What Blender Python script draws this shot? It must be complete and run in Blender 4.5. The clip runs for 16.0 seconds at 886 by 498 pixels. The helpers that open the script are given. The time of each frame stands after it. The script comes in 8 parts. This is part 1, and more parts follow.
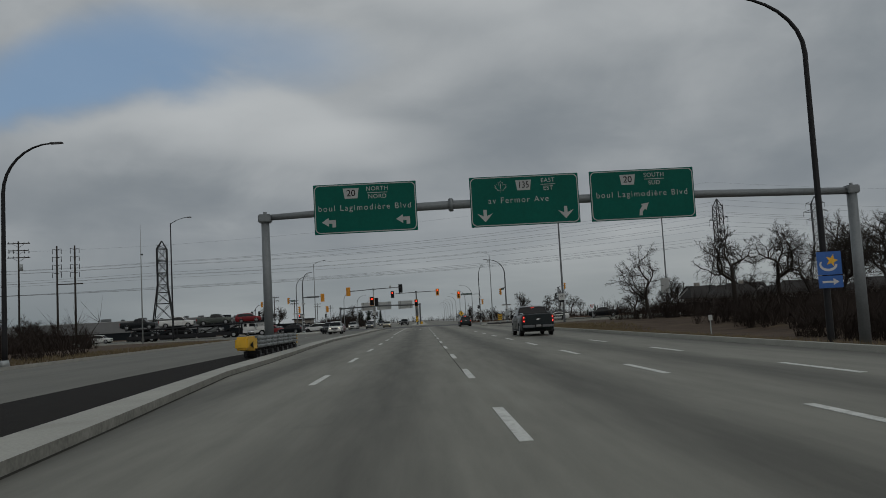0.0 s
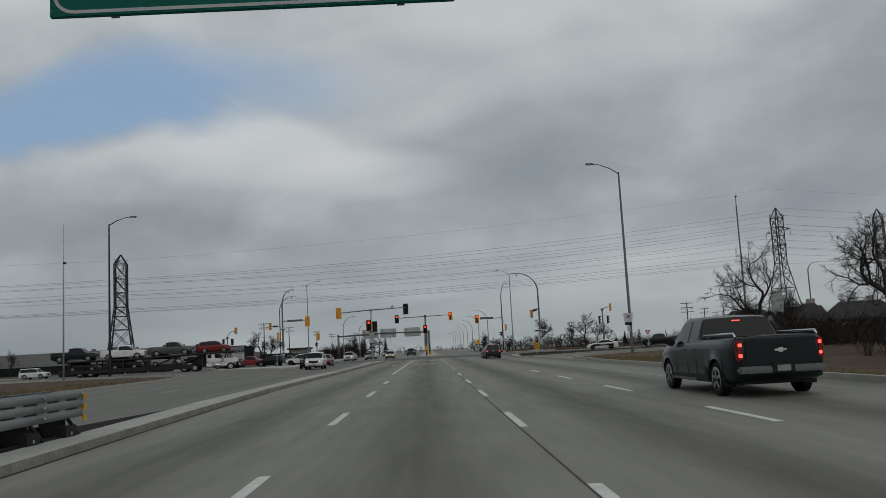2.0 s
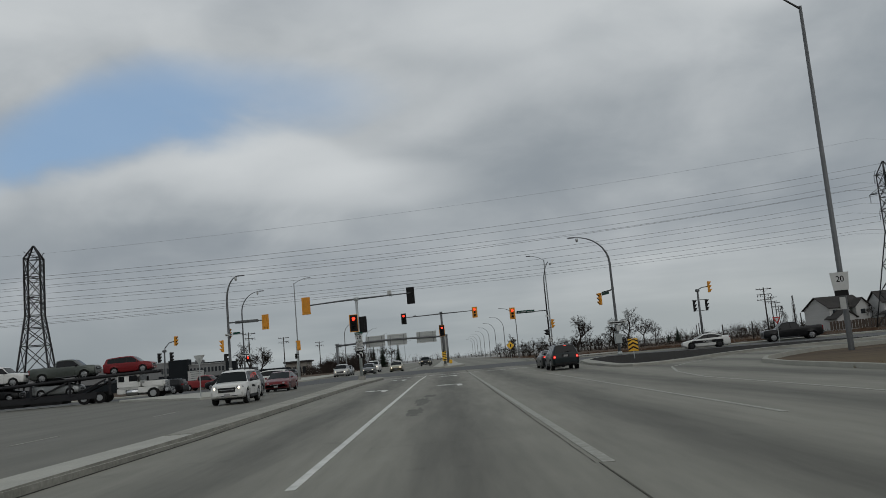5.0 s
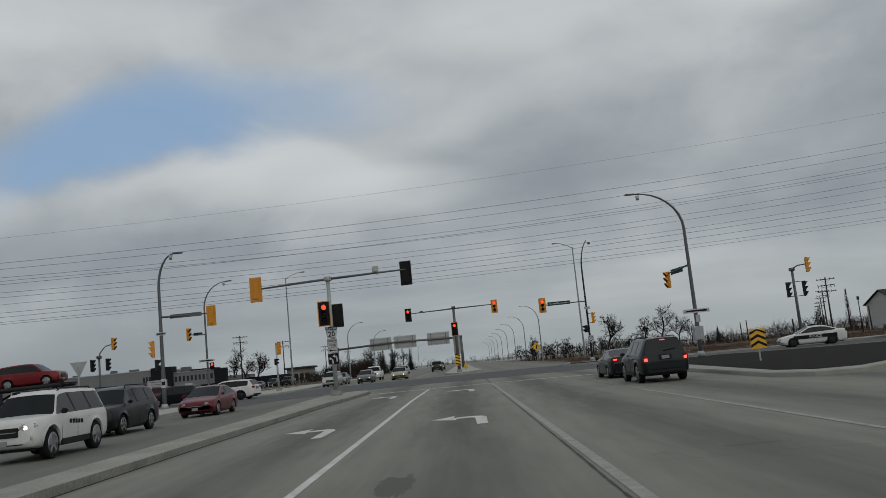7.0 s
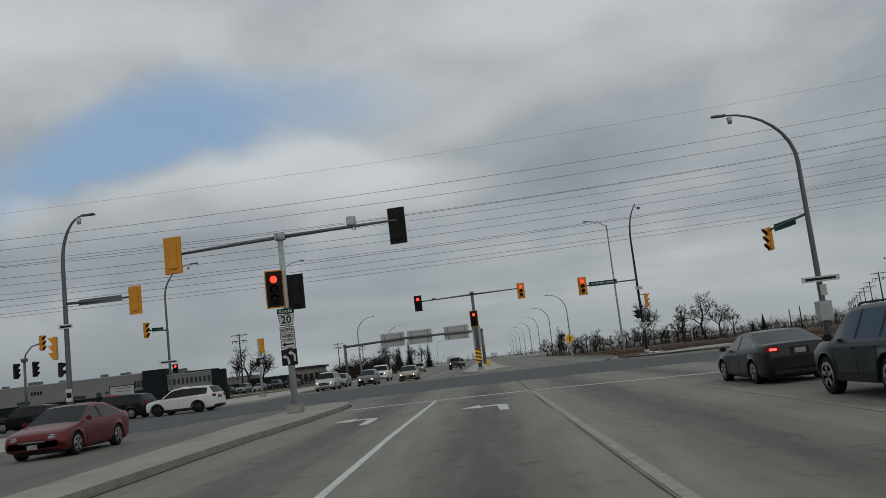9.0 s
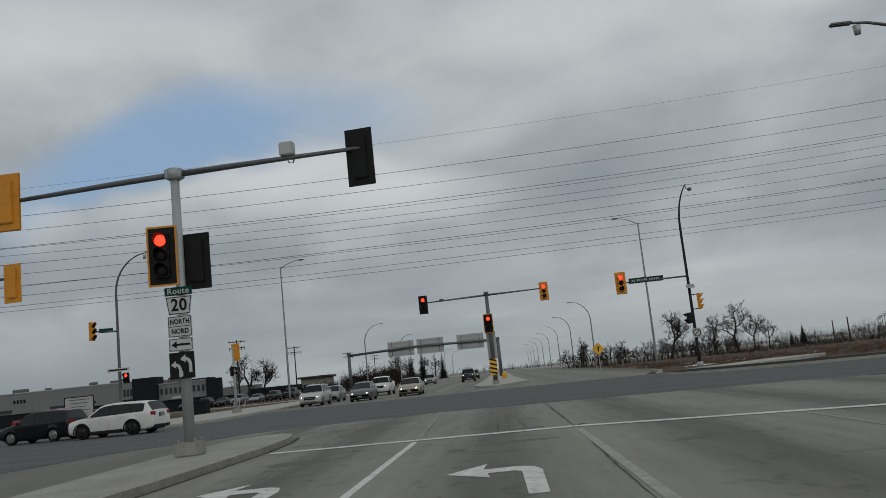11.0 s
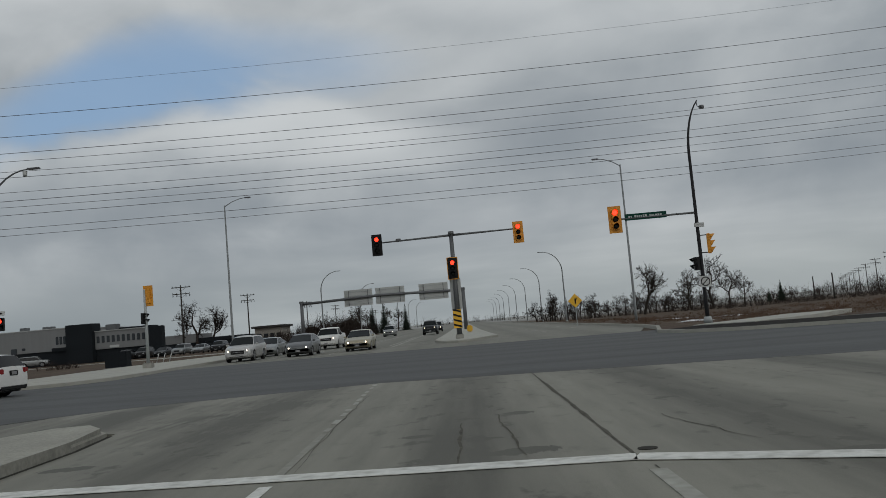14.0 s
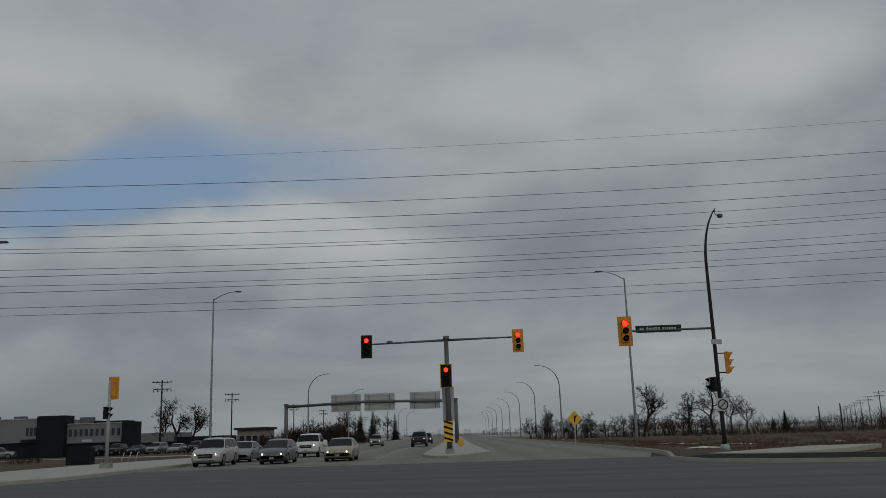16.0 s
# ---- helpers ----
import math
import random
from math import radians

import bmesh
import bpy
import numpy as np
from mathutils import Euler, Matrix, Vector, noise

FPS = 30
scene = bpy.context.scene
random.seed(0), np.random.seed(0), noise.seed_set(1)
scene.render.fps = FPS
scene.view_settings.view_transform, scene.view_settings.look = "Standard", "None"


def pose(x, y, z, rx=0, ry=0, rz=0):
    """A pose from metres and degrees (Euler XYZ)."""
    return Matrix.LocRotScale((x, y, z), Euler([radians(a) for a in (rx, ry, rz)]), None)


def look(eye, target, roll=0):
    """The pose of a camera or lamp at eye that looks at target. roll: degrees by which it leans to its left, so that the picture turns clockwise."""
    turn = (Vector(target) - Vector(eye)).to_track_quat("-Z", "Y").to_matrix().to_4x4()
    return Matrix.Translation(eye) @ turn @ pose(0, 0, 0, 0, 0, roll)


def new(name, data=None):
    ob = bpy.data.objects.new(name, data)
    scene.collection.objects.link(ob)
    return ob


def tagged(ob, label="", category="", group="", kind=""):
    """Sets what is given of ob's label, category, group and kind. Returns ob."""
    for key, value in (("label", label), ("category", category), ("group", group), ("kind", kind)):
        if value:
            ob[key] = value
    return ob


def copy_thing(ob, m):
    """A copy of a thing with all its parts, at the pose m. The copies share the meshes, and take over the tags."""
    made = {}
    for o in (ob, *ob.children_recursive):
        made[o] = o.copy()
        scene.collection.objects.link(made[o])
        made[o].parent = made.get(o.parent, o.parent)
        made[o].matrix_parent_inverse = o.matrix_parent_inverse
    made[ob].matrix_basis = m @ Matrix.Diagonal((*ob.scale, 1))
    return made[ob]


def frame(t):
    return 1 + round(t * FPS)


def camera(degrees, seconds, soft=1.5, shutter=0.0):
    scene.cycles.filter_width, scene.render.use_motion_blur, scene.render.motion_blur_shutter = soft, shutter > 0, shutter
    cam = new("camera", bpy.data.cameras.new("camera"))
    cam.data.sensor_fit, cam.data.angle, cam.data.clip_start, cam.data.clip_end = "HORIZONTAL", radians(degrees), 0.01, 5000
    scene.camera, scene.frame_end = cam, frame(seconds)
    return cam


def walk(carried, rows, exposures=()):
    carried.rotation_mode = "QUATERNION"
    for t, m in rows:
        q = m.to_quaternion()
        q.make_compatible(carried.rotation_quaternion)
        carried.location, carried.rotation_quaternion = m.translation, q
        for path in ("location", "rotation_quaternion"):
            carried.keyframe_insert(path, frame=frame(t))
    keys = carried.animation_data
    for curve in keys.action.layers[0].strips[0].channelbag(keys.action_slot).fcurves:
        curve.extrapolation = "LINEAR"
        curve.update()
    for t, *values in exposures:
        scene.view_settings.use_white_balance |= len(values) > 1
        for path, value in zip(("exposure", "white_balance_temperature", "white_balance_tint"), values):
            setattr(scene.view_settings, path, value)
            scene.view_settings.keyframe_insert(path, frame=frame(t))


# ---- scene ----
cam = camera(55.8, 16.0, soft=0.85)
PATH = [
    (0, (0.74, 0.183, 1.293), (0.8, 2.176, 1.459), -3.1),
    (0.5, (0.635, 8.472, 1.307), (0.691, 10.463, 1.488), -2.5),
    (1, (0.462, 16.459, 1.319), (0.518, 18.448, 1.514), -2.8),
    (1.5, (0.34, 24.201, 1.342), (0.392, 26.189, 1.554), -3.0),
    (2, (0.236, 31.68, 1.366), (0.282, 33.666, 1.602), -3.1),
    (2.5, (0.149, 38.89, 1.4), (0.188, 40.874, 1.653), -3.4),
    (3, (0.12, 45.94, 1.382), (0.155, 47.924, 1.632), -3.5),
    (3.2, (0.139, 48.613, 1.365), (0.16, 50.596, 1.62), -3.6),
    (5.3, (-0.041, 75.491, 1.407), (-0.028, 77.474, 1.664), -5.3),
    (5.5, (0.123, 77.839, 1.429), (0.122, 79.822, 1.692), -5.1),
    (6, (0.144, 83.486, 1.391), (0.141, 85.468, 1.659), -5.2),
    (6.5, (0.165, 88.729, 1.395), (0.15, 90.712, 1.656), -5.3),
    (7, (0.202, 93.702, 1.388), (0.184, 95.684, 1.657), -5.7),
    (7.5, (0.194, 98.363, 1.386), (0.165, 100.343, 1.669), -5.8),
    (8, (0.181, 102.676, 1.4), (0.141, 104.656, 1.686), -6.1),
    (8.5, (0.106, 106.684, 1.402), (0.054, 108.666, 1.664), -6.6),
    (10.8, (0.238, 121.847, 1.395), (0.138, 123.822, 1.688), -6.0),
    (11, (0.231, 122.822, 1.407), (0.129, 124.797, 1.702), -6.0),
    (11.5, (0.23, 125.257, 1.431), (0.114, 127.231, 1.734), -5.6),
    (12, (0.208, 127.397, 1.416), (0.085, 129.371, 1.711), -5.0),
    (12.5, (0.191, 129.271, 1.402), (0.055, 131.25, 1.659), -4.2),
    (13, (0.185, 130.92, 1.373), (0.044, 132.904, 1.581), -4.5),
    (13.1, (0.19, 131.206, 1.376), (0.051, 133.191, 1.560), -4.6),
    (13.2, (0.195, 131.492, 1.379), (0.063, 133.478, 1.561), -4.7),
    (13.3, (0.199, 131.777, 1.383), (0.111, 133.766, 1.563), -4.9),
    (13.4, (0.204, 132.063, 1.386), (0.149, 134.053, 1.563), -5.0),
    (13.5, (0.209, 132.349, 1.389), (0.156, 134.34, 1.564), -5.1),
    (14, (0.209, 133.568, 1.403), (0.174, 135.56, 1.578), -5.0),
    (14.3, (0.205, 134.224, 1.407), (0.213, 136.212, 1.59), -4.7),
    (14.5, (0.203, 134.661, 1.409), (0.233, 136.646, 1.647), -3.0),
    (14.6, (0.197, 134.864, 1.42), (0.22, 136.844, 1.708), -2.9),
    (14.7, (0.191, 135.067, 1.431), (0.209, 137.042, 1.774), -2.8),
    (14.8, (0.185, 135.269, 1.441), (0.201, 137.241, 1.807), -2.7),
    (14.9, (0.179, 135.472, 1.452), (0.195, 137.439, 1.828), -2.6),
    (15, (0.173, 135.675, 1.463), (0.189, 137.637, 1.849), -2.5),
    (15.1, (0.175, 135.842, 1.476), (0.189, 137.802, 1.874), -2.5),
    (15.2, (0.178, 136.008, 1.489), (0.189, 137.967, 1.902), -2.5),
    (15.3, (0.18, 136.175, 1.501), (0.19, 138.131, 1.927), -2.5),
    (15.4, (0.183, 136.341, 1.514), (0.19, 138.296, 1.945), -2.5),
    (15.5, (0.185, 136.508, 1.527), (0.19, 138.461, 1.959), -2.5),
    (16, (0.195, 137.164, 1.457), (0.182, 139.116, 1.888), -2.0),
]
walk(cam, [(t, look(eye, target, roll)) for t, eye, target, roll in PATH],
     [(0, -0.16), (1.0, -0.16), (1.5, -0.06), (2.0, 0.16), (2.5, 0.19), (3.2, 0.24), (5.5, 0.22), (12.5, 0.2), (14.0, 0.19), (14.5, 0.16), (15.0, -0.06), (16.0, -0.24)])

# ---- world and light ----
world = bpy.data.worlds.new("overcast_sky")
scene.world = world
world.use_nodes = True
wn, wl = world.node_tree.nodes, world.node_tree.links
wn.clear()


def wmath(op, a, b=None, c=None, clamp=False):
    n = wn.new("ShaderNodeMath")
    n.operation, n.use_clamp = op, clamp
    for i, v in enumerate((a, b, c)):
        if v is None:
            continue
        if isinstance(v, (int, float)):
            n.inputs[i].default_value = v
        else:
            wl.new(v, n.inputs[i])
    return n.outputs[0]


def wrange(v, a, b, lo=0.0, hi=1.0):
    n = wn.new("ShaderNodeMapRange")
    n.interpolation_type = "SMOOTHSTEP"
    wl.new(v, n.inputs["Value"])
    n.inputs["From Min"].default_value, n.inputs["From Max"].default_value = a, b
    n.inputs["To Min"].default_value, n.inputs["To Max"].default_value = lo, hi
    return n.outputs["Result"]


def wmix(f, a, b):
    n = wn.new("ShaderNodeMix")
    n.data_type = "RGBA"
    for sock, v in ((n.inputs["Factor"], f), (n.inputs["A"], a), (n.inputs["B"], b)):
        if isinstance(v, (int, float)):
            sock.default_value = v
        elif isinstance(v, tuple):
            sock.default_value = (*v, 1)
        else:
            wl.new(v, sock)
    return n.outputs["Result"]


def wnoise(vec, scale, detail, rough, dist=0.0):
    n = wn.new("ShaderNodeTexNoise")
    wl.new(vec, n.inputs["Vector"])
    n.inputs["Scale"].default_value, n.inputs["Detail"].default_value = scale, detail
    n.inputs["Roughness"].default_value, n.inputs["Distortion"].default_value = rough, dist
    return n.outputs["Fac"]


SUN_ELEV, SUN_ROT = radians(24), radians(150)
sky = wn.new("ShaderNodeTexSky")
sky.sky_type, sky.sun_disc = "NISHITA", False
sky.sun_elevation, sky.sun_rotation = SUN_ELEV, SUN_ROT
coord = wn.new("ShaderNodeTexCoord")
sep = wn.new("ShaderNodeSeparateXYZ")
wl.new(coord.outputs["Generated"], sep.inputs[0])
dx, dy, dz = sep.outputs
hor = wmath("SQRT", wmath("ADD", wmath("MULTIPLY", dx, dx), wmath("MULTIPLY", dy, dy)))
el = wmath("DIVIDE", dz, wmath("MAXIMUM", hor, 0.05))          # tangent of the elevation
az = wmath("DIVIDE", dx, wmath("MAXIMUM", wmath("ABSOLUTE", dy), 0.05))
# cloud deck seen in perspective
deck = wmath("ADD", wmath("MAXIMUM", dz, 0.0), 0.12)
cv = wn.new("ShaderNodeCombineXYZ")
wl.new(wmath("DIVIDE", dx, deck), cv.inputs[0])
wl.new(wmath("DIVIDE", dy, deck), cv.inputs[1])
cv2 = wn.new("ShaderNodeCombineXYZ")
wl.new(az, cv2.inputs[0])
wl.new(wmath("MULTIPLY", el, 1.75), cv2.inputs[1])
wl.new(dy, cv2.inputs[2])
big = wnoise(cv2.outputs[0], 1.35, 3.0, 0.45, 0.15)
wisp = wnoise(cv2.outputs[0], 2.6, 5.0, 0.46, 0.35)
mid = wnoise(cv.outputs[0], 0.7, 3.5, 0.45, 0.3)
streak_v = wn.new("ShaderNodeCombineXYZ")
wl.new(az, streak_v.inputs[0])
wl.new(wmath("MULTIPLY", el, 7.0), streak_v.inputs[1])
streak = wnoise(streak_v.outputs[0], 1.5, 5.0, 0.5, 0.3)
lumps = wnoise(cv2.outputs[0], 6.5, 5.0, 0.52, 0.3)
tone = wmath("ADD", wmath("ADD", wmath("MULTIPLY", big, 0.26), wmath("MULTIPLY", wisp, 0.42)), wmath("MULTIPLY", mid, 0.10))
tone = wmath("ADD", tone, wmath("MULTIPLY", lumps, 0.24))
tone = wmath("ADD", tone, wrange(el, 0.22, 0.36, 0.055, 0.115))
tone = wmath("ADD", tone, wmath("MULTIPLY", wmath("SUBTRACT", streak, 0.5), wrange(el, 0.34, 0.10, 0.0, 0.34)))


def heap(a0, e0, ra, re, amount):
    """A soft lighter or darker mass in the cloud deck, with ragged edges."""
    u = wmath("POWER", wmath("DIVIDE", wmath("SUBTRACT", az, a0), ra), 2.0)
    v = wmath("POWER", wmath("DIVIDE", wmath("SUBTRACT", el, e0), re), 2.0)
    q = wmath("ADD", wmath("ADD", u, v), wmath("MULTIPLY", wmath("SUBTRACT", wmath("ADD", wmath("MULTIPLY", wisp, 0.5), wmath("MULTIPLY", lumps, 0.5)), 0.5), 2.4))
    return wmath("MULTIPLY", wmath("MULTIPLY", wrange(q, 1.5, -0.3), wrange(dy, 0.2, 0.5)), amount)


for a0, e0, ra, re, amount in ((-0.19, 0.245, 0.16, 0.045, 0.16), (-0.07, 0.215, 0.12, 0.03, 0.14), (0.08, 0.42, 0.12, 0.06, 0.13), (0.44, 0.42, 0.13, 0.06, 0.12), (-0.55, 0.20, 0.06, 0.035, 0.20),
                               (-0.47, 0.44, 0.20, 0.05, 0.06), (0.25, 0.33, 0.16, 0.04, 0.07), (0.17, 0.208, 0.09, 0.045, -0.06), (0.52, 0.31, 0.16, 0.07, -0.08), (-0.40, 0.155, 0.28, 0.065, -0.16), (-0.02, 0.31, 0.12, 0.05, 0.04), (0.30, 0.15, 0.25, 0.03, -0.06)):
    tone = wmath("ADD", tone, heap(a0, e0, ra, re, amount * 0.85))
over = wmath("MULTIPLY", wrange(el, 0.40, 0.52), wrange(dy, 0.2, 0.5))
grey = wrange(tone, 0.36, 0.80)
cloud = wmix(grey, (0.225, 0.254, 0.280), (0.487, 0.511, 0.523))
cloud = wmix(wmath("MULTIPLY", over, 0.35), cloud, (0.28, 0.315, 0.36))
# low band by the horizon: layered, slightly warmer
low = wmix(wrange(streak, 0.35, 0.68), (0.248, 0.279, 0.293), (0.422, 0.451, 0.456))
low = wmix(wmath("MULTIPLY", wrange(az, -0.12, -0.45), 0.9), low, (0.195, 0.226, 0.243))
low = wmix(wmath("MULTIPLY", wrange(az, -0.1, 0.35), 0.2), low, (0.525, 0.545, 0.525))
cloud = wmix(wrange(el, 0.13, 0.01), cloud, low)
# large heaped cloud: bright ragged top, greyer body below
puff = wnoise(cv2.outputs[0], 4.2, 5.0, 0.50, 0.2)
top_el = wmath("SUBTRACT", wmath("SUBTRACT", 0.298, wrange(az, -0.20, 0.02, 0.0, 0.085)), wrange(az, -0.27, -0.60, 0.0, 0.12))
depth = wmath("ADD", wmath("SUBTRACT", top_el, el), wmath("MULTIPLY", wmath("SUBTRACT", puff, 0.5), 0.20))
lit = wmath("MULTIPLY", wmath("MULTIPLY", wrange(depth, -0.03, 0.03), wrange(depth, 0.115, 0.0)), wmath("MULTIPLY", wrange(az, -0.62, -0.38), wrange(az, 0.06, -0.20)))
lit = wmath("MULTIPLY", lit, wrange(dy, 0.2, 0.5))
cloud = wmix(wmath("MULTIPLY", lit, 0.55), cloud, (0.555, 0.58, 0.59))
# opening with blue sky above it
hole = wmath("ADD", wmath("POWER", wmath("DIVIDE", wmath("SUBTRACT", az, -0.38), 0.30), 2.0),
             wmath("POWER", wmath("DIVIDE", wmath("SUBTRACT", wmath("ADD", el, wrange(az, -0.32, -0.62, 0.0, 0.115)), 0.325), 0.068), 2.0))
hole = wmath("ADD", hole, wmath("MULTIPLY", wmath("SUBTRACT", wmath("ADD", wmath("MULTIPLY", wisp, 0.6), wmath("MULTIPLY", puff, 0.4)), 0.5), 2.8))
hole = wmath("MULTIPLY", wmath("MULTIPLY", wrange(hole, 1.35, -0.1), wrange(dy, 0.2, 0.5)), wrange(depth, 0.03, -0.03))
bg_blue, bg_cloud = wn.new("ShaderNodeBackground"), wn.new("ShaderNodeBackground")
skycol = wmix(0.75, sky.outputs[0], (2.2, 3.55, 5.5))
wl.new(skycol, bg_blue.inputs[0])
bg_blue.inputs[1].default_value = 0.088
wl.new(cloud, bg_cloud.inputs[0])
bg_cloud.inputs[1].default_value = 1.0
mixs = wn.new("ShaderNodeMixShader")
wl.new(wmath("MULTIPLY", hole, 0.85), mixs.inputs[0])
wl.new(bg_cloud.outputs[0], mixs.inputs[1])
wl.new(bg_blue.outputs[0], mixs.inputs[2])
wout = wn.new("ShaderNodeOutputWorld")
wl.new(mixs.outputs[0], wout.inputs[0])

sun_data = bpy.data.lights.new("sun", "SUN")
sun_data.energy, sun_data.angle, sun_data.color = 0.5, radians(80), (1.0, 0.96, 0.90)
sun = new("sun", sun_data)
sun.matrix_world = look((60, -100, 60), (0, 0, 0))

# ---- materials ----


def mat(name, base, rough=0.6, metal=0.0, var=0.12, scale=3.0, fine=40.0, bump=0.0, emit=None, power=0.0, spec=None, streak=None, island=False, obj_rand=0.0):
    """A surface with two scales of variation in colour and a fine relief."""
    m = bpy.data.materials.new(name)
    m.use_nodes = True
    n, l = m.node_tree.nodes, m.node_tree.links
    b = n["Principled BSDF"]
    b.inputs["Roughness"].default_value, b.inputs["Metallic"].default_value = rough, metal
    if spec is None and rough >= 0.84:
        spec = 0.15
    if spec is not None:
        b.inputs["Specular IOR Level"].default_value = spec
    if emit:
        b.inputs["Emission Color"].default_value, b.inputs["Emission Strength"].default_value = (*emit, 1), power
    tc = n.new("ShaderNodeTexCoord")
    mp = n.new("ShaderNodeMapping")
    l.new(tc.outputs["Object"], mp.inputs[0])
    if streak:
        mp.inputs["Scale"].default_value = streak
    a, c = n.new("ShaderNodeTexNoise"), n.new("ShaderNodeTexNoise")
    for t, s in ((a, scale), (c, fine)):
        l.new(mp.outputs[0], t.inputs["Vector"])
        t.inputs["Scale"].default_value, t.inputs["Detail"].default_value = s, 5.0
    add = n.new("ShaderNodeMath")
    add.operation = "ADD"
    l.new(a.outputs["Fac"], add.inputs[0])
    l.new(c.outputs["Fac"], add.inputs[1])
    last = add.outputs[0]
    if obj_rand:
        oi = n.new("ShaderNodeObjectInfo")
        mu = n.new("ShaderNodeMath")
        mu.operation, mu.inputs[1].default_value = "MULTIPLY_ADD", obj_rand
        l.new(oi.outputs["Random"], mu.inputs[0])
        l.new(last, mu.inputs[2])
        last = mu.outputs[0]
    r = n.new("ShaderNodeMapRange")
    l.new(last, r.inputs["Value"])
    r.inputs["From Min"].default_value, r.inputs["From Max"].default_value = 0.6, 1.4
    mix = n.new("ShaderNodeMix")
    mix.data_type = "RGBA"
    l.new(r.outputs[0], mix.inputs["Factor"])
    mix.inputs["A"].default_value = (*[max(0, v * (1 - var)) for v in base], 1)
    mix.inputs["B"].default_value = (*[min(1, v * (1 + var)) for v in base], 1)
    l.new(mix.outputs["Result"], b.inputs["Base Color"])
    if bump:
        bp = n.new("ShaderNodeBump")
        bp.inputs["Strength"].default_value, bp.inputs["Distance"].default_value = bump, 0.01
        l.new(c.outputs["Fac"], bp.inputs["Height"])
        l.new(bp.outputs[0], b.inputs["Normal"])
    return m


def road_mat(name, base, track=0.0, origin=0.0, pitch=3.62, dark=0.75, joint=0.0, spills=()):
    """Pavement with aggregate, broad stains, and polished wheel tracks along its length (local y)."""
    m = mat(name, base, 0.78, var=0.10, scale=0.35, fine=55.0, bump=0.25)
    n, l = m.node_tree.nodes, m.node_tree.links
    b = n["Principled BSDF"]
    src = b.inputs["Base Color"].links[0].from_socket
    tc = n.new("ShaderNodeTexCoord")
    sp = n.new("ShaderNodeSeparateXYZ")
    l.new(tc.outputs["Object"], sp.inputs[0])

    def mth(op, a, b2=None, c2=None):
        k = n.new("ShaderNodeMath")
        k.operation = op
        for i, v in enumerate((a, b2, c2)):
            if v is None:
                continue
            if isinstance(v, (int, float)):
                k.inputs[i].default_value = v
            else:
                l.new(v, k.inputs[i])
        return k.outputs[0]

    # patches stretched along the driving direction
    mp = n.new("ShaderNodeMapping")
    mp.inputs["Scale"].default_value = (1.0, 0.06, 1.0)
    l.new(tc.outputs["Object"], mp.inputs[0])
    nz = n.new("ShaderNodeTexNoise")
    l.new(mp.outputs[0], nz.inputs["Vector"])
    nz.inputs["Scale"].default_value, nz.inputs["Detail"].default_value = 0.9, 6.0
    st = n.new("ShaderNodeTexNoise")
    l.new(tc.outputs["Object"], st.inputs["Vector"])
    st.inputs["Scale"].default_value, st.inputs["Detail"].default_value = 0.6, 8.0
    st.inputs["Roughness"].default_value = 0.65
    ph = mth("MULTIPLY", mth("SUBTRACT", sp.outputs[0], origin), 2 * math.pi / pitch)
    # oil band in the middle of each lane
    band = mth("POWER", mth("MULTIPLY_ADD", mth("COSINE", ph), -0.5, 0.5), 2.0)
    amt = mth("ADD", mth("MULTIPLY", band, track), mth("MULTIPLY", mth("SUBTRACT", nz.outputs["Fac"], 0.45), 0.9))
    spot = n.new("ShaderNodeMapRange")
    l.new(st.outputs["Fac"], spot.inputs["Value"])
    spot.inputs["From Min"].default_value, spot.inputs["From Max"].default_value = 0.62, 0.72
    amt = mth("ADD", amt, mth("MULTIPLY", spot.outputs[0], 0.35))
    if joint:
        mp2 = n.new("ShaderNodeMapping")
        mp2.inputs["Scale"].default_value = (1.9, 1.1, 1.0)
        l.new(tc.outputs["Object"], mp2.inputs[0])
        s2 = n.new("ShaderNodeTexNoise")
        l.new(mp2.outputs[0], s2.inputs["Vector"])
        s2.inputs["Scale"].default_value, s2.inputs["Detail"].default_value, s2.inputs["Roughness"].default_value = 1.3, 6.0, 0.62
        r2 = n.new("ShaderNodeMapRange")
        l.new(s2.outputs["Fac"], r2.inputs["Value"])
        r2.inputs["From Min"].default_value, r2.inputs["From Max"].default_value = 0.57, 0.66
        yz = n.new("ShaderNodeMapRange")
        yz.interpolation_type = "SMOOTHSTEP"
        l.new(sp.outputs[1], yz.inputs["Value"])
        yz.inputs["From Min"].default_value, yz.inputs["From Max"].default_value = joint, joint + 20
        amt = mth("ADD", amt, mth("MULTIPLY", mth("MULTIPLY", r2.outputs[0], yz.outputs[0]), mth("ADD", mth("MULTIPLY", band, 0.7), 0.35)))
    # long drips and smears along the lanes
    mp3 = n.new("ShaderNodeMapping")
    mp3.inputs["Scale"].default_value = (2.6, 0.22, 1.0)
    l.new(tc.outputs["Object"], mp3.inputs[0])
    s3 = n.new("ShaderNodeTexNoise")
    l.new(mp3.outputs[0], s3.inputs["Vector"])
    s3.inputs["Scale"].default_value, s3.inputs["Detail"].default_value, s3.inputs["Roughness"].default_value = 1.0, 7.0, 0.6
    amt = mth("ADD", amt, mth("MULTIPLY", mth("SUBTRACT", s3.outputs["Fac"], 0.48), 1.5))
    # spilled patches with ragged edges
    s4 = n.new("ShaderNodeTexNoise")
    l.new(mp3.outputs[0], s4.inputs["Vector"])
    s4.inputs["Scale"].default_value, s4.inputs["Detail"].default_value, s4.inputs["Roughness"].default_value = 2.4, 8.0, 0.7
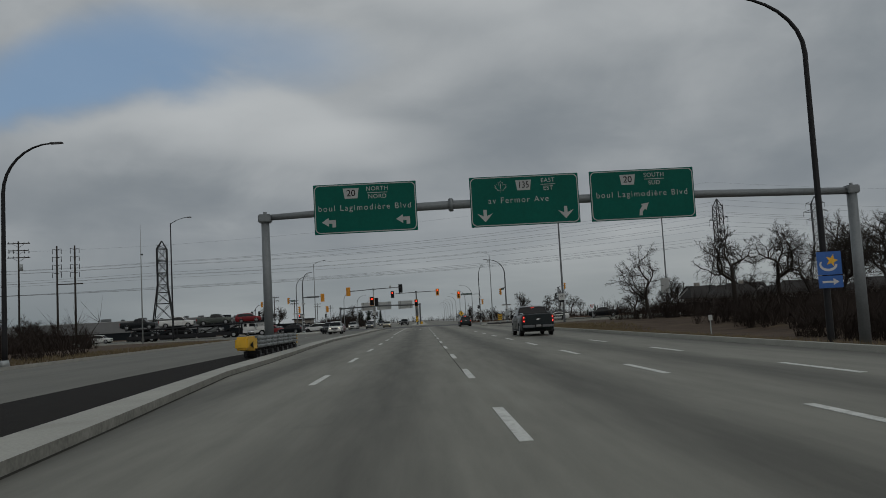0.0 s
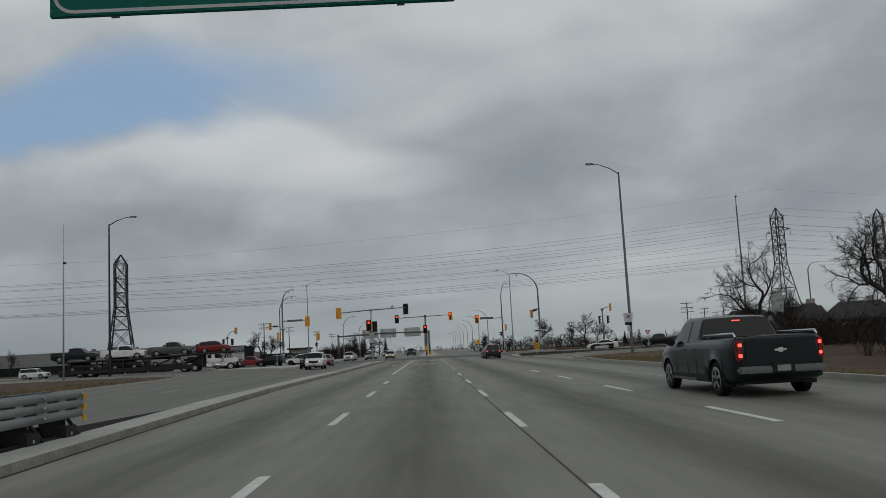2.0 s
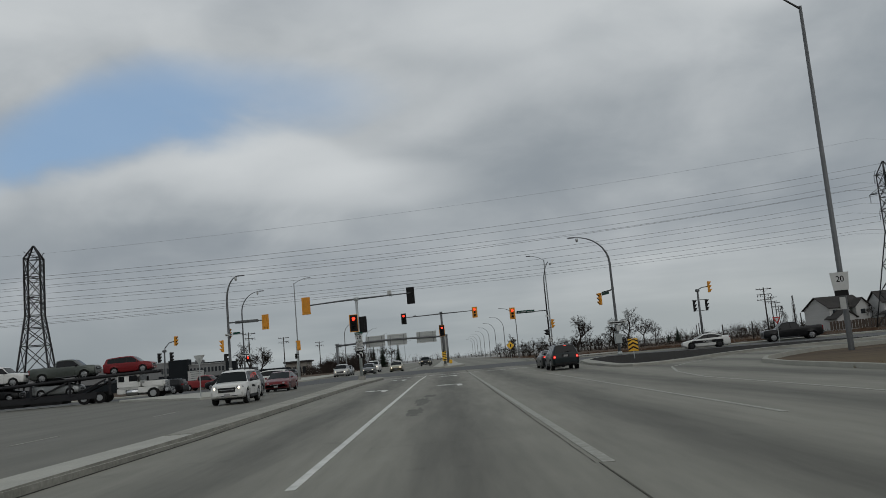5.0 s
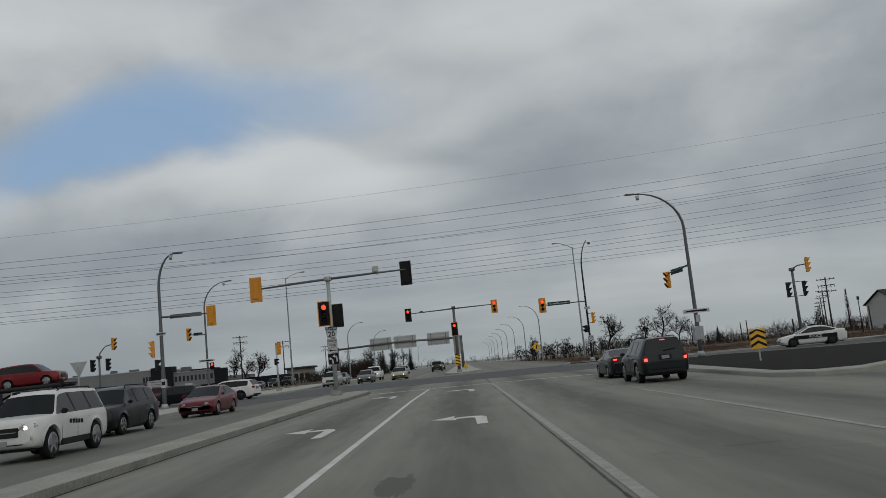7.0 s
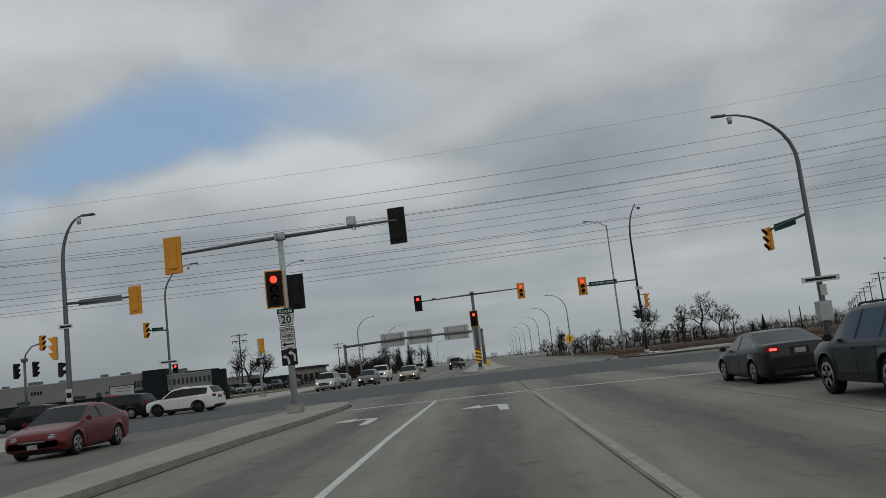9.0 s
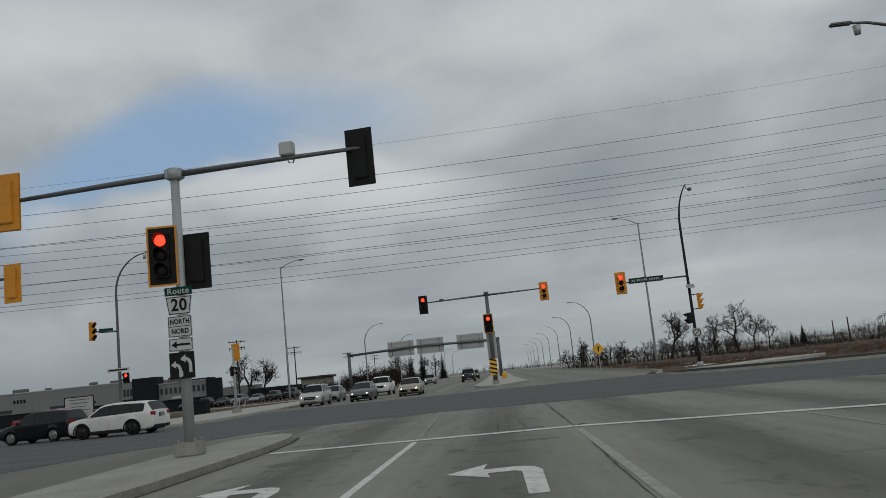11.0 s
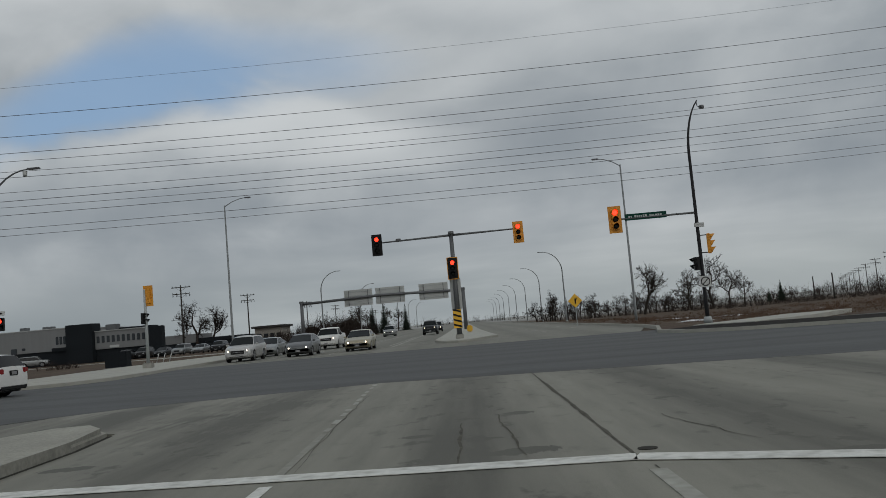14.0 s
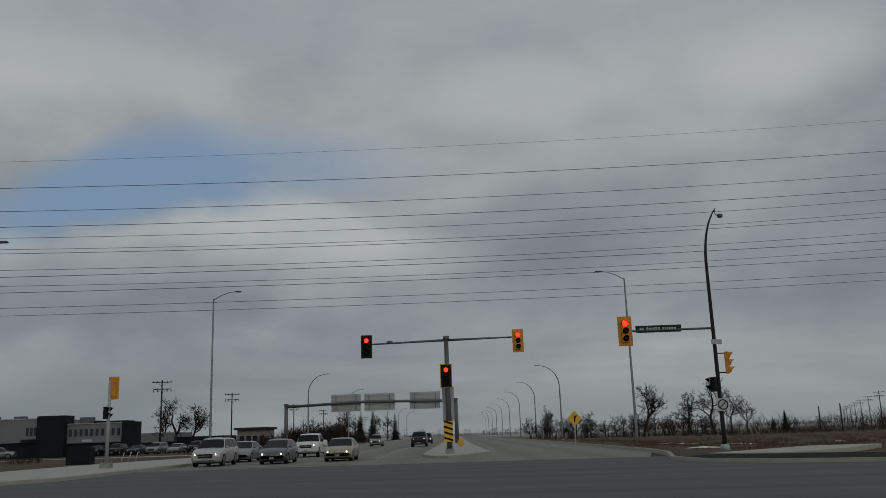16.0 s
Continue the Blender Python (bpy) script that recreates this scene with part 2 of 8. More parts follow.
    for px, py, rx, ry, k in spills:
        ex = mth("DIVIDE", mth("SUBTRACT", sp.outputs[0], px), rx)
        ey = mth("DIVIDE", mth("SUBTRACT", sp.outputs[1], py), ry)
        d2 = mth("ADD", mth("MULTIPLY", ex, ex), mth("MULTIPLY", ey, ey))
        d2 = mth("ADD", d2, mth("MULTIPLY", mth("SUBTRACT", mth("ADD", st.outputs["Fac"], mth("MULTIPLY", s4.outputs["Fac"], 0.9)), 0.95), 5.0))
        pm = n.new("ShaderNodeMapRange")
        pm.interpolation_type = "SMOOTHSTEP"
        l.new(d2, pm.inputs["Value"])
        pm.inputs["From Min"].default_value, pm.inputs["From Max"].default_value = 1.1, 0.6
        amt = mth("ADD", amt, mth("MULTIPLY", pm.outputs[0], k))
    cl = n.new("ShaderNodeMapRange")
    l.new(amt, cl.inputs[0])
    cl.inputs["From Min"].default_value, cl.inputs["From Max"].default_value = -0.25, 1.2
    mx = n.new("ShaderNodeMix")
    mx.data_type, mx.blend_type = "RGBA", "MULTIPLY"
    l.new(cl.outputs[0], mx.inputs["Factor"])
    l.new(src, mx.inputs["A"])
    mx.inputs["B"].default_value = (dark, dark, dark * 0.98, 1)
    l.new(mx.outputs["Result"], b.inputs["Base Color"])
    return m


M = {}
M["concrete_road"] = road_mat("concrete_road", (0.228, 0.223, 0.186), 0.95, -1.8, 3.62, 0.38, joint=105.0, spills=((-1.0, 95.0, 0.22, 1.6, 1.3), (-0.95, 100.6, 0.26, 2.2, 1.3), (-0.75, 104.0, 0.20, 0.9, 1.1), (3.75, 104.6, 0.30, 0.12, 1.6), (0.1, 119.0, 0.25, 3.5, 0.5), (-0.9, 52.5, 0.12, 0.5, 0.6), (3.7, 141.0, 0.34, 0.18, 1.5), (3.4, 139.8, 0.28, 0.16, 1.4), (0.7, 142.5, 0.40, 0.22, 1.4), (-0.5, 144.3, 0.18, 0.14, 1.2), (0.9, 146.0, 0.2, 0.2, 1.1), (0.45, 139.3, 0.75, 0.24, 1.6), (0.1, 137.6, 0.5, 0.22, 1.4), (3.2, 136.6, 0.4, 0.2, 1.4), (-0.7, 138.6, 0.2, 0.3, 1.2), (-4.9, 144.0, 0.40, 0.16, 1.2), (-3.8, 139.2, 0.6, 0.4, 0.9), (-7.0, 150.5, 4.0, 2.6, 0.4), (-4.4, 148.0, 1.2, 2.4, 0.35), (6.9, 134.5, 0.5, 0.5, 0.9)))
M["concrete_opp"] = road_mat("concrete_opposite", (0.148, 0.145, 0.122), 0.4, -8.0, 3.6, 0.6)
M["asphalt"] = road_mat("asphalt_cross", (0.080, 0.083, 0.083), 0.32, 0.0, 3.6, 0.30)
M["far_concrete"] = road_mat("concrete_far", (0.19, 0.186, 0.156), 0.5, 2.6, 3.6, 0.6)
M["kerb_dirty"] = mat("dirty_kerb_face", (0.235, 0.231, 0.203), 0.9, var=0.35, scale=1.4, fine=14, bump=0.4)
M["kerb"] = mat("kerb_concrete", (0.31, 0.307, 0.272), 0.85, var=0.16, scale=1.2, fine=30, bump=0.3)
M["median"] = mat("median_concrete", (0.37, 0.367, 0.33), 0.85, var=0.18, scale=0.8, fine=25, bump=0.3)
M["median_old"] = mat("stained_median_concrete", (0.30, 0.295, 0.258), 0.85, var=0.28, scale=0.7, fine=18, bump=0.4)
M["soil"] = mat("black_soil", (0.013, 0.011, 0.009), 0.95, var=0.5, scale=2.5, fine=18, bump=1.0)


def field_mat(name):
    """Dead winter grass: dark hollows, rust-brown weeds and straw in drifts."""
    m = mat(name, (0.078, 0.056, 0.040), 0.95, var=0.35, scale=0.5, fine=5.0, bump=0.9)
    n, l = m.node_tree.nodes, m.node_tree.links
    b = n["Principled BSDF"]
    src = b.inputs["Base Color"].links[0].from_socket
    tc = n.new("ShaderNodeTexCoord")
    for scale, stretch, lo, hi, col, amt in ((0.16, (1, 2.2, 1), 0.50, 0.66, (0.125, 0.098, 0.062), 0.75), (0.30, (0.6, 2.5, 1), 0.54, 0.68, (0.030, 0.022, 0.017), 0.8), (1.6, (1, 1.6, 1), 0.56, 0.72, (0.11, 0.062, 0.040), 0.6)):
        mp = n.new("ShaderNodeMapping")
        mp.inputs["Scale"].default_value = stretch
        mp.inputs["Location"].default_value = (scale * 31, scale * 17, 0)
        l.new(tc.outputs["Object"], mp.inputs[0])
        nz = n.new("ShaderNodeTexNoise")
        l.new(mp.outputs[0], nz.inputs["Vector"])
        nz.inputs["Scale"].default_value, nz.inputs["Detail"].default_value, nz.inputs["Roughness"].default_value = scale, 8.0, 0.62
        r = n.new("ShaderNodeMapRange")
        l.new(nz.outputs["Fac"], r.inputs["Value"])
        r.inputs["From Min"].default_value, r.inputs["From Max"].default_value, r.inputs["To Max"].default_value = lo, hi, amt
        mx = n.new("ShaderNodeMix")
        mx.data_type = "RGBA"
        l.new(r.outputs[0], mx.inputs["Factor"])
        l.new(src, mx.inputs["A"])
        mx.inputs["B"].default_value = (*col, 1)
        src = mx.outputs["Result"]
    sp = n.new("ShaderNodeSeparateXYZ")
    l.new(tc.outputs["Object"], sp.inputs[0])

    def ramp(sock, a, b_):
        r = n.new("ShaderNodeMapRange")
        r.interpolation_type = "SMOOTHSTEP"
        l.new(sock, r.inputs["Value"])
        r.inputs["From Min"].default_value, r.inputs["From Max"].default_value = a, b_
        return r.outputs[0]

    def mul(a, b_):
        k = n.new("ShaderNodeMath")
        k.operation = "MULTIPLY"
        for i, v in enumerate((a, b_)):
            if isinstance(v, float):
                k.inputs[i].default_value = v
            else:
                l.new(v, k.inputs[i])
        return k.outputs[0]

    # mown straw-coloured verges along the approach
    for x_in, x_out in (((10.5, 11.5), (24, 18)), ((-18.5, -19.5), (-30, -24))):
        mask = mul(mul(ramp(sp.outputs[0], *x_in), ramp(sp.outputs[0], *x_out)), mul(ramp(sp.outputs[1], 118, 100), 0.8))
        mx = n.new("ShaderNodeMix")
        mx.data_type = "RGBA"
        l.new(mask, mx.inputs["Factor"])
        l.new(src, mx.inputs["A"])
        mx.inputs["B"].default_value = (0.118, 0.090, 0.054, 1)
        src = mx.outputs["Result"]
    # distance haze put into the colour: the ground fades to pale grey far off
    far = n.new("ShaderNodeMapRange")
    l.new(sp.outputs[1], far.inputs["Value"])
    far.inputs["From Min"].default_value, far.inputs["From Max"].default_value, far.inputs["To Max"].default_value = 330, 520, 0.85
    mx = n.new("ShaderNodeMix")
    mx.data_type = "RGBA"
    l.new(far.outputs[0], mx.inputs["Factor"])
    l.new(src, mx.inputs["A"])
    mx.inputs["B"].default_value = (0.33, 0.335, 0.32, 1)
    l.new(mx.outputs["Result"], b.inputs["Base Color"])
    return m


M["grass"] = field_mat("dead_grass")
M["grass_light"] = mat("dry_grass", (0.150, 0.118, 0.070), 0.95, var=0.35, scale=0.3, fine=6, bump=0.9)
M["snow"] = mat("old_snow", (0.62, 0.63, 0.64), 0.8, var=0.15, scale=0.8, fine=9, bump=0.4)


def worn_paint(name, base, under, lo, hi):
    """Road paint rubbed through to the pavement in ragged patches."""
    m = mat(name, base, 0.75, var=0.2, scale=1.6, fine=22, bump=0.1)
    n, l = m.node_tree.nodes, m.node_tree.links
    b = n["Principled BSDF"]
    src = b.inputs["Base Color"].links[0].from_socket
    g = n.new("ShaderNodeNewGeometry")
    nz = n.new("ShaderNodeTexNoise")
    l.new(g.outputs["Position"], nz.inputs["Vector"])
    nz.inputs["Scale"].default_value, nz.inputs["Detail"].default_value, nz.inputs["Roughness"].default_value = 5.5, 6.0, 0.6
    r = n.new("ShaderNodeMapRange")
    l.new(nz.outputs["Fac"], r.inputs["Value"])
    r.inputs["From Min"].default_value, r.inputs["From Max"].default_value = lo, hi
    mx = n.new("ShaderNodeMix")
    mx.data_type = "RGBA"
    l.new(r.outputs[0], mx.inputs["Factor"])
    l.new(src, mx.inputs["A"])
    mx.inputs["B"].default_value = (*under, 1)
    l.new(mx.outputs["Result"], b.inputs["Base Color"])
    return m


M["paint_white"] = worn_paint("road_paint", (0.60, 0.605, 0.57), (0.23, 0.228, 0.195), 0.48, 0.86)
M["paint_worn"] = worn_paint("worn_road_paint", (0.37, 0.368, 0.33), (0.18, 0.178, 0.148), 0.28, 0.80)
M["paint_faint"] = worn_paint("faint_road_paint", (0.27, 0.267, 0.23), (0.175, 0.172, 0.142), 0.25, 0.75)
M["tar"] = mat("tar_seal", (0.035, 0.033, 0.028), 0.88, var=0.3, scale=1.0, fine=20)
M["seam"] = mat("dirty_joint_sealant", (0.088, 0.084, 0.069), 0.9, var=0.55, scale=2.4, fine=12)
M["galv"] = mat("galvanised_steel", (0.34, 0.365, 0.365), 0.55, 0.25, var=0.16, scale=1.5, fine=14, bump=0.05)
M["lamp_steel"] = mat("dull_lamp_steel", (0.20, 0.212, 0.214), 0.55, 0.25, var=0.16, scale=1.5, fine=14)
M["rail_steel"] = mat("weathered_galvanised_rail", (0.19, 0.205, 0.205), 0.5, 0.2, var=0.22, scale=0.8, fine=9, bump=0.05)
M["galv_dark"] = mat("weathered_steel", (0.115, 0.12, 0.124), 0.55, 0.4, var=0.2, scale=1.5, fine=12)
M["pole_dark"] = mat("dark_painted_pole", (0.016, 0.016, 0.018), 0.6, var=0.2, scale=1.5, fine=12, spec=0.25)
M["pole_conc"] = mat("concrete_base", (0.28, 0.275, 0.25), 0.9, var=0.2, scale=2.0, fine=20, bump=0.3)
M["green"] = mat("green_sign_sheeting", (0.0, 0.092, 0.068), 0.6, var=0.14, scale=0.8, fine=6, spec=0.15)
M["green_dark"] = mat("dark_green_street_sign", (0.004, 0.045, 0.032), 0.6, var=0.14, scale=0.8, fine=6, spec=0.15)
M["white"] = mat("white_sheeting", (0.49, 0.50, 0.49), 0.45, var=0.07, scale=2, fine=14)
M["legend"] = mat("weathered_sign_legend", (0.36, 0.375, 0.365), 0.5, var=0.10, scale=2, fine=14)
M["black"] = mat("black_sheeting", (0.009, 0.009, 0.0095), 0.6, var=0.2, scale=2, fine=14, spec=0.2)
M["blue"] = mat("blue_sign_sheeting", (0.015, 0.10, 0.36), 0.45, var=0.1, scale=2, fine=14)
M["yellow"] = mat("yellow_sign", (0.72, 0.40, 0.02), 0.5, var=0.1, scale=2, fine=14)
M["amber"] = mat("signal_yellow_housing", (0.60, 0.245, 0.013), 0.5, var=0.12, scale=3, fine=14)
M["yellow_box"] = mat("yellow_plastic_nose", (0.62, 0.36, 0.02), 0.55, var=0.14, scale=2, fine=10)
M["alu_back"] = mat("bare_aluminium_back", (0.40, 0.41, 0.40), 0.5, 0.3, var=0.12, scale=0.6, fine=8)
M["lens_red"] = mat("red_signal_lens", (0.5, 0.02, 0.01), 0.3, var=0.05, emit=(1.0, 0.030, 0.012), power=3.1)
M["lens_off"] = mat("dark_signal_lens", (0.008, 0.009, 0.008), 0.45, var=0.1, spec=0.2)
M["lamp_head"] = mat("luminaire_grey", (0.10, 0.10, 0.105), 0.5, 0.3, var=0.1)
M["wire"] = mat("conductor_wire", (0.06, 0.06, 0.062), 0.6, 0.3, var=0.1)
M["wood_pole"] = mat("weathered_pole_wood", (0.043, 0.039, 0.035), 0.9, var=0.3, scale=1.0, fine=16, streak=(6, 6, 0.6))
M["bark"] = mat("bare_bark", (0.036, 0.030, 0.026), 0.9, var=0.3, scale=2, fine=16)
M["twig"] = mat("bare_twigs", (0.034, 0.028, 0.024), 0.9, var=0.35, scale=0.8, fine=9)
M["brush"] = mat("brush_twigs", (0.034, 0.026, 0.022), 0.95, var=0.4, scale=0.3, fine=4)
M["evergreen"] = mat("spruce_needles", (0.026, 0.036, 0.026), 0.9, var=0.4, scale=1.0, fine=8)
M["rubber"] = mat("tyre_rubber", (0.012, 0.012, 0.012), 0.85, var=0.2, fine=30)
M["rim"] = mat("alloy_rim", (0.31, 0.315, 0.32), 0.4, 0.6, var=0.15)
M["rim_black"] = mat("black_rim", (0.02, 0.02, 0.022), 0.4, 0.3, var=0.1)
M["glass"] = mat("dark_car_glass", (0.005, 0.006, 0.007), 0.10, var=0.1)
M["glass"].node_tree.nodes["Principled BSDF"].inputs["IOR"].default_value = 1.38
M["screen_glass"] = mat("windscreen_glass", (0.010, 0.013, 0.014), 0.08, var=0.1)
M["screen_glass"].node_tree.nodes["Principled BSDF"].inputs["IOR"].default_value = 1.22
M["gantry_steel"] = mat("dull_gantry_steel", (0.175, 0.19, 0.195), 0.55, 0.2, var=0.16, scale=1.2, fine=10, bump=0.05)
M["trim"] = mat("black_plastic_trim", (0.012, 0.012, 0.0125), 0.6, var=0.2, spec=0.25)
M["chrome"] = mat("chrome", (0.55, 0.56, 0.57), 0.2, 1.0, var=0.05)
M["tail"] = mat("tail_lamp_lit", (0.35, 0.01, 0.01), 0.25, var=0.05, emit=(1.0, 0.07, 0.05), power=2.4)
M["tail_off"] = mat("tail_lamp", (0.22, 0.008, 0.008), 0.2, var=0.05)
M["head"] = mat("headlamp_lit", (0.6, 0.6, 0.58), 0.2, var=0.05, emit=(1.0, 0.86, 0.62), power=4.0)
M["head_off"] = mat("headlamp", (0.36, 0.37, 0.38), 0.15, var=0.08)
M["plate"] = mat("plate_white", (0.24, 0.24, 0.24), 0.5, var=0.05)


# ---- mesh helpers ----
def part(name, bm, material, parent=None, label="", smooth=False):
    me = bpy.data.meshes.new(name)
    bm.to_mesh(me)
    bm.free()
    mats = material if isinstance(material, (list, tuple)) else [material]
    for k in mats:
        me.materials.append(M[k])
    if smooth:
        for p in me.polygons:
            p.use_smooth = True
    ob = new(name, me)
    if parent is not None:
        ob.parent = parent
    if label:
        tagged(ob, label)
    return ob


def thing(name, label, category, x=0, y=0, z=0, rz=0, group="", kind=""):
    e = new(name)
    e.empty_display_size = 0.3
    e.matrix_world = pose(x, y, z, 0, 0, rz)
    return tagged(e, label, category, group, kind)


def B():
    return bmesh.new()


def box(bm, c, s, rz=0.0, bevel=0.0, mi=0, rx=0.0, ry=0.0):
    m = pose(c[0], c[1], c[2], rx, ry, rz) @ Matrix.Diagonal((s[0], s[1], s[2], 1))
    r = bmesh.ops.create_cube(bm, size=1.0, matrix=m)
    fs = {f for v in r["verts"] for f in v.link_faces}
    for f in fs:
        f.material_index = mi
    if bevel:
        es = {e for v in r["verts"] for e in v.link_edges}
        bmesh.ops.bevel(bm, geom=list(es), offset=bevel, segments=2, affect="EDGES")
    return bm


def tube(bm, pts, radii, seg=8, cap=True, mi=0):
    """A tube along pts with a radius at each point."""
    pts = [Vector(p) for p in pts]
    if isinstance(radii, (int, float)):
        radii = [radii] * len(pts)
    rings, up = [], None
    for i, p in enumerate(pts):
        d = (pts[min(i + 1, len(pts) - 1)] - pts[max(i - 1, 0)]).normalized()
        if up is None:
            up = Vector((0, 0, 1)) if abs(d.z) < 0.9 else Vector((1, 0, 0))
        a = d.cross(up)
        if a.length < 1e-4:
            a = d.cross(Vector((0.3, 0.8, 0.1)))
        a.normalize()
        b = d.cross(a).normalized()
        up = -b if (-b).dot(up) > 0 else b
        rings.append([bm.verts.new(p + radii[i] * (math.cos(2 * math.pi * k / seg) * a + math.sin(2 * math.pi * k / seg) * b)) for k in range(seg)])
    for r0, r1 in zip(rings, rings[1:]):
        for k in range(seg):
            f = bm.faces.new((r0[k], r0[(k + 1) % seg], r1[(k + 1) % seg], r1[k]))
            f.smooth, f.material_index = True, mi
    if cap and seg > 2:
        for r in (rings[0][::-1], rings[-1]):
            f = bm.faces.new(r)
            f.material_index = mi
    return bm


def poly(bm, pts, z0, z1, mi=0):
    """A flat plate with the outline pts, from z0 up to z1."""
    lo = [bm.verts.new((x, y, z0)) for x, y in pts]
    hi = [bm.verts.new((x, y, z1)) for x, y in pts]
    area = sum(a[0] * b[1] - b[0] * a[1] for a, b in zip(pts, pts[1:] + pts[:1]))
    if area < 0:
        lo, hi = lo[::-1], hi[::-1]
    f = bm.faces.new(hi)
    f.material_index = mi
    n = len(lo)
    for i in range(n):
        bm.faces.new((lo[i], lo[(i + 1) % n], hi[(i + 1) % n], hi[i])).material_index = mi
    return bm


def plate_xz(bm, pts, y0, y1, mi=0):
    """An upright plate with the outline pts in x and z, from y0 to y1."""
    fr = [bm.verts.new((x, y0, z)) for x, z in pts]
    bk = [bm.verts.new((x, y1, z)) for x, z in pts]
    area = sum(a[0] * b[1] - b[0] * a[1] for a, b in zip(pts, pts[1:] + pts[:1]))
    if (area < 0) == (y0 < y1):
        fr, bk = fr[::-1], bk[::-1]
    bm.faces.new(fr).material_index = mi
    bm.faces.new(bk[::-1]).material_index = mi
    n = len(fr)
    for i in range(n):
        bm.faces.new((fr[i], bk[i], bk[(i + 1) % n], fr[(i + 1) % n])).material_index = mi
    bmesh.ops.recalc_face_normals(bm, faces=bm.faces)
    return bm


def rounded(x0, z0, x1, z1, r, n=5):
    out = []
    for cx, cz, a0 in ((x1 - r, z1 - r, 0), (x0 + r, z1 - r, 90), (x0 + r, z0 + r, 180), (x1 - r, z0 + r, 270)):
        for k in range(n + 1):
            a = radians(a0 + 90 * k / n)
            out.append((cx + r * math.cos(a), cz + r * math.sin(a)))
    return out


def text_part(name, s, size, x, z, y, material, parent, label="", align="CENTER", spacing=1.0, wide=1.0, weight=0.006, base=None):
    """Lettering standing upright, facing -y."""
    cu = bpy.data.curves.new(name, "FONT")
    cu.body, cu.size, cu.align_x, cu.align_y = s, size, align, "CENTER"
    cu.space_character, cu.extrude, cu.offset = spacing, 0.004, size * weight
    ob = bpy.data.objects.new(name, cu)
    scene.collection.objects.link(ob)
    me = bpy.data.meshes.new_from_object(ob.evaluated_get(bpy.context.evaluated_depsgraph_get()))
    bpy.data.objects.remove(ob)
    bpy.data.curves.remove(cu)
    me.transform(pose(x, y, z, 90) @ Matrix.Diagonal((wide, 1, 1, 1)))
    # one object a letter: loose pieces that stand over one another belong together
    bm = B()
    bm.from_mesh(me)
    bpy.data.meshes.remove(me)
    seen, groups = set(), []
    for v in bm.verts:
        if v in seen:
            continue
        todo, isle = [v], []
        seen.add(v)
        while todo:
            u = todo.pop()
            isle.append(u)
            for e in u.link_edges:
                w = e.other_vert(u)
                if w not in seen:
                    seen.add(w)
                    todo.append(w)
        groups.append([min(u.co.x for u in isle), max(u.co.x for u in isle), isle])
    groups.sort(key=lambda g: g[0])
    letters = []
    for g in groups:
        if letters and g[0] < letters[-1][1] - 0.3 * min(g[1] - g[0], letters[-1][1] - letters[-1][0]):
            letters[-1][1] = max(letters[-1][1], g[1])
            letters[-1][2] += g[2]
        else:
            letters.append(g)
    out = None
    for g in letters:
        idx = {u: i for i, u in enumerate(g[2])}
        fs = {f for u in g[2] for f in u.link_faces}
        m2 = bpy.data.meshes.new("letter")
        m2.from_pydata([u.co[:] for u in g[2]], [], [[idx[u] for u in f.verts] for f in sorted(fs, key=lambda f: f.index)])
        m2.materials.append(M[material])
        o = new("letter", m2)
        o.parent = parent
        if label:
            tagged(o, label)
        if base is not None:
            o.matrix_basis = base
        out = out or o
    bm.free()
    return out


# ---- ground and roads ----
SKEW = radians(-9.5)
CX, CY = 0.0, 168.0


def cross(u, v):
    """A place in the cross street: u along it, v across it."""
    return (CX + u * math.cos(SKEW) - v * math.sin(SKEW), CY + u * math.sin(SKEW) + v * math.cos(SKEW))


def ground_z(x, y):
    """Height of the open ground: a ditch to the right of the approach, gentle swells far off."""
    z = -0.06
    if x > 12:
        near = min(1, max(0, (100 - y) / 25))
        z -= 1.25 * near * min(1, (x - 12) / 9) * (1 - 0.8 * min(1, max(0, (x - 30) / 15)))
        far = min(1, max(0, (y - 190) / 40))
        z -= 0.35 * far * min(1, (x - 14) / 10)
    if x < -26 and y < 108:
        z += 0.1 * min(1, (-26 - x) / 4) * min(1, (108 - y) / 10)
    if y > 60 and (x > 0 or y > 205):
        z += 0.10 * noise.noise((x * 0.05, y * 0.05, 0)) * min(1, max(0, (abs(x) - 25) / 20))
    return z


xs = [-4500, -1500, -600, -300, -180] + list(range(-120, 121, 3)) + [180, 300, 600, 1500, 4500]
ys = [-4500, -1500, -300, -60] + list(range(-30, 271, 3)) + [330, 420, 600, 1000, 2000, 4500]
bm = B()
grid = [[bm.verts.new((x, y, ground_z(x, y))) for x in xs] for y in ys]
for j in range(len(ys) - 1):
    for i in range(len(xs) - 1):
        bm.faces.new((grid[j][i], grid[j][i + 1], grid[j + 1][i + 1], grid[j + 1][i])).smooth = True
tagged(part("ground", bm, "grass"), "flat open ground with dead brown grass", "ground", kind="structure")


def kerb_x(y):
    """The near edge of the left median."""
    for (y0, x0), (y1, x1) in zip(KERB, KERB[1:]):
        if y0 <= y <= y1:
            return x0 + (x1 - x0) * (y - y0) / (y1 - y0)
    return KERB[-1][1] if y > KERB[-1][0] else KERB[0][1]


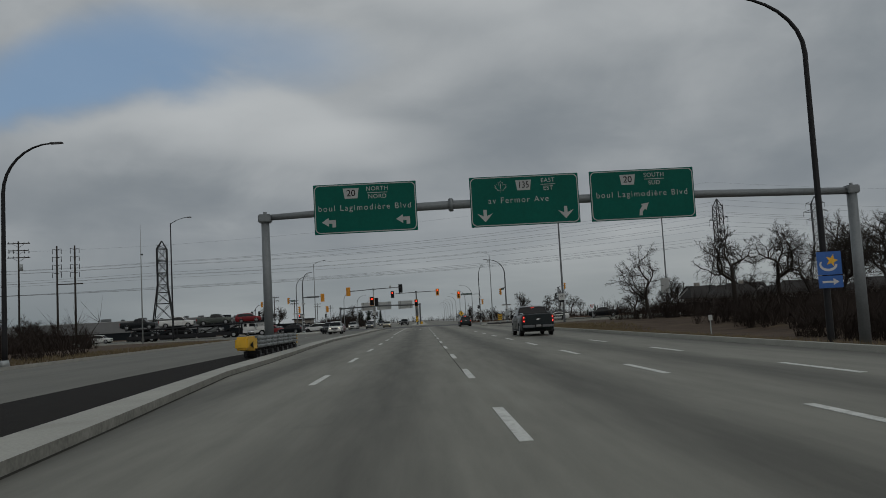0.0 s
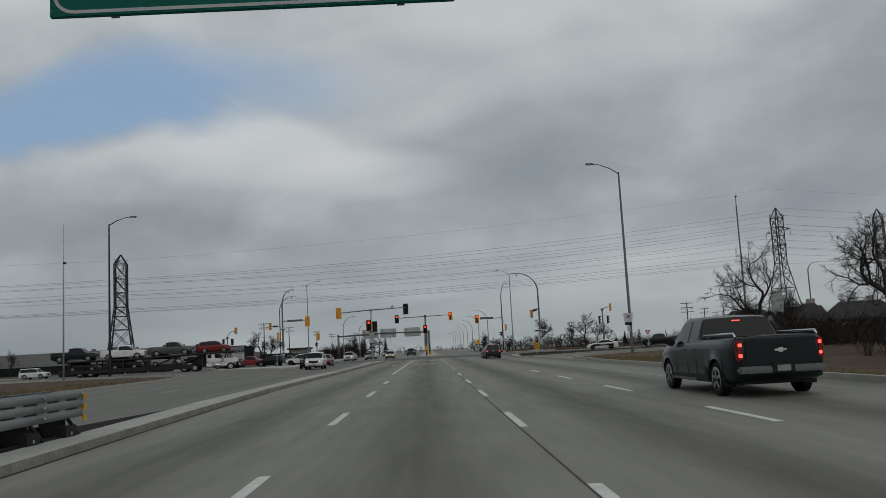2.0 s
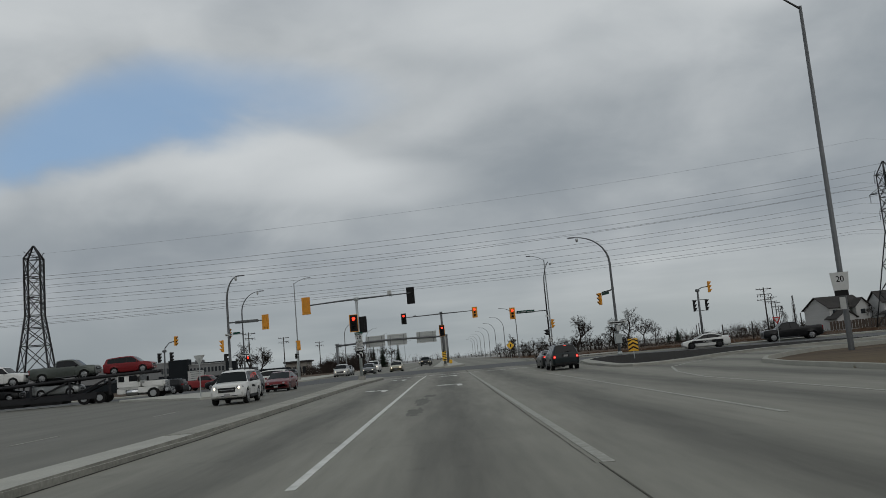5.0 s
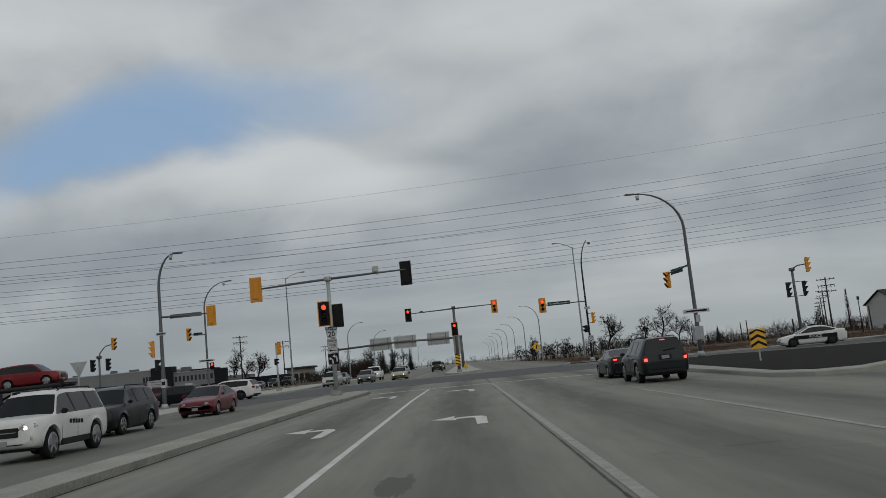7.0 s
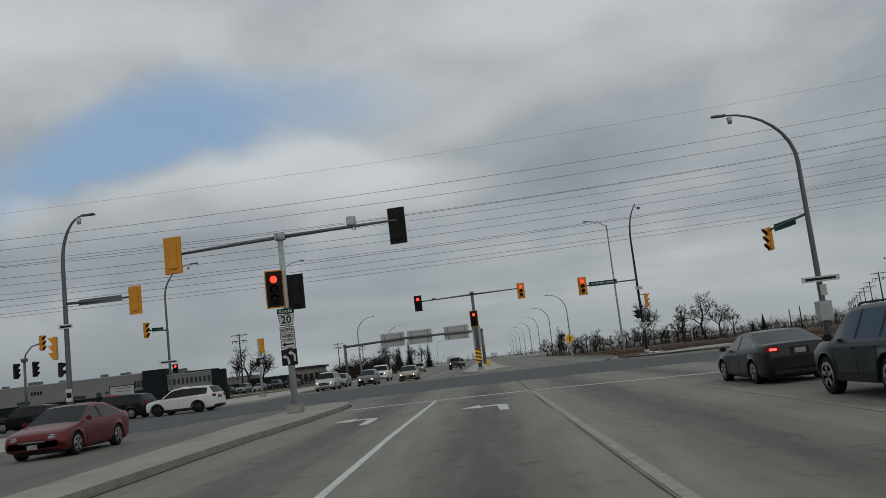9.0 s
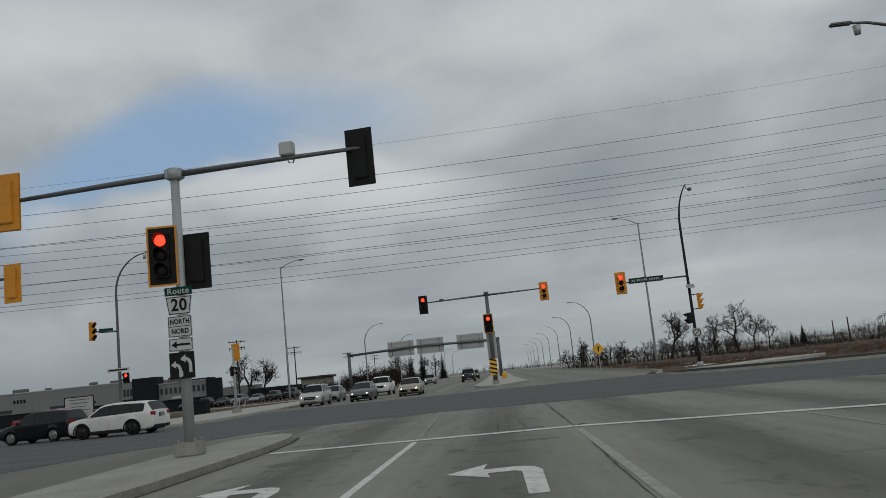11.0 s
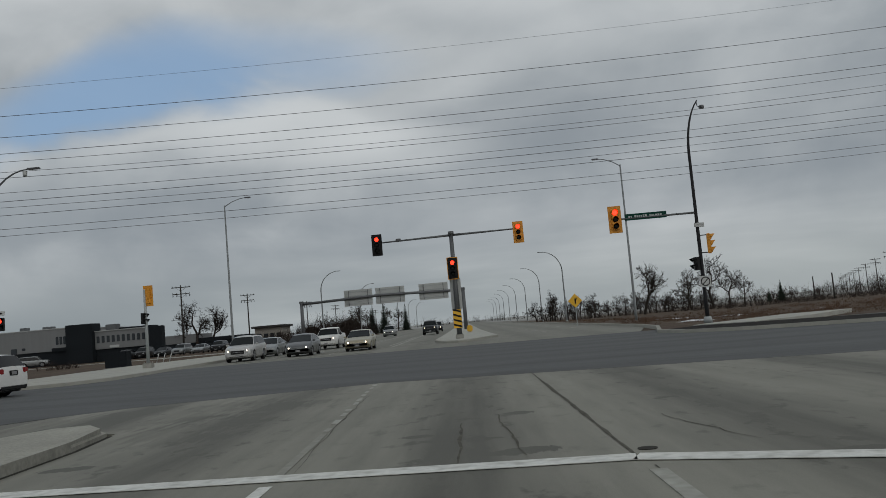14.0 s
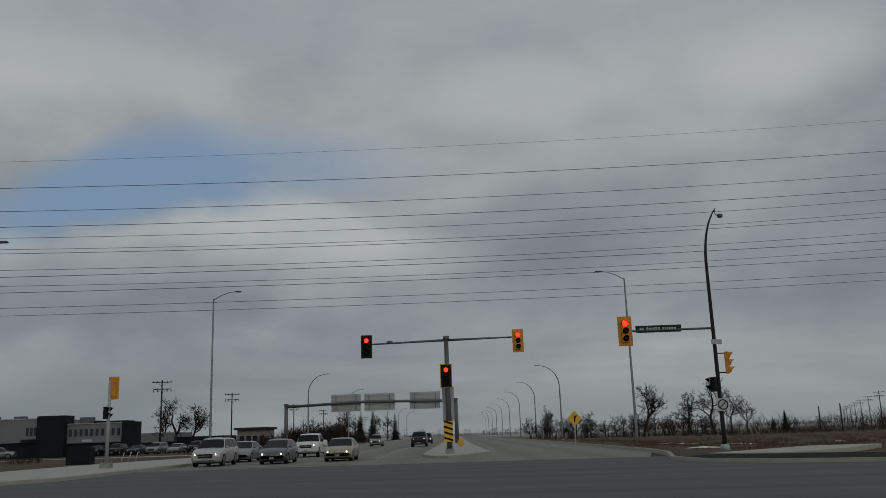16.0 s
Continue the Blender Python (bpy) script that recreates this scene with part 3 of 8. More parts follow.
KERB = [(-60, -3.1), (8, -3.34), (12, -3.68), (16, -4.06), (24, -4.8), (32, -5.0), (41, -5.35), (50, -5.74), (58, -6.02), (66, -6.25), (80, -6.2), (92, -5.95), (100, -6.0), (112, -6.05), (122, -6.02), (131, -5.95), (137, -5.65), (143, -5.5)]
KERB_Y = [y for y, _ in KERB]
right_edge = [(11.0, -60), (11.0, 60), (11.2, 85), (12.4, 103), (14.6, 111), (20.0, 118), (30, 122.5), (45, 125.8), (70, 128.6), (100, 129.4)]
left = [(kerb_x(y), y) for y in KERB_Y]
bm = B()
poly(bm, left + [(-5.9, 148), (-9.5, 149), (-9.5, 158)] + [(9.0, 158), (12, 150), (20, 146), (45, 140), (100, 131)] + right_edge[::-1], -0.25, 0.0)
road = tagged(part("road", bm, "concrete_road"), "worn grey concrete road with turning lanes", "road", kind="structure")
bm = B()
poly(bm, [(-75.0, 139), (-48, 136.5), (-36, 132), (-28, 124), (-23, 113), (-20.9, 100), (-20.2, 80), (-19.2, 56), (-18.7, 38), (-18.0, -60), (-4.2, -60)]
     + [(kerb_x(y) - 0.5, y) for y in KERB_Y[1:]] + [(-7.5, 160), (-20, 162), (-75, 171)], -0.25, -0.006)
tagged(part("opposite_road", bm, "concrete_opp"), "pale concrete carriageway of the oncoming traffic", "road", kind="structure")
bm = B()
a = [(-200, 187), (-60, 163.5), (-30, 157.6), (-20, 154.2), (-16.6, 150), (-15.6, 144.5), (-13.6, 145), (-12.6, 149.5), (-9.6, 152.8), (-8, 154.0), (-2, 155.3), (1.7, 154.2), (5, 153.2), (10, 151.6), (14, 149.4), (22, 146), (33, 141), (200, 113), cross(200, 12), cross(18, 12), cross(8, 13.5), cross(-14, 13.0), cross(-26, 11.0), cross(-200, 11)]
poly(bm, a, -0.25, 0.004)
street = tagged(part("cross_street", bm, "asphalt"), "dark asphalt cross street", "road", kind="structure")
along = pose(CX, CY, 0, 0, 0, math.degrees(SKEW) - 90)   # its own y runs along the street
street.data.transform(along.inverted())
street.matrix_world = along
bm = B()
poly(bm, [(-24, 182), (-17.5, 188), (-17.0, 205), (-17.0, 1600), (14, 1600), (12.3, 230), (12.2, 190), (9.8, 180), (8.6, 176), (-14, 176)], -0.25, -0.003)
tagged(part("far_road", bm, "far_concrete"), "straight concrete road running to the horizon", "road", kind="structure")


def strip(pts, w, z0, z1, left_side=True, bm=None):
    """A raised strip of width w along pts."""
    bm = bm or B()
    P = [Vector((x, y, 0)) for x, y in pts]
    lo, hi = [], []
    for i, p in enumerate(P):
        d = (P[min(i + 1, len(P) - 1)] - P[max(i - 1, 0)]).normalized()
        nrm = Vector((-d.y, d.x, 0)) * (w if left_side else -w)
        q = p + nrm
        lo.append([bm.verts.new((v.x, v.y, z0)) for v in (p, q)])
        c = nrm.normalized() * 0.04
        hi.append([bm.verts.new((v.x, v.y, z1)) for v in (p + c, q - c)])
    for i in range(len(P) - 1):
        for quad in ((hi[i][0], hi[i + 1][0], hi[i + 1][1], hi[i][1]), (lo[i][0], lo[i + 1][0], hi[i + 1][0], hi[i][0]), (hi[i][1], hi[i + 1][1], lo[i + 1][1], lo[i][1])):
            bm.faces.new(quad)
    for i in (0, -1):
        bm.faces.new((lo[i][0], lo[i][1], hi[i][1], hi[i][0]))
    bmesh.ops.recalc_face_normals(bm, faces=bm.faces)
    return bm


# the left median: a pale concrete strip, widening to a nose at the junction
med = [(kerb_x(y), y) for y in KERB_Y]
inner = [(kerb_x(y) - w, y) for y, w in ((-60, 0.9), (0, 0.9), (8, 0.9), (15, 0.78), (20, 0.68), (28, 0.75), (45, 0.8), (58, 0.9), (80, 0.95), (92, 0.98), (108, 1.02), (116, 1.15), (125, 1.4), (131, 1.8), (137, 2.4), (143, 2.6))]
nose_pts = [(-5.65, 145.8), (-5.9, 147.6), (-6.5, 148.5), (-7.2, 148.4), (-7.8, 147.2)]
for outline, top_mat, words in ((([p for p in med if p[1] <= 92] + [(kerb_x(92) - 0.98, 92)] + [p for p in inner if p[1] < 92][::-1]), "median", "pale concrete median kerb between the carriageways"),
                                (([p for p in med if p[1] >= 92] + nose_pts + [p for p in inner if p[1] > 92][::-1] + [(kerb_x(92) - 0.98, 92)]), "median_old", "older stained concrete median widening to a nose at the junction")):
    bm = B()
    poly(bm, outline, -0.2, 0.15)
    bmesh.ops.bevel(bm, geom=[e for e in bm.edges if all(v.co.z > 0.1 for v in e.verts)], offset=0.09, segments=4, affect="EDGES")
    for f in bm.faces:
        if f.normal.z < 0.3:
            f.material_index = 1
    tagged(part("median", bm, [top_mat, "kerb_dirty"]), words, "median", kind="structure")
gut = [(x + 0.06, y) for x, y in med] + [(-5.55, 145.8), (-5.8, 147.6)]
tagged(part("gutter_seam", strip(gut, 0.09, 0.001, 0.006), "tar"), "dark dirty seam at the foot of the kerb", "seam", kind="structure")
bm = B()
so = [(-7.6, -60), (-7.6, 8), (-7.85, 17), (-8.15, 25), (-8.4, 40), (-8.0, 50), (-7.2, 57)]
si = [(kerb_x(y) - 0.72, y) for y in (58, 52, 45, 35, 25, 15, 8, -60)]
poly(bm, so + si, -0.2, 0.06)
bmesh.ops.triangulate(bm, faces=[f for f in bm.faces if len(f.verts) > 4])
tagged(part("soil_strip", bm, "soil"), "bare black soil strip behind the median kerb", "soil", kind="structure")

# kerbs
for pts, side in (
    ([(11.0, -60), (11.0, 60), (11.2, 85), (12.4, 103), (13.2, 107.5), (14.6, 111), (17, 114.5), (20.0, 118), (30, 122.5), (45, 125.8), (70, 128.6), (100, 129.4)], False),
    ([(-18.0, -60), (-18.7, 38), (-19.2, 56), (-20.2, 80), (-20.9, 100), (-23, 113), (-28, 124), (-36, 132), (-48, 136.5), (-75, 139)], True),
    ([(-17.0, 400), (-17.0, 205), (-16.8, 190), (-16.9, 178), (-17.1, 174.4), (-18.4, 172.2), (-21.6, 171.6), (-25.4, 172.0), (-28.6, 174.2)], False),
    ([(12.6, 400), (12.3, 230), (12.2, 190), (11.6, 183), (9.9, 175.2), (10.3, 172), (12, 169.3), (16, 166.7), (30, 163.6), (80, 155)], False),
):
    tagged(part("kerb", strip(pts, 0.28, -0.15, 0.15, side), "kerb"), "pale concrete road kerb", "kerb", kind="structure")


def raised(name, pts, label, top, rim=0.3, z=0.15):
    """An island: a concrete kerb ring round a filled middle."""
    bm = B()
    poly(bm, pts, -0.1, z)
    bmesh.ops.bevel(bm, geom=[e for e in bm.edges if all(v.co.z > z - 0.05 for v in e.verts)], offset=0.03, segments=1, affect="EDGES")
    isl = tagged(part(name, bm, "kerb"), label, "island", kind="structure")
    c = sum((Vector(p) for p in pts), Vector((0, 0))) / len(pts)
    q = [tuple(Vector(p) + (c - Vector(p)).normalized() * rim * 1.6) for p in pts]
    bm = B()
    poly(bm, q, 0.0, z + 0.012)
    part("fill", bm, top, isl)
    return isl


raised("traffic_island", [(9.4, 119.5), (10.0, 117.6), (11.2, 117.3), (13.5, 119.3), (17.0, 123.8), (22, 128.0), (30, 131), (33, 133.5), (31, 137), (23, 143.6), (18.6, 148.2), (17.2, 151.2), (14.6, 151.0), (12.6, 147.2), (11.2, 143), (9.8, 131)],
       "kerbed right-turn island filled with black soil", "soil", 0.7)
raised("far_median", [(-2.1, 196.5), (-1.75, 193.0), (-1.1, 190.6), (-0.3, 189.8), (0.6, 190.6), (1.7, 194.2), (2.7, 197.8), (2.5, 206), (2.2, 240), (2.2, 700), (-1.6, 700), (-1.9, 240)], "pale concrete median nose of the far road", "median", 0.5)
raised("left_median", [cross(-33, -1.6), cross(-32, -3.2), cross(-33, -4.6), cross(-60, -4.6), cross(-120, -4.6), cross(-120, -1.2), cross(-60, -1.2)], "concrete median of the cross street", "median")
raised("right_median", [cross(26.5, -3.6), cross(25.5, -2.6), cross(26.5, -1.4), cross(60, -1.2), cross(140, -1.0), cross(140, -4.0), cross(60, -3.8)], "concrete median of the cross street", "median")

# sidewalks at the far corners
bm = B()
poly(bm, [(10.2, 175.2), (10.6, 172.2), (12.2, 169.6), (16.1, 167.0), (30, 163.9), (80, 155.3), (80, 160), (30, 168.0), (19, 171.5), (15.5, 174.6), (12.6, 177.6)], -0.2, 0.13)
tagged(part("soil_verge", bm, "soil"), "bare black soil behind the corner kerb", "soil", kind="structure")
bm = B()
poly(bm, [(12.0, 177.4), (14.3, 174.8), (18.2, 177.6), (23.0, 183.5), (19.2, 184.0), (13.4, 178.6)], -0.1, 0.165)
tagged(part("sidewalk", bm, "median"), "pale concrete sidewalk corner", "sidewalk", kind="structure")
bm = B()
poly(bm, [(-17.25, 205), (-17.05, 190), (-17.15, 178), (-17.35, 174.6), (-18.5, 172.5), (-21.6, 171.9), (-25.4, 172.3), (-28.7, 174.5), (-29, 177.2), (-26.8, 181.5), (-26.6, 186), (-26.4, 191.5), (-26.0, 198), (-24.8, 205), (-22.8, 212), (-19.4, 240), (-17.3, 240)], -0.1, 0.162)
tagged(part("sidewalk", bm, "median"), "pale concrete sidewalk corner", "sidewalk", kind="structure")
tagged(part("path", strip([(-64, 244), (-46, 241), (-30, 238), (-22, 236)], 1.3, -0.1, 0.02), "median"), "narrow pale path across the grass", "path", kind="structure")
bm = B()
poly(bm, [(-15.8, 131.5), (-15.9, 137.5), (-16.4, 143), (-17.2, 149), (-19.4, 152.6), (-23.6, 153.0), (-27.5, 151.5), (-30, 149.3), (-29.3, 147.2), (-25, 142), (-19.4, 133.5), (-17.2, 130.4)], -0.1, 0.15)
tagged(part("corner_island", bm, "median"), "concrete corner island of the turning lane", "island", kind="structure")

# ---- markings ----
def mark(pts, mt="paint_white", name="lane_marking", z=0.004, h=0.004, parent=None):
    bm = B()
    poly(bm, pts, z - 0.002, z + h)
    o = part(name, bm, mt, parent)
    return o if parent else tagged(o, "white painted line on the pavement", "lane marking", kind="structure")


def line(x0, y0, x1, y1, w=0.12, mt="paint_white", parent=None, z=0.004):
    d = Vector((x1 - x0, y1 - y0)).normalized()
    n = Vector((-d.y, d.x)) * w / 2
    return mark([(x0 + n.x, y0 + n.y), (x0 - n.x, y0 - n.y), (x1 - n.x, y1 - n.y), (x1 + n.x, y1 + n.y)], mt, parent=parent, z=z)


dash_bm = B()
box(dash_bm, (0, 0, 0.004), (0.15, 3.3, 0.006))
dash = part("dash", dash_bm, "paint_white", road)
dash.location = (5.47, -9.7, 0)


def put_dash(x, y):
    d = dash.copy()
    scene.collection.objects.link(d)
    d.location = (x, y, 0)


for k in range(2, 8):
    put_dash(-1.74, 0.7 + 9.83 * k)
for k in range(0, 8):
    put_dash(1.75, 10.5 + 9.25 * k)
for k in range(0, 8):
    put_dash(5.47, 9.3 * k + 8.9)
for k in range(0, 5):
    put_dash(8.2, 10.0 * k - 4.0)
rc = random.Random(77)


def crack(x, y, heading, length, w, wob=0.4, mt="tar"):
    """A jagged crack in the slab, filled with dirt."""
    bm = B()
    px, py, h = x, y, radians(heading)
    n = max(4, int(length / 0.22))
    prev = None
    for k in range(n + 1):
        ww = w * (0.35 + 0.65 * math.sin(math.pi * min(1, (k + 0.6) / (n + 1)))) * rc.uniform(0.5, 1.3)
        a = h + math.pi / 2
        row = [bm.verts.new((px + sg * ww / 2 * math.cos(a), py + sg * ww / 2 * math.sin(a), 0.006)) for sg in (-1, 1)]
        if prev:
            bm.faces.new((prev[0], row[0], row[1], prev[1]))
        prev = row
        hh = h + rc.uniform(-wob, wob)
        px, py = px + length / n * math.cos(hh), py + length / n * math.sin(hh)
    bmesh.ops.recalc_face_normals(bm, faces=bm.faces)
    part("crack", bm, mt, road)


line(8.3, 50, 8.45, 100, 0.12, "paint_worn", parent=road)
cur = [(8.45, 100), (9.2, 106), (10.6, 112), (12.6, 116.0), (16, 120), (22, 124)]
for p, q in zip(cur, cur[1:]):
    line(*p, *q, 0.12, "paint_worn", parent=road)
line(-2.0, 82, -1.97, 128, 0.13, parent=road)
line(-1.97, 128, -1.80, 141.6, 0.13, parent=road)
rk = random.Random(4)
line(-1.80, 141.9, -1.88, 145.4, 0.10, "paint_faint", parent=road)
for k in range(10):
    y0 = 145.7 + 0.95 * k + rk.uniform(-0.12, 0.12)
    line(-1.88 - 0.03 * k + rk.uniform(-0.02, 0.02), y0, -1.90 - 0.03 * k, y0 + rk.uniform(0.25, 0.6), rk.uniform(0.08, 0.12), "paint_worn", parent=road)
crack(-1.66, 142.0, 91.3, 9.5, 0.014, 0.08, "seam")
line(1.78, 82, 1.75, 140.9, 0.15, "paint_worn", parent=road)
crack(1.62, 82, 90, 46, 0.035, 0.01, "seam")
line(1.67, 20, 1.67, 82, 0.02, "seam", parent=road)
crack(1.72, 141.7, 90.0, 12.8, 0.07, 0.03, "seam")
crack(1.60, 130.5, 89.5, 10.6, 0.04, 0.04, "seam")
for x0, y0, x1, y1, w in ((-8.6, 187, -8.6, 260, 0.13), (-12.7, 187, -12.7, 250, 0.13), (-5.0, 192.5, -5.6, 330, 0.16)):
    line(x0, y0, x1, y1, w, "paint_worn", z=0.006)
for k in range(9):
    line(-4.4 + 0.05 * k, 203 + 0.1 * k, -3.3 + 0.05 * k, 203.2 + 0.1 * k, 0.5, "paint_faint", z=0.005) if k % 4 == 0 else line(6.4, 186 + 12 * k, 6.4, 189.5 + 12 * k, 0.13, "paint_worn", z=0.006)
line(-16.8, 186.2, -5.2, 184.6, 0.35, "paint_faint", z=0.008)
bm = B()
tube(bm, [(1.9, 142.0, 0.002), (1.9, 142.0, 0.008)], 0.10, 16)
part("manhole_cover", bm, "tar", road)
line(5.5, 86, 5.6, 120, 0.11, "paint_worn", parent=road)
line(5.6, 120, 5.9, 139.6, 0.11, "paint_faint", parent=road)
crack(2.0, 134.2, -16, 9.2, 0.016, 0.4, "seam")
crack(0.02, 141.9, 90.6, 3.4, 0.045, 0.10, "seam")
crack(0.72, 142.2, 92.5, 3.8, 0.030, 0.12, "seam")
crack(3.03, 142.0, 96, 2.6, 0.016, 0.2, "seam")
for x0, y0, hd, ln, w in ((-4.5, 139.0, -8, 2.2, 0.05), (3.0, 137.0, -20, 1.5, 0.05), (5.8, 141.0, -18, 2.8, 0.06), (-0.8, 127.0, -10, 2.0, 0.04),
                       (2.4, 120.0, -6, 3.0, 0.035), (-5.0, 119.5, -4, 3.0, 0.035), (6.0, 112.0, -8, 3.2, 0.04), (2.2, 104.0, -3, 3.4, 0.03), (-1.6, 86.0, 2, 3.2, 0.03), (5.9, 90.0, -3, 3.0, 0.03), (2.1, 72.0, 0, 3.2, 0.03), (-1.5, 61.0, 2, 3.2, 0.025), (5.7, 54.0, -2, 2.5, 0.03), (5.2, 152.0, -75, 5.0, 0.04)):
    crack(x0, y0, hd, ln, w * 0.4, 0.4, "seam")
line(-5.3, 142.45, 1.7, 141.55, 0.34, parent=road, z=0.010)
line(1.7, 141.55, 8.6, 138.6, 0.34, parent=road, z=0.010)


def turn_arrow(x, y, sy=1.0):
    """A left-turn arrow painted on the lane."""
    stem = [(0.40, -1.75), (0.64, -1.75), (0.66, 0.35), (0.56, 0.78), (0.36, 0.95), (-0.16, 0.92), (-0.12, 1.6), (-0.68, 0.72), (-0.05, 0.0), (-0.10, 0.50), (0.28, 0.50), (0.38, 0.36)]
    mark([(x + a, y + sy * b) for a, b in stem], name="turn_arrow", parent=road, z=0.006)


for yy in (114.1, 134.2):
    turn_arrow(0.0, yy)
    turn_arrow(-3.75, yy + 0.4)
# stop bars and lane lines over the junction
line(*cross(-30, -12), *cross(-30, -5), 0.4, "paint_worn", z=0.010)
line(-16, 190.5, -2.5, 196.0, 0.4, "paint_worn", z=0.004)
for xx in (-13.2, -9.4, -5.6):
    line(xx, 197, xx, 235, 0.12, "paint_worn", z=0.004)
for xx in (6.4, 9.6):
    for k in range(12):
        line(xx, 205 + 12 * k, xx, 208.5 + 12 * k, 0.12, "paint_worn", z=0.004)
for k in range(6):
    line(-12.6, 60 + 12 * k, -12.6, 63.2 + 12 * k, 0.12, "paint_worn", z=0.0)

# ---- sign gantries ----
def arrow_left(x, z, s):
    p = [(0.30, -0.36), (0.62, -0.36), (0.62, 0.30), (0.0, 0.30), (0.0, 0.52), (-0.62, 0.12), (0.0, -0.28), (0.0, -0.02), (0.30, -0.02)]
    return [(x + s * a, z + s * b) for a, b in p]


def arrow_down(x, z, s):
    p = [(-0.13, 0.5), (0.13, 0.5), (0.13, 0.0), (0.62, 0.22), (0.0, -0.48), (-0.62, 0.22), (-0.13, 0.0)]
    return [(x + s * a, z + s * b) for a, b in p]


def arrow_up_right(x, z, s):
    p = [(-0.42, -0.62), (-0.12, -0.62), (-0.10, -0.28), (0.14, -0.02), (0.24, -0.16), (0.50, 0.52), (-0.22, 0.40), (-0.08, 0.24), (-0.34, -0.10)]
    return [(x + s * a, z + s * b) for a, b in p]


def shield(x, z, w, h):
    return [(x - w / 2, z + h / 2), (x + w / 2, z + h / 2), (x + w * 0.40, z - h / 2), (x - w * 0.40, z - h / 2)]


def ring_outline(bm, pts_out, pts_in, y0, y1):
    n = len(pts_out)
    o = [bm.verts.new((x, y0, z)) for x, z in pts_out]
    i = [bm.verts.new((x, y0, z)) for x, z in pts_in]
    for k in range(n):
        bm.faces.new((o[k], o[(k + 1) % n], i[(k + 1) % n], i[k]))
    r = bmesh.ops.extrude_face_region(bm, geom=bm.faces[:])
    bmesh.ops.translate(bm, vec=(0, y1 - y0, 0), verts=[v for v in r["geom"] if isinstance(v, bmesh.types.BMVert)])
    bmesh.ops.recalc_face_normals(bm, faces=bm.faces)
    return bm


def highway_sign(parent, x0, x1, z0, z1, y, heading, code, name, arrows, leaf=False):
    bm = B()
    box(bm, ((x0 + x1) / 2, y, (z0 + z1) / 2), (x1 - x0, 0.06, z1 - z0), bevel=0.012)
    pan = part("sign_panel", bm, "green", parent, "green highway sign panel")
    for k in range(3):
        zz = z0 + (z1 - z0) * (0.2 + 0.3 * k)
        bm = B()
        box(bm, ((x0 + x1) / 2, y + 0.07, zz), (x1 - x0 - 0.2, 0.08, 0.08))
        part("stiffener", bm, "galv", pan)
    f = y - 0.034
    part("border", ring_outline(B(), rounded(x0 + 0.04, z0 + 0.04, x1 - 0.04, z1 - 0.04, 0.26), rounded(x0 + 0.085, z0 + 0.085, x1 - 0.085, z1 - 0.085, 0.22), f, f - 0.004), "legend", pan)
    w, h = x1 - x0, z1 - z0
    sx, hx = (x0 + w * (0.365 if not leaf else 0.495)), (x0 + w * (0.62 if not leaf else 0.72))
    top = z0 + h * 0.81
    part("route_shield", plate_xz(B(), shield(sx, top - 0.02, 0.80, 0.52), f, f - 0.004), "legend", pan)
    text_part("lettering", code, 0.46, sx, top - 0.02, f - 0.008, "black", pan, "black route number", wide=1.0 if len(code) < 3 else 0.85)
    text_part("lettering", heading[0], 0.30, hx, top + 0.17, f - 0.004, "legend", pan, spacing=1.1)
    text_part("lettering", heading[1], 0.30, hx, top - 0.23, f - 0.004, "legend", pan, spacing=1.1)
    bm = B()
    box(bm, (hx, f - 0.002, top - 0.03), (1.02 if not leaf else 0.72, 0.004, 0.03))
    part("rule", bm, "legend", pan)
    text_part("lettering", name, 0.42, (x0 + x1) / 2 - (0.03 if not leaf else 0.32), z0 + h * 0.51, f - 0.004, "legend", pan, spacing=1.26, wide=0.96, weight=-0.004)
    for kind, ax in arrows:
        pts = {"l": arrow_left, "d": arrow_down, "u": arrow_up_right}[kind](x0 + w * ax, z0 + h * 0.215, 0.56 if kind != "d" else 0.64)
        part("arrow", plate_xz(B(), pts, f, f - 0.004), "legend", pan)
    if leaf:
        lp = [(0, .5), (.1, .3), (.2, .36), (.17, .1), (.3, .22), (.34, .13), (.5, .15), (.43, 0), (.5, -.06), (.25, -.25), (.28, -.34), (.03, -.3), (0, -.5)]
        lp = lp + [(-a, b) for a, b in lp[-2:0:-1]]
        ox, oz, s = x0 + w * 0.285, top - 0.04, 0.62
        o = [(ox + s * a, oz + s * b) for a, b in lp]
        i = [(ox + s * a * 0.9, oz + s * b * 0.9) for a, b in lp]
        part("maple_leaf", ring_outline(B(), o, i, f, f - 0.004), "legend", pan)
        text_part("lettering", "1", 0.36, ox, oz, f - 0.004, "legend", pan)
    return pan


gantry = thing("sign_gantry", "galvanised steel overhead gantry carrying three green road signs", "sign gantry", 0, 42.0, 0)
for px, zb, pr_ in ((-6.86, 0.0, 0.235), (23.15, -1.45, 0.29)):
    bm = B()
    tube(bm, [(px, 0.25, zb), (px, 0.25, 6.6)], [pr_, pr_ * 0.86], 16)
    box(bm, (px, 0.25, 6.78), (0.62, 0.62, 0.42), bevel=0.05)
    box(bm, (px, 0.25, zb + 0.03), (0.8, 0.8, 0.06))
    tube(bm, [(px, 0.25, 6.95), (px, 0.25, 7.12)], 0.09, 8)
    part("post", bm, "gantry_steel", gantry)
bm = B()
tube(bm, [(-6.86, 0.25, 6.82), (-4, 0.25, 6.92), (2.5, 0.25, 7.02), (9, 0.25, 7.0), (16, 0.25, 6.92), (23.15, 0.25, 6.72)], [0.15, 0.18, 0.22, 0.22, 0.2, 0.18], 16)
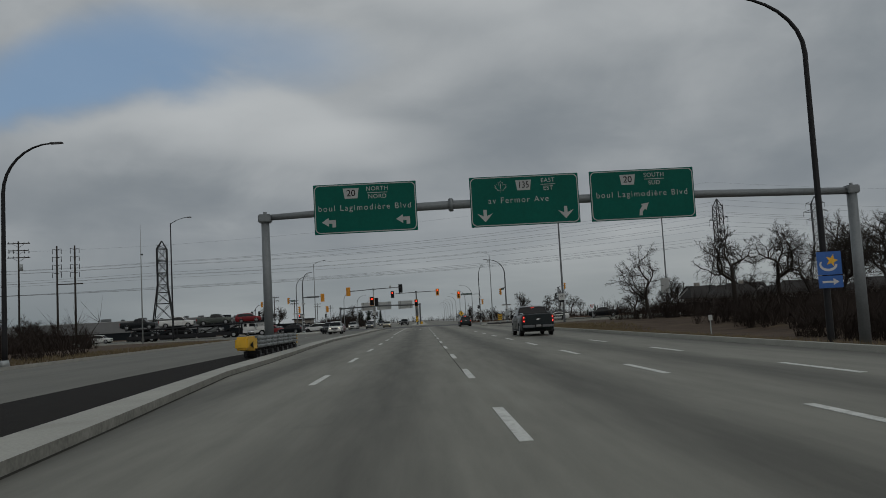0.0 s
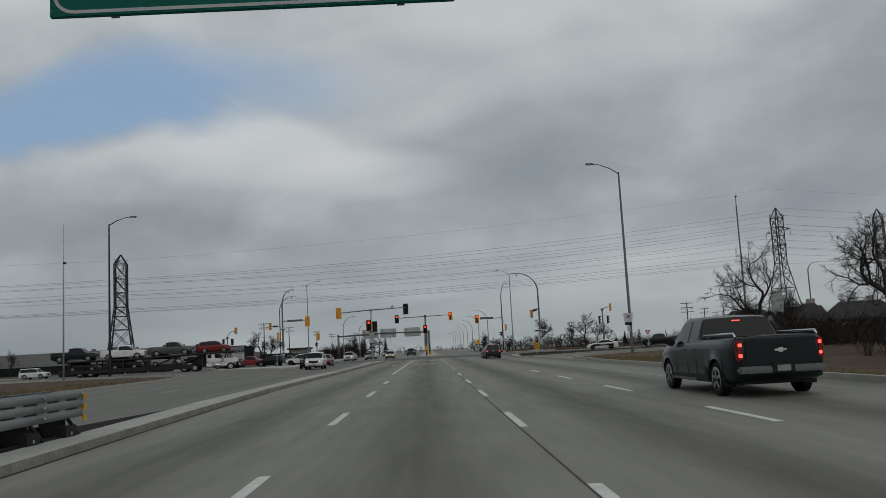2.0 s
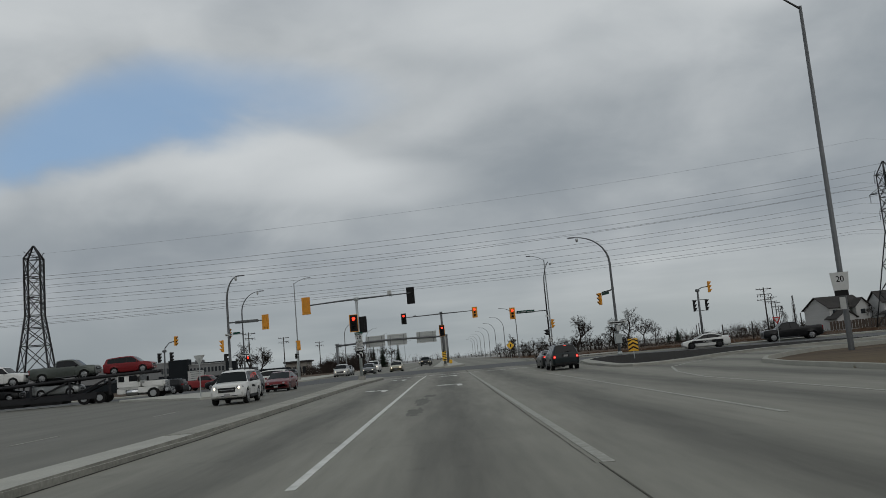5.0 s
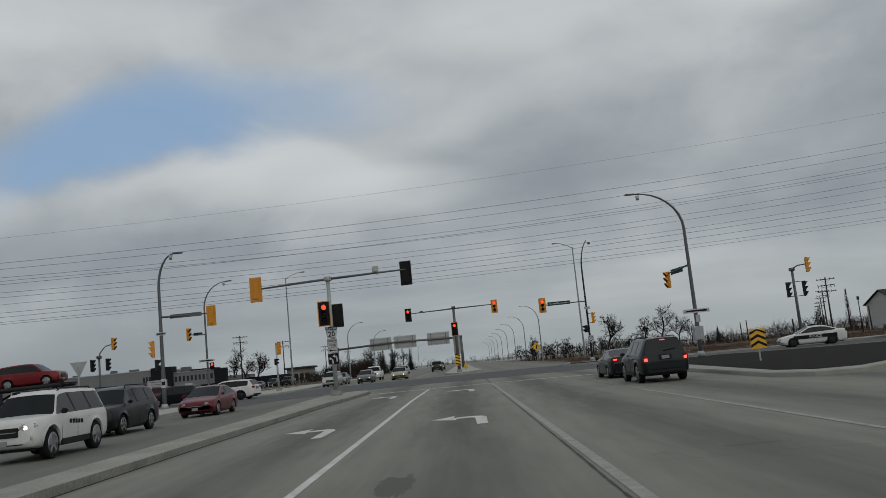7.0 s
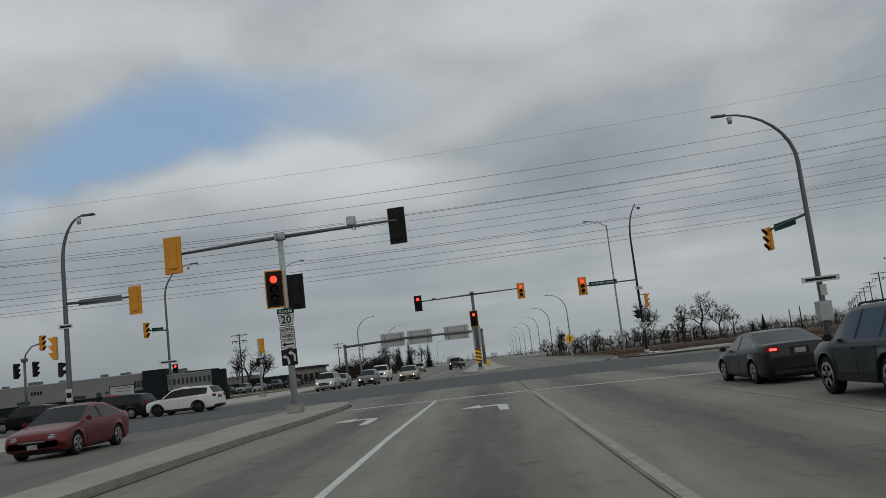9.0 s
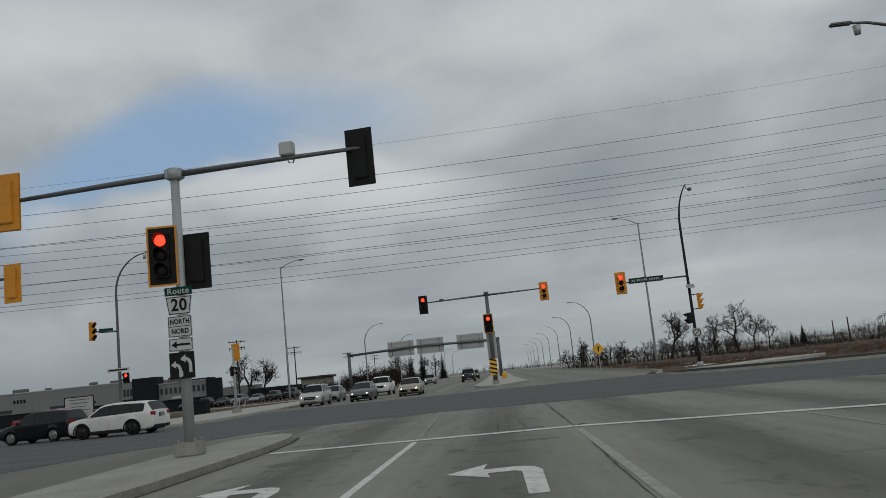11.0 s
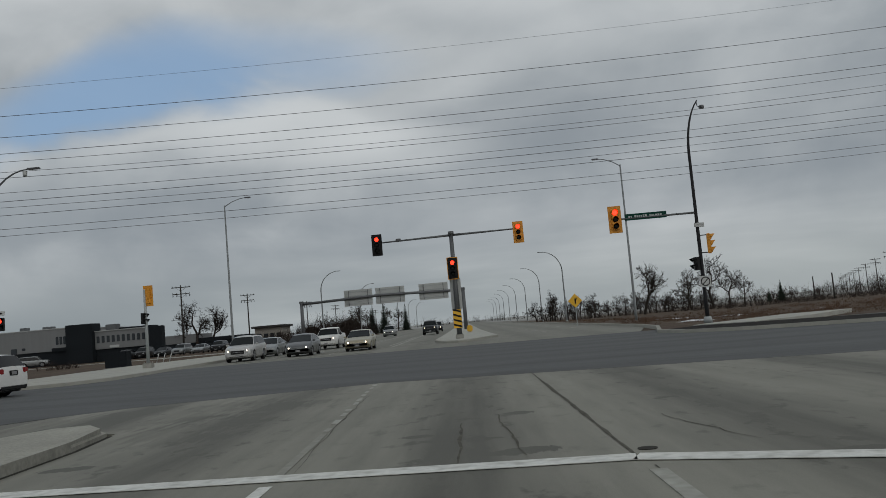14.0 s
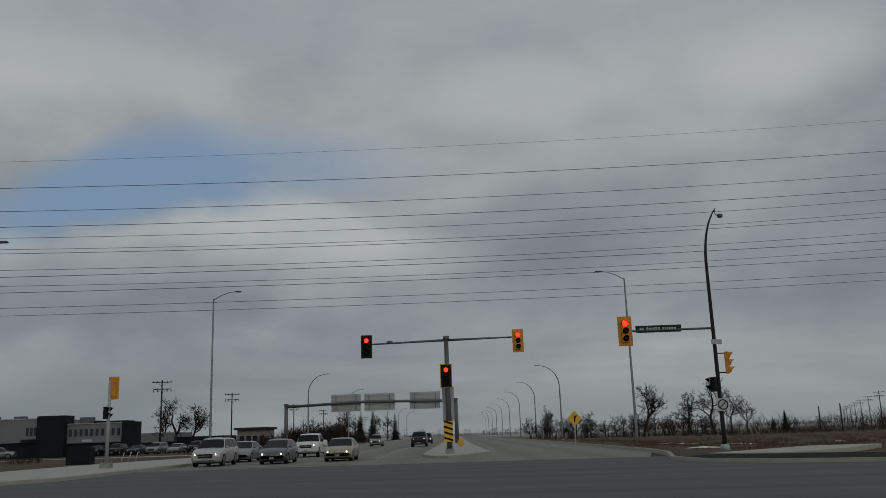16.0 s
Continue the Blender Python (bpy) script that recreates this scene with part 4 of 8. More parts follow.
part("beam", bm, "gantry_steel", gantry)
bm = B()
tube(bm, [(2.46, 0.25, 7.02), (2.6, 0.25, 7.02)], 0.34, 16)
fl = part("flange", bm, "gantry_steel", gantry)
for k in range(8):
    aa = math.pi * k / 4
    bm = B()
    tube(bm, [(2.4, 0.25 + 0.29 * math.cos(aa), 7.02 + 0.29 * math.sin(aa)), (2.66, 0.25 + 0.29 * math.cos(aa), 7.02 + 0.29 * math.sin(aa))], 0.025, 6)
    part("flange_bolt", bm, "gantry_steel", fl)
highway_sign(gantry, -4.36, 0.80, 5.80, 8.31, 0.0, ("NORTH", "NORD"), "20", "boul Lagimodière Blvd", (("l", 0.14), ("l", 0.86)))
highway_sign(gantry, 3.50, 9.02, 5.77, 8.31, 0.0, ("EAST", "EST"), "135", "av Fermor Ave", (("d", 0.13), ("d", 0.87)), leaf=True)
highway_sign(gantry, 9.60, 14.92, 5.76, 8.32, 0.0, ("SOUTH", "SUD"), "20", "boul Lagimodière Blvd", (("u", 0.5),))
for x in (-3.6, 0.1, 4.3, 8.2, 10.4, 14.1):
    bm = B()
    box(bm, (x, 0.12, 7.0), (0.10, 0.14, 2.3))
    part("bracket", bm, "gantry_steel", gantry)

far_gantry = thing("sign_gantry", "steel overhead gantry seen from behind its three signs", "sign gantry", 0, 260.0, 0)
for px in (-24.1, 0.45):
    bm = B()
    tube(bm, [(px, 0, -0.1), (px, 0, 6.2)], [0.3, 0.25], 12)
    box(bm, (px, 0, 6.25), (0.6, 0.6, 0.4), bevel=0.05)
    part("post", bm, "galv_dark", far_gantry)
bm = B()
tube(bm, [(-24.1, 0, 6.0), (-12, 0, 6.4), (0.45, 0, 6.1)], 0.2, 12)
part("beam", bm, "galv_dark", far_gantry)
for x0, x1 in ((-17.6, -13.3), (-12.8, -8.4), (-6.2, -1.8)):
    bm = B()
    box(bm, ((x0 + x1) / 2, 0.3, 6.3), (x1 - x0, 0.05, 2.45))
    fp = part("sign_panel", bm, "alu_back", far_gantry, "bare aluminium back of a sign panel")
    for k in range(4):
        bm = B()
        box(bm, ((x0 + x1) / 2, 0.24, 5.4 + 0.6 * k), (x1 - x0, 0.07, 0.07))
        part("stiffener", bm, "galv", fp)
    for xx in (x0 + 0.7, x1 - 0.7):
        bm = B()
        box(bm, (xx, 0.18, 6.3), (0.09, 0.07, 2.3))
        part("bracket", bm, "galv_dark", fp)


# ---- street lamps ----
def cobra_lamp(x, y, h, toward, zb=0.0, mt="galv", arm=2.7, group="tall street lamps", label="tall steel street lamp with a cobra-head luminaire"):
    """A tall straight lamp. toward: direction of its arm in degrees (0 is +x)."""
    t = thing("street_lamp", label, "street lamp", x, y, zb, toward, group)
    h -= zb
    bm = B()
    tube(bm, [(0, 0, 0), (0, 0, 1.0), (0, 0, h)], [0.17, 0.155, 0.085], 10)
    part("pole", bm, mt, t)
    bm = B()
    box(bm, (0, 0, 0.06), (0.5, 0.5, 0.12), bevel=0.02)
    part("base_plate", bm, "pole_conc", t)
    bm = B()
    tube(bm, [(0, 0, h - 0.15), (arm * 0.35, 0, h + 0.42), (arm * 0.75, 0, h + 0.78), (arm, 0, h + 0.86)], [0.055, 0.05, 0.045, 0.04], 8)
    part("arm", bm, mt, t)
    bm = B()
    box(bm, (arm + 0.30, 0, h + 0.86), (0.85, 0.30, 0.16), bevel=0.06)
    hd = part("luminaire", bm, "lamp_head", t)
    bm = B()
    box(bm, (arm + 0.42, 0, h + 0.775), (0.45, 0.22, 0.05), bevel=0.02)
    part("lens", bm, "head_off", hd)
    return t


def davit_lamp(x, y, h, reach, toward, zb=0.0, mt="galv_dark", group="curved street lamps", rise=None, camera_box=False, label="curved davit street lamp", bend=90, thick=1.0, head=True):
    t = thing("street_lamp", label, "street lamp", x, y, zb, toward, group)
    h -= zb
    rise = rise or reach * 1.05
    pts, rad = [(0, 0, 0), (0, 0, 1.2), (0, 0, h - rise)], [0.15 * thick, 0.14 * thick, 0.10 * thick]
    for k in range(1, 9):
        a = radians(bend) * k / 8
        pts.append((reach * (1 - math.cos(a)) / (1 - math.cos(radians(bend))), 0, h - rise + rise * math.sin(a) / math.sin(radians(bend))))
        rad.append((0.10 - 0.06 * k / 8) * thick)
    bm = B()
    tube(bm, pts, rad, 10)
    part("pole", bm, mt, t)
    bm = B()
    tube(bm, [(0, 0, 0), (0, 0, 0.35)], [0.26, 0.20], 10)
    part("base", bm, "galv", t)
    if head:
        bm = B()
        box(bm, (reach + 0.25, 0, h + 0.0), (0.7, 0.24, 0.10), bevel=0.03)
        part("luminaire", bm, "lamp_head", t)
    else:
        bm = B()
        tube(bm, [(reach - 0.04, 0, h), (reach - 0.02, 0, h - 0.30), (reach + 0.14, 0, h - 0.36)], [0.02, 0.02, 0.02], 6)
        part("bracket", bm, mt, t)
        bm = B()
        box(bm, (reach + 0.26, 0, h - 0.36), (0.26, 0.22, 0.20), bevel=0.04)
        part("camera_housing", bm, "galv_dark", t)
    if camera_box and head:
        bm = B()
        tube(bm, [(reach - 0.25, 0, h - 0.12), (reach - 0.25, 0, h - 0.42)], [0.13, 0.10], 10)
        part("camera_dome", bm, "alu_back", t)
    return t


cobra_lamp(20.17, 114.0, 18.0, 190, -0.9, "galv_dark")
cobra_lamp(44.0, 146.0, 18.9, 250, -0.2, "galv_dark")
cobra_lamp(-39.55, 137.6, 19.3, 5, 0.0, "pole_dark", label="tall dark street lamp with a cobra-head luminaire")
cobra_lamp(20.6, 233.8, 18.5, 185, -0.4, "lamp_steel")
cobra_lamp(-29.3, 240.0, 18.85, 5, 0.0, "lamp_steel")
davit_lamp(16.85, 33.0, 13.75, 3.3, 180, -1.2, "pole_dark", rise=2.5, label="dark curved street lamp carrying a blue route sign")
davit_lamp(-21.2, 45.0, 11.8, 2.6, 0, 0.0, "pole_dark", rise=2.6, label="dark curved street lamp on the far verge")
for k in range(9):
    davit_lamp(17.9 + 0.1 * k, 279 + 46 * k, 12.1, 3.4, 180, -0.4, "lamp_steel")
for k in range(6):
    davit_lamp(-25.2 + 0.5 * k, 285 + 52 * k, 12.4, 3.2, 0, 0, "lamp_steel")
davit_lamp(70.2, 183.0, 13.4, 1.5, 0, -0.55, "galv_dark", label="thin curved street lamp beyond the cross street")
for px, py, ph in ((58.6, 217.0, 4.8),):
    t = thing("path_lamp", "lone short dark lamp post with a cylindrical lantern head", "lamp", px, py, -0.3, 0)
    bm = B()
    tube(bm, [(0, 0, 0), (0, 0, ph)], [0.08, 0.06], 8)
    part("post", bm, "pole_dark", t)
    bm = B()
    tube(bm, [(0, 0, ph), (0, 0, ph + 0.08), (0, 0, ph + 0.5), (0, 0, ph + 0.56)], [0.10, 0.19, 0.15, 0.24], 10)
    part("lantern", bm, "lamp_head", t)

# blue route sign on the near lamp post
blue = thing("route_sign", "blue route sign with a yellow star and white arrow", "sign", 16.95, 32.8, 0)
bm = B()
box(bm, (0, 0, 2.66), (0.98, 0.03, 0.92), bevel=0.008)
pan = part("panel", bm, "blue", blue)
bm = B()
box(bm, (0, 0, 1.92), (0.98, 0.03, 0.48), bevel=0.008)
pan2 = part("panel", bm, "blue", blue)
star = [(0.10 + (0.26 if k % 2 == 0 else 0.11) * math.sin(k * math.pi / 5 + 0.3), 2.76 + (0.26 if k % 2 == 0 else 0.11) * math.cos(k * math.pi / 5 + 0.3)) for k in range(10)]
part("star", plate_xz(B(), star, -0.017, -0.021), "yellow", pan)
arc = [(-0.05 + 0.36 * math.cos(radians(a)), 2.60 + 0.26 * math.sin(radians(a))) for a in range(150, 361, 15)]
arc += [(-0.05 + 0.28 * math.cos(radians(a)), 2.62 + 0.18 * math.sin(radians(a))) for a in range(360, 149, -15)]
part("swoosh", plate_xz(B(), arc, -0.017, -0.020), "white", pan)
part("arrow", plate_xz(B(), [(-0.34, 1.88), (0.1, 1.88), (0.1, 1.79), (0.34, 1.92), (0.1, 2.05), (0.1, 1.96), (-0.34, 1.96)], -0.017, -0.021), "white", pan2)

# ---- crash barrier on the median ----
rail = thing("crash_barrier", "galvanised steel crash cushion with a yellow plastic nose", "crash barrier", -6.65, 0, 0.06)
RY0, RY1 = 36.5, 47.8
bm = B()
box(bm, (0, RY0 - 0.90, 0.62), (0.62, 1.85, 0.62), bevel=0.09)
for v in bm.verts:
    if v.co.y < RY0 - 1.4 and v.co.z < 0.5:
        v.co.z += 0.08
    if v.co.y < RY0 - 1.4:
        v.co.x *= 0.86
nose = part("nose", bm, "yellow_box", rail, "yellow plastic nose cover")
for sx in (-1, 1):
    bm = B()
    v = [bm.verts.new((sx * (0.316 if k < 2 else 0.300), yy, zz)) for k, (yy, zz) in enumerate(((RY0 - 0.9, 0.74), (RY0 - 0.9, 0.42), (RY0 - 1.5, 0.58)))]
    bm.faces.new(v if sx > 0 else v[::-1])
    bmesh.ops.solidify(bm, geom=bm.faces[:], thickness=0.006)
    part("warning_mark", bm, "black", nose)
def rail_beam(sx, y0, y1, off, slots):
    """A three-ridged beam with real thickness, its slots set in as dark recessed bars."""
    prof = []
    for j in range(25):
        u = j / 24
        prof.append((0.285 + off + 0.036 * min(1.0, 1.5 * (0.5 - 0.5 * math.cos(u * 3 * 2 * math.pi))), 0.41 + 0.50 * u))
    bm = B()
    rows = []
    for yy in (y0, y1):
        rows.append([bm.verts.new((sx * (px + d), yy, pz)) for d in (0.0, -0.008) for px, pz in (prof if d == 0 else prof[::-1])])
    n = len(rows[0])
    for k in range(n):
        bm.faces.new((rows[0][k], rows[0][(k + 1) % n], rows[1][(k + 1) % n], rows[1][k])).smooth = True
    bm.faces.new(rows[0])
    bm.faces.new(rows[1][::-1])
    bmesh.ops.recalc_face_normals(bm, faces=bm.faces)
    ob = part("rail_beam", bm, "rail_steel", rail)
    for zz in slots:
        b2 = B()
        for yc in (0.27, 0.70):
            box(b2, (sx * (0.290 + off), y0 + (y1 - y0) * yc, zz), (0.012, (y1 - y0) * 0.27, 0.030), bevel=0.004)
        part("slot", b2, "trim", ob)
    for zz in (0.49, 0.66, 0.83):
        b2 = B()
        tube(b2, [(sx * (0.32 + off), y1 - 0.10, zz), (sx * (0.345 + off), y1 - 0.10, zz)], 0.025, 8)
        part("bolt", b2, "galv", ob)


for sx in (-1, 1):
    for k in range(7):
        rail_beam(sx, RY0 + 0.05 + 1.60 * k, RY0 + 0.05 + 1.60 * (k + 1) + 0.12, 0.007 * (k % 2), (0.577, 0.743))
for k in range(8):
    bm = B()
    box(bm, (0, RY0 + 0.5 + 1.46 * k, 0.45), (0.44, 0.12, 0.72), bevel=0.01)
    dp = part("diaphragm", bm, "trim", rail)
    for sx in (-1, 1):
        bm = B()
        box(bm, (sx * 0.27, RY0 + 0.5 + 1.46 * k, 0.16), (0.16, 0.50, 0.26), bevel=0.02)
        part("foot", bm, "trim", dp)
        bm = B()
        tube(bm, [(sx * 0.26, RY0 + 0.5 + 1.46 * k, 0.44), (sx * 0.30, RY0 + 0.92 + 1.46 * k, 0.10)], 0.035, 6)
        part("strut", bm, "trim", dp)
        bm = B()
        tube(bm, [(sx * 0.335, RY0 + 0.5 + 1.46 * k, 0.15), (sx * 0.36, RY0 + 0.5 + 1.46 * k, 0.15)], 0.03, 6)
        part("bolt", bm, "galv", dp)
for sx in (-1, 1):
    bm = B()
    box(bm, (sx * 0.22, (RY0 + RY1) / 2, 0.07), (0.12, RY1 - RY0, 0.12), bevel=0.02)
    part("track", bm, "trim", rail)
for k in range(3):
    bm = B()
    box(bm, (0.30, RY1 + 0.12, 0.38 + 0.20 * k), (0.05, 0.14, 0.12), bevel=0.015)
    part("end_bracket", bm, "yellow_box", rail)


# ---- traffic signals ----
def signal_head(parent, x, y, z, face=0, lit=None, plate=True, rim="amber", body="amber", front="black", s=1.0, lens=3):
    """A signal head facing -y, turned by face degrees. It carries three lenses with visors."""
    w, h = (0.36 * s, 0.36 * s * lens)
    bm = B()
    box(bm, (0, 0, 0), (w, 0.20, h), bevel=0.025, mi=0)
    for k in range(lens):
        zz = h / 2 - 0.18 * s - 0.36 * s * k
        n = 14
        for a0 in range(n - 4):
            a = radians(-60 + 300 * a0 / (n - 4))
            b = radians(-60 + 300 * (a0 + 1) / (n - 4))
            r = 0.155 * s
            q = [bm.verts.new((r * math.cos(t), yy, zz + r * math.sin(t))) for t, yy in ((a, -0.10), (b, -0.10), (b, -0.22 - 0.13 * math.sin(b)), (a, -0.22 - 0.13 * math.sin(a)))]
            f = bm.faces.new(q)
            f.material_index = 1
    hd = part("signal_head", bm, [body, "black" if front == "black" else body], parent)
    hd.matrix_basis = pose(x, y, z, 0, 0, face)
    if plate:
        bm = B()
        box(bm, (0, 0.03, 0), (0.68 * s, 0.02, h + 0.34 * s), bevel=0.006)
        part("backplate", bm, front, hd)
        if rim:
            o = rounded(-0.36 * s, -h / 2 - 0.19 * s, 0.36 * s, h / 2 + 0.19 * s, 0.04)
            i = rounded(-0.315 * s, -h / 2 - 0.145 * s, 0.315 * s, h / 2 + 0.145 * s, 0.03)
            part("plate_rim", ring_outline(B(), o, i, 0.012, 0.005), rim, hd)
    for k in range(lens):
        zz = h / 2 - 0.18 * s - 0.36 * s * k
        bm = B()
        bmesh.ops.create_uvsphere(bm, u_segments=14, v_segments=8, radius=0.14 * s, matrix=pose(0, -0.12, zz) @ Matrix.Diagonal((1, 0.45, 1, 1)))
        part("lens", bm, ("lens_red" if lit == k else "lens_off"), hd, "lit red lens" if lit == k else "", smooth=True)
    return hd


def ped_head(parent, x, y, z, face=0, lit=False):
    """A walk signal: two stacked boxes, each under a deep sloping hood."""
    bm = B()
    box(bm, (0, 0, 0), (0.38, 0.20, 0.72), bevel=0.025)
    hd = part("walk_signal", bm, "trim", parent)
    hd.matrix_basis = pose(x, y, z, 0, 0, face)
    for zz in (0.18, -0.18):
        bm = B()
        v = [bm.verts.new(p) for p in ((-0.18, -0.10, zz + 0.16), (0.18, -0.10, zz + 0.16), (0.18, -0.36, zz + 0.10), (-0.18, -0.36, zz + 0.10), (-0.18, -0.10, zz - 0.12), (0.18, -0.10, zz - 0.12))]
        for q in ((0, 1, 2, 3), (0, 3, 4), (1, 5, 2)):
            bm.faces.new([v[i] for i in q])
        bmesh.ops.solidify(bm, geom=bm.faces[:], thickness=0.012)
        part("hood", bm, "trim", hd)
    if lit:
        bm = B()
        box(bm, (0, -0.108, 0.13), (0.15, 0.012, 0.13), bevel=0.02)
        for q in range(4):
            box(bm, (-0.06 + 0.04 * q, -0.108, 0.235), (0.026, 0.012, 0.13 - 0.03 * (q == 3)))
        box(bm, (0.095, -0.108, 0.16), (0.03, 0.012, 0.09), ry=25)
        part("lit_symbol", bm, "lens_red", hd, "lit red upright palm symbol")
    return hd


def mast_pole(t, h, r0=0.16, r1=0.12, base=True, mt="galv", clamp=True):
    bm = B()
    tube(bm, [(0, 0, 0.15), (0, 0, h)], [r0, r1], 14)
    part("mast", bm, mt, t)
    if base:
        bm = B()
        box(bm, (0, 0, 0.16), (0.58, 0.58, 0.32), bevel=0.03)
        for q in ((-0.2, -0.2), (0.2, -0.2), (0.2, 0.2), (-0.2, 0.2)):
            tube(bm, [(*q, 0.3), (*q, 0.40)], 0.025, 6)
        part("footing", bm, "pole_conc", t)
    if not clamp:
        return
    bm = B()
    tube(bm, [(0, 0, h - 0.22), (0, 0, h + 0.05)], r1 + 0.06, 10)
    for q in (-1, 1):
        box(bm, (0.16 * q, 0, h - 0.08), (0.10, 0.26, 0.24), bevel=0.02)
    part("clamp", bm, mt, t)


def bar_sign(parent, x, y, z, w, h, material, name="sign_panel", face=0, bars=0, ink="black", label="", rim=False):
    bm = B()
    box(bm, (0, 0, 0), (w, 0.02, h), bevel=0.005)
    p = part(name, bm, material, parent, label)
    p.matrix_basis = pose(x, y, z, 0, 0, face)
    for k in range(bars):
        bm = B()
        box(bm, (0, -0.012, h * (0.5 - (k + 0.5) / bars)), (w * 0.8, 0.006, h * 0.42 / bars))
        part("printed_bar", bm, ink, p)
    return p


# near median signal mast
m1 = thing("signal_mast", "galvanised two-armed signal mast with a stack of route signs", "traffic signal", -7.15, 142.4, 0.15)
mast_pole(m1, 6.85, 0.135, 0.105)
bm = B()
tube(bm, [(0, 0, 6.76), (-1.5, 0, 6.70), (-4.2, 0, 6.56)], [0.075, 0.07, 0.05], 10)
part("arm", bm, "galv_dark", m1)
bm = B()
tube(bm, [(0, 0, 6.76), (2.4, 0, 6.83), (4.7, 0, 6.88)], [0.08, 0.062, 0.045], 10)
part("arm", bm, "galv_dark", m1)
signal_head(m1, 4.60, 0.06, 6.66, 172, None, True, None, "black")
signal_head(m1, -4.25, 0.0, 6.55, 176, None, True, "amber", "amber", "amber")
signal_head(m1, -0.33, -0.22, 4.74, 6, 0, True, "amber", "black")
signal_head(m1, 0.41, 0.12, 4.58, 178, None, True, None, "black", s=0.96)
bm = B()
box(bm, (2.83, 0, 7.06), (0.36, 0.24, 0.34), bevel=0.03)
tube(bm, [(2.8, 0, 6.9), (2.86, 0, 6.72), (2.96, 0, 6.70), (3.02, 0, 6.9)], 0.02, 6)
part("detector", bm, "alu_back", m1)
fy = -0.20
p = bar_sign(m1, 0, fy, 3.86, 0.66, 0.20, "green_dark")
text_part("lettering", "Route", 0.20, 0, 0, -0.016, "white", p, spacing=1.1)
bm = B()
plate_xz(bm, shield(0, 0, 0.64, 0.44), 0, 0.02)
p = part("route_shield", bm, "white", m1)
p.matrix_basis = pose(0, fy, 3.52)
part("border", ring_outline(B(), shield(0, 0, 0.61, 0.41), shield(0, 0, 0.575, 0.375), -0.002, -0.005), "black", p)
text_part("lettering", "20", 0.40, 0, 0, -0.006, "black", p, spacing=1.1, wide=0.92, weight=0.024)
p = bar_sign(m1, 0, fy, 3.02, 0.58, 0.50, "white")
part("border", ring_outline(B(), rounded(-0.275, -0.235, 0.275, 0.235, 0.03), rounded(-0.262, -0.222, 0.262, 0.222, 0.025), -0.012, -0.015), "black", p)
text_part("lettering", "NORTH", 0.165, 0, 0.112, -0.016, "black", p, spacing=1.08, wide=0.78, weight=0.026)
text_part("lettering", "NORD", 0.165, 0, -0.118, -0.016, "black", p, spacing=1.08, wide=0.82, weight=0.026)
bm = B()
box(bm, (0, -0.013, 0), (0.5, 0.006, 0.014))
part("rule", bm, "black", p)
p = bar_sign(m1, 0, fy, 2.59, 0.58, 0.31, "white")
part("border", ring_outline(B(), rounded(-0.275, -0.14, 0.275, 0.14, 0.03), rounded(-0.262, -0.127, 0.262, 0.127, 0.025), -0.012, -0.015), "black", p)
part("arrow", plate_xz(B(), [(-0.23, 0), (-0.1, 0.085), (-0.1, 0.025), (0.22, 0.025), (0.22, -0.025), (-0.1, -0.025), (-0.1, -0.085)], -0.012, -0.016), "black", p)
p = bar_sign(m1, 0, fy, 2.10, 0.60, 0.62, "black")


def bent_arrow(ox, oz, s):
    return [(ox + s * a, oz + s * b) for a, b in ((0.10, -0.5), (0.26, -0.5), (0.26, -0.05), (0.18, 0.16), (0.0, 0.27), (-0.06, 0.28), (-0.06, 0.42), (-0.34, 0.2), (-0.06, 0.0), (-0.06, 0.12), (0.03, 0.08), (0.10, -0.08))]


part("arrow", plate_xz(B(), bent_arrow(-0.12, -0.06, 0.42), -0.012, -0.016), "white", p)
part("arrow", plate_xz(B(), bent_arrow(0.12, 0.06, 0.46), -0.012, -0.016), "white", p)
bm = B()
box(bm, (0, 0, -0.19), (0.03, 0.006, 0.12))
k = part("lane_line", bm, "white", p)
k.location = (0.0, -0.014, 0)

# far median signal mast
m2 = thing("signal_mast", "galvanised two-armed signal mast with a striped marker board", "traffic signal", -0.2, 195.0, 0.15)
mast_pole(m2, 7.85, 0.20, 0.15, mt="galv_dark")
bm = B()
tube(bm, [(0, 0, 7.62), (-5.4, 0, 7.50)], [0.09, 0.05], 10)
part("arm", bm, "galv_dark", m2)
bm = B()
tube(bm, [(0, 0, 7.62), (4.9, 0, 7.68)], [0.09, 0.05], 10)
part("arm", bm, "galv_dark", m2)
signal_head(m2, -5.5, -0.1, 7.35, 0, 0, True, None, "black", s=1.12)
signal_head(m2, 4.95, -0.1, 7.40, 0, 0, True, None, "amber", "amber", s=1.12)
signal_head(m2, -0.08, -0.3, 5.15, 0, 0, True, "amber", "black", s=1.12)
bm = B()
box(bm, (-3.9, 0, 7.6), (0.4, 0.25, 0.2), bevel=0.04)
part("detector", bm, "lamp_head", m2)
bar_sign(m2, 0.0, 0.26, 3.3, 0.80, 2.3, "alu_back", label="bare aluminium back of a sign stack")
mk = bar_sign(m2, -0.05, -0.26, 1.45, 0.62, 1.35, "yellow", "marker_board", label="yellow and black striped marker board")
for k in range(4):
    bm = B()
    z0 = -0.66 + 0.36 * k
    plate_xz(bm, [(-0.3, z0 + 0.20), (-0.3, z0 + 0.34), (0.3, z0 + 0.14), (0.3, max(z0, -0.67))], -0.012, -0.015)
    part("stripe", bm, "black", mk)

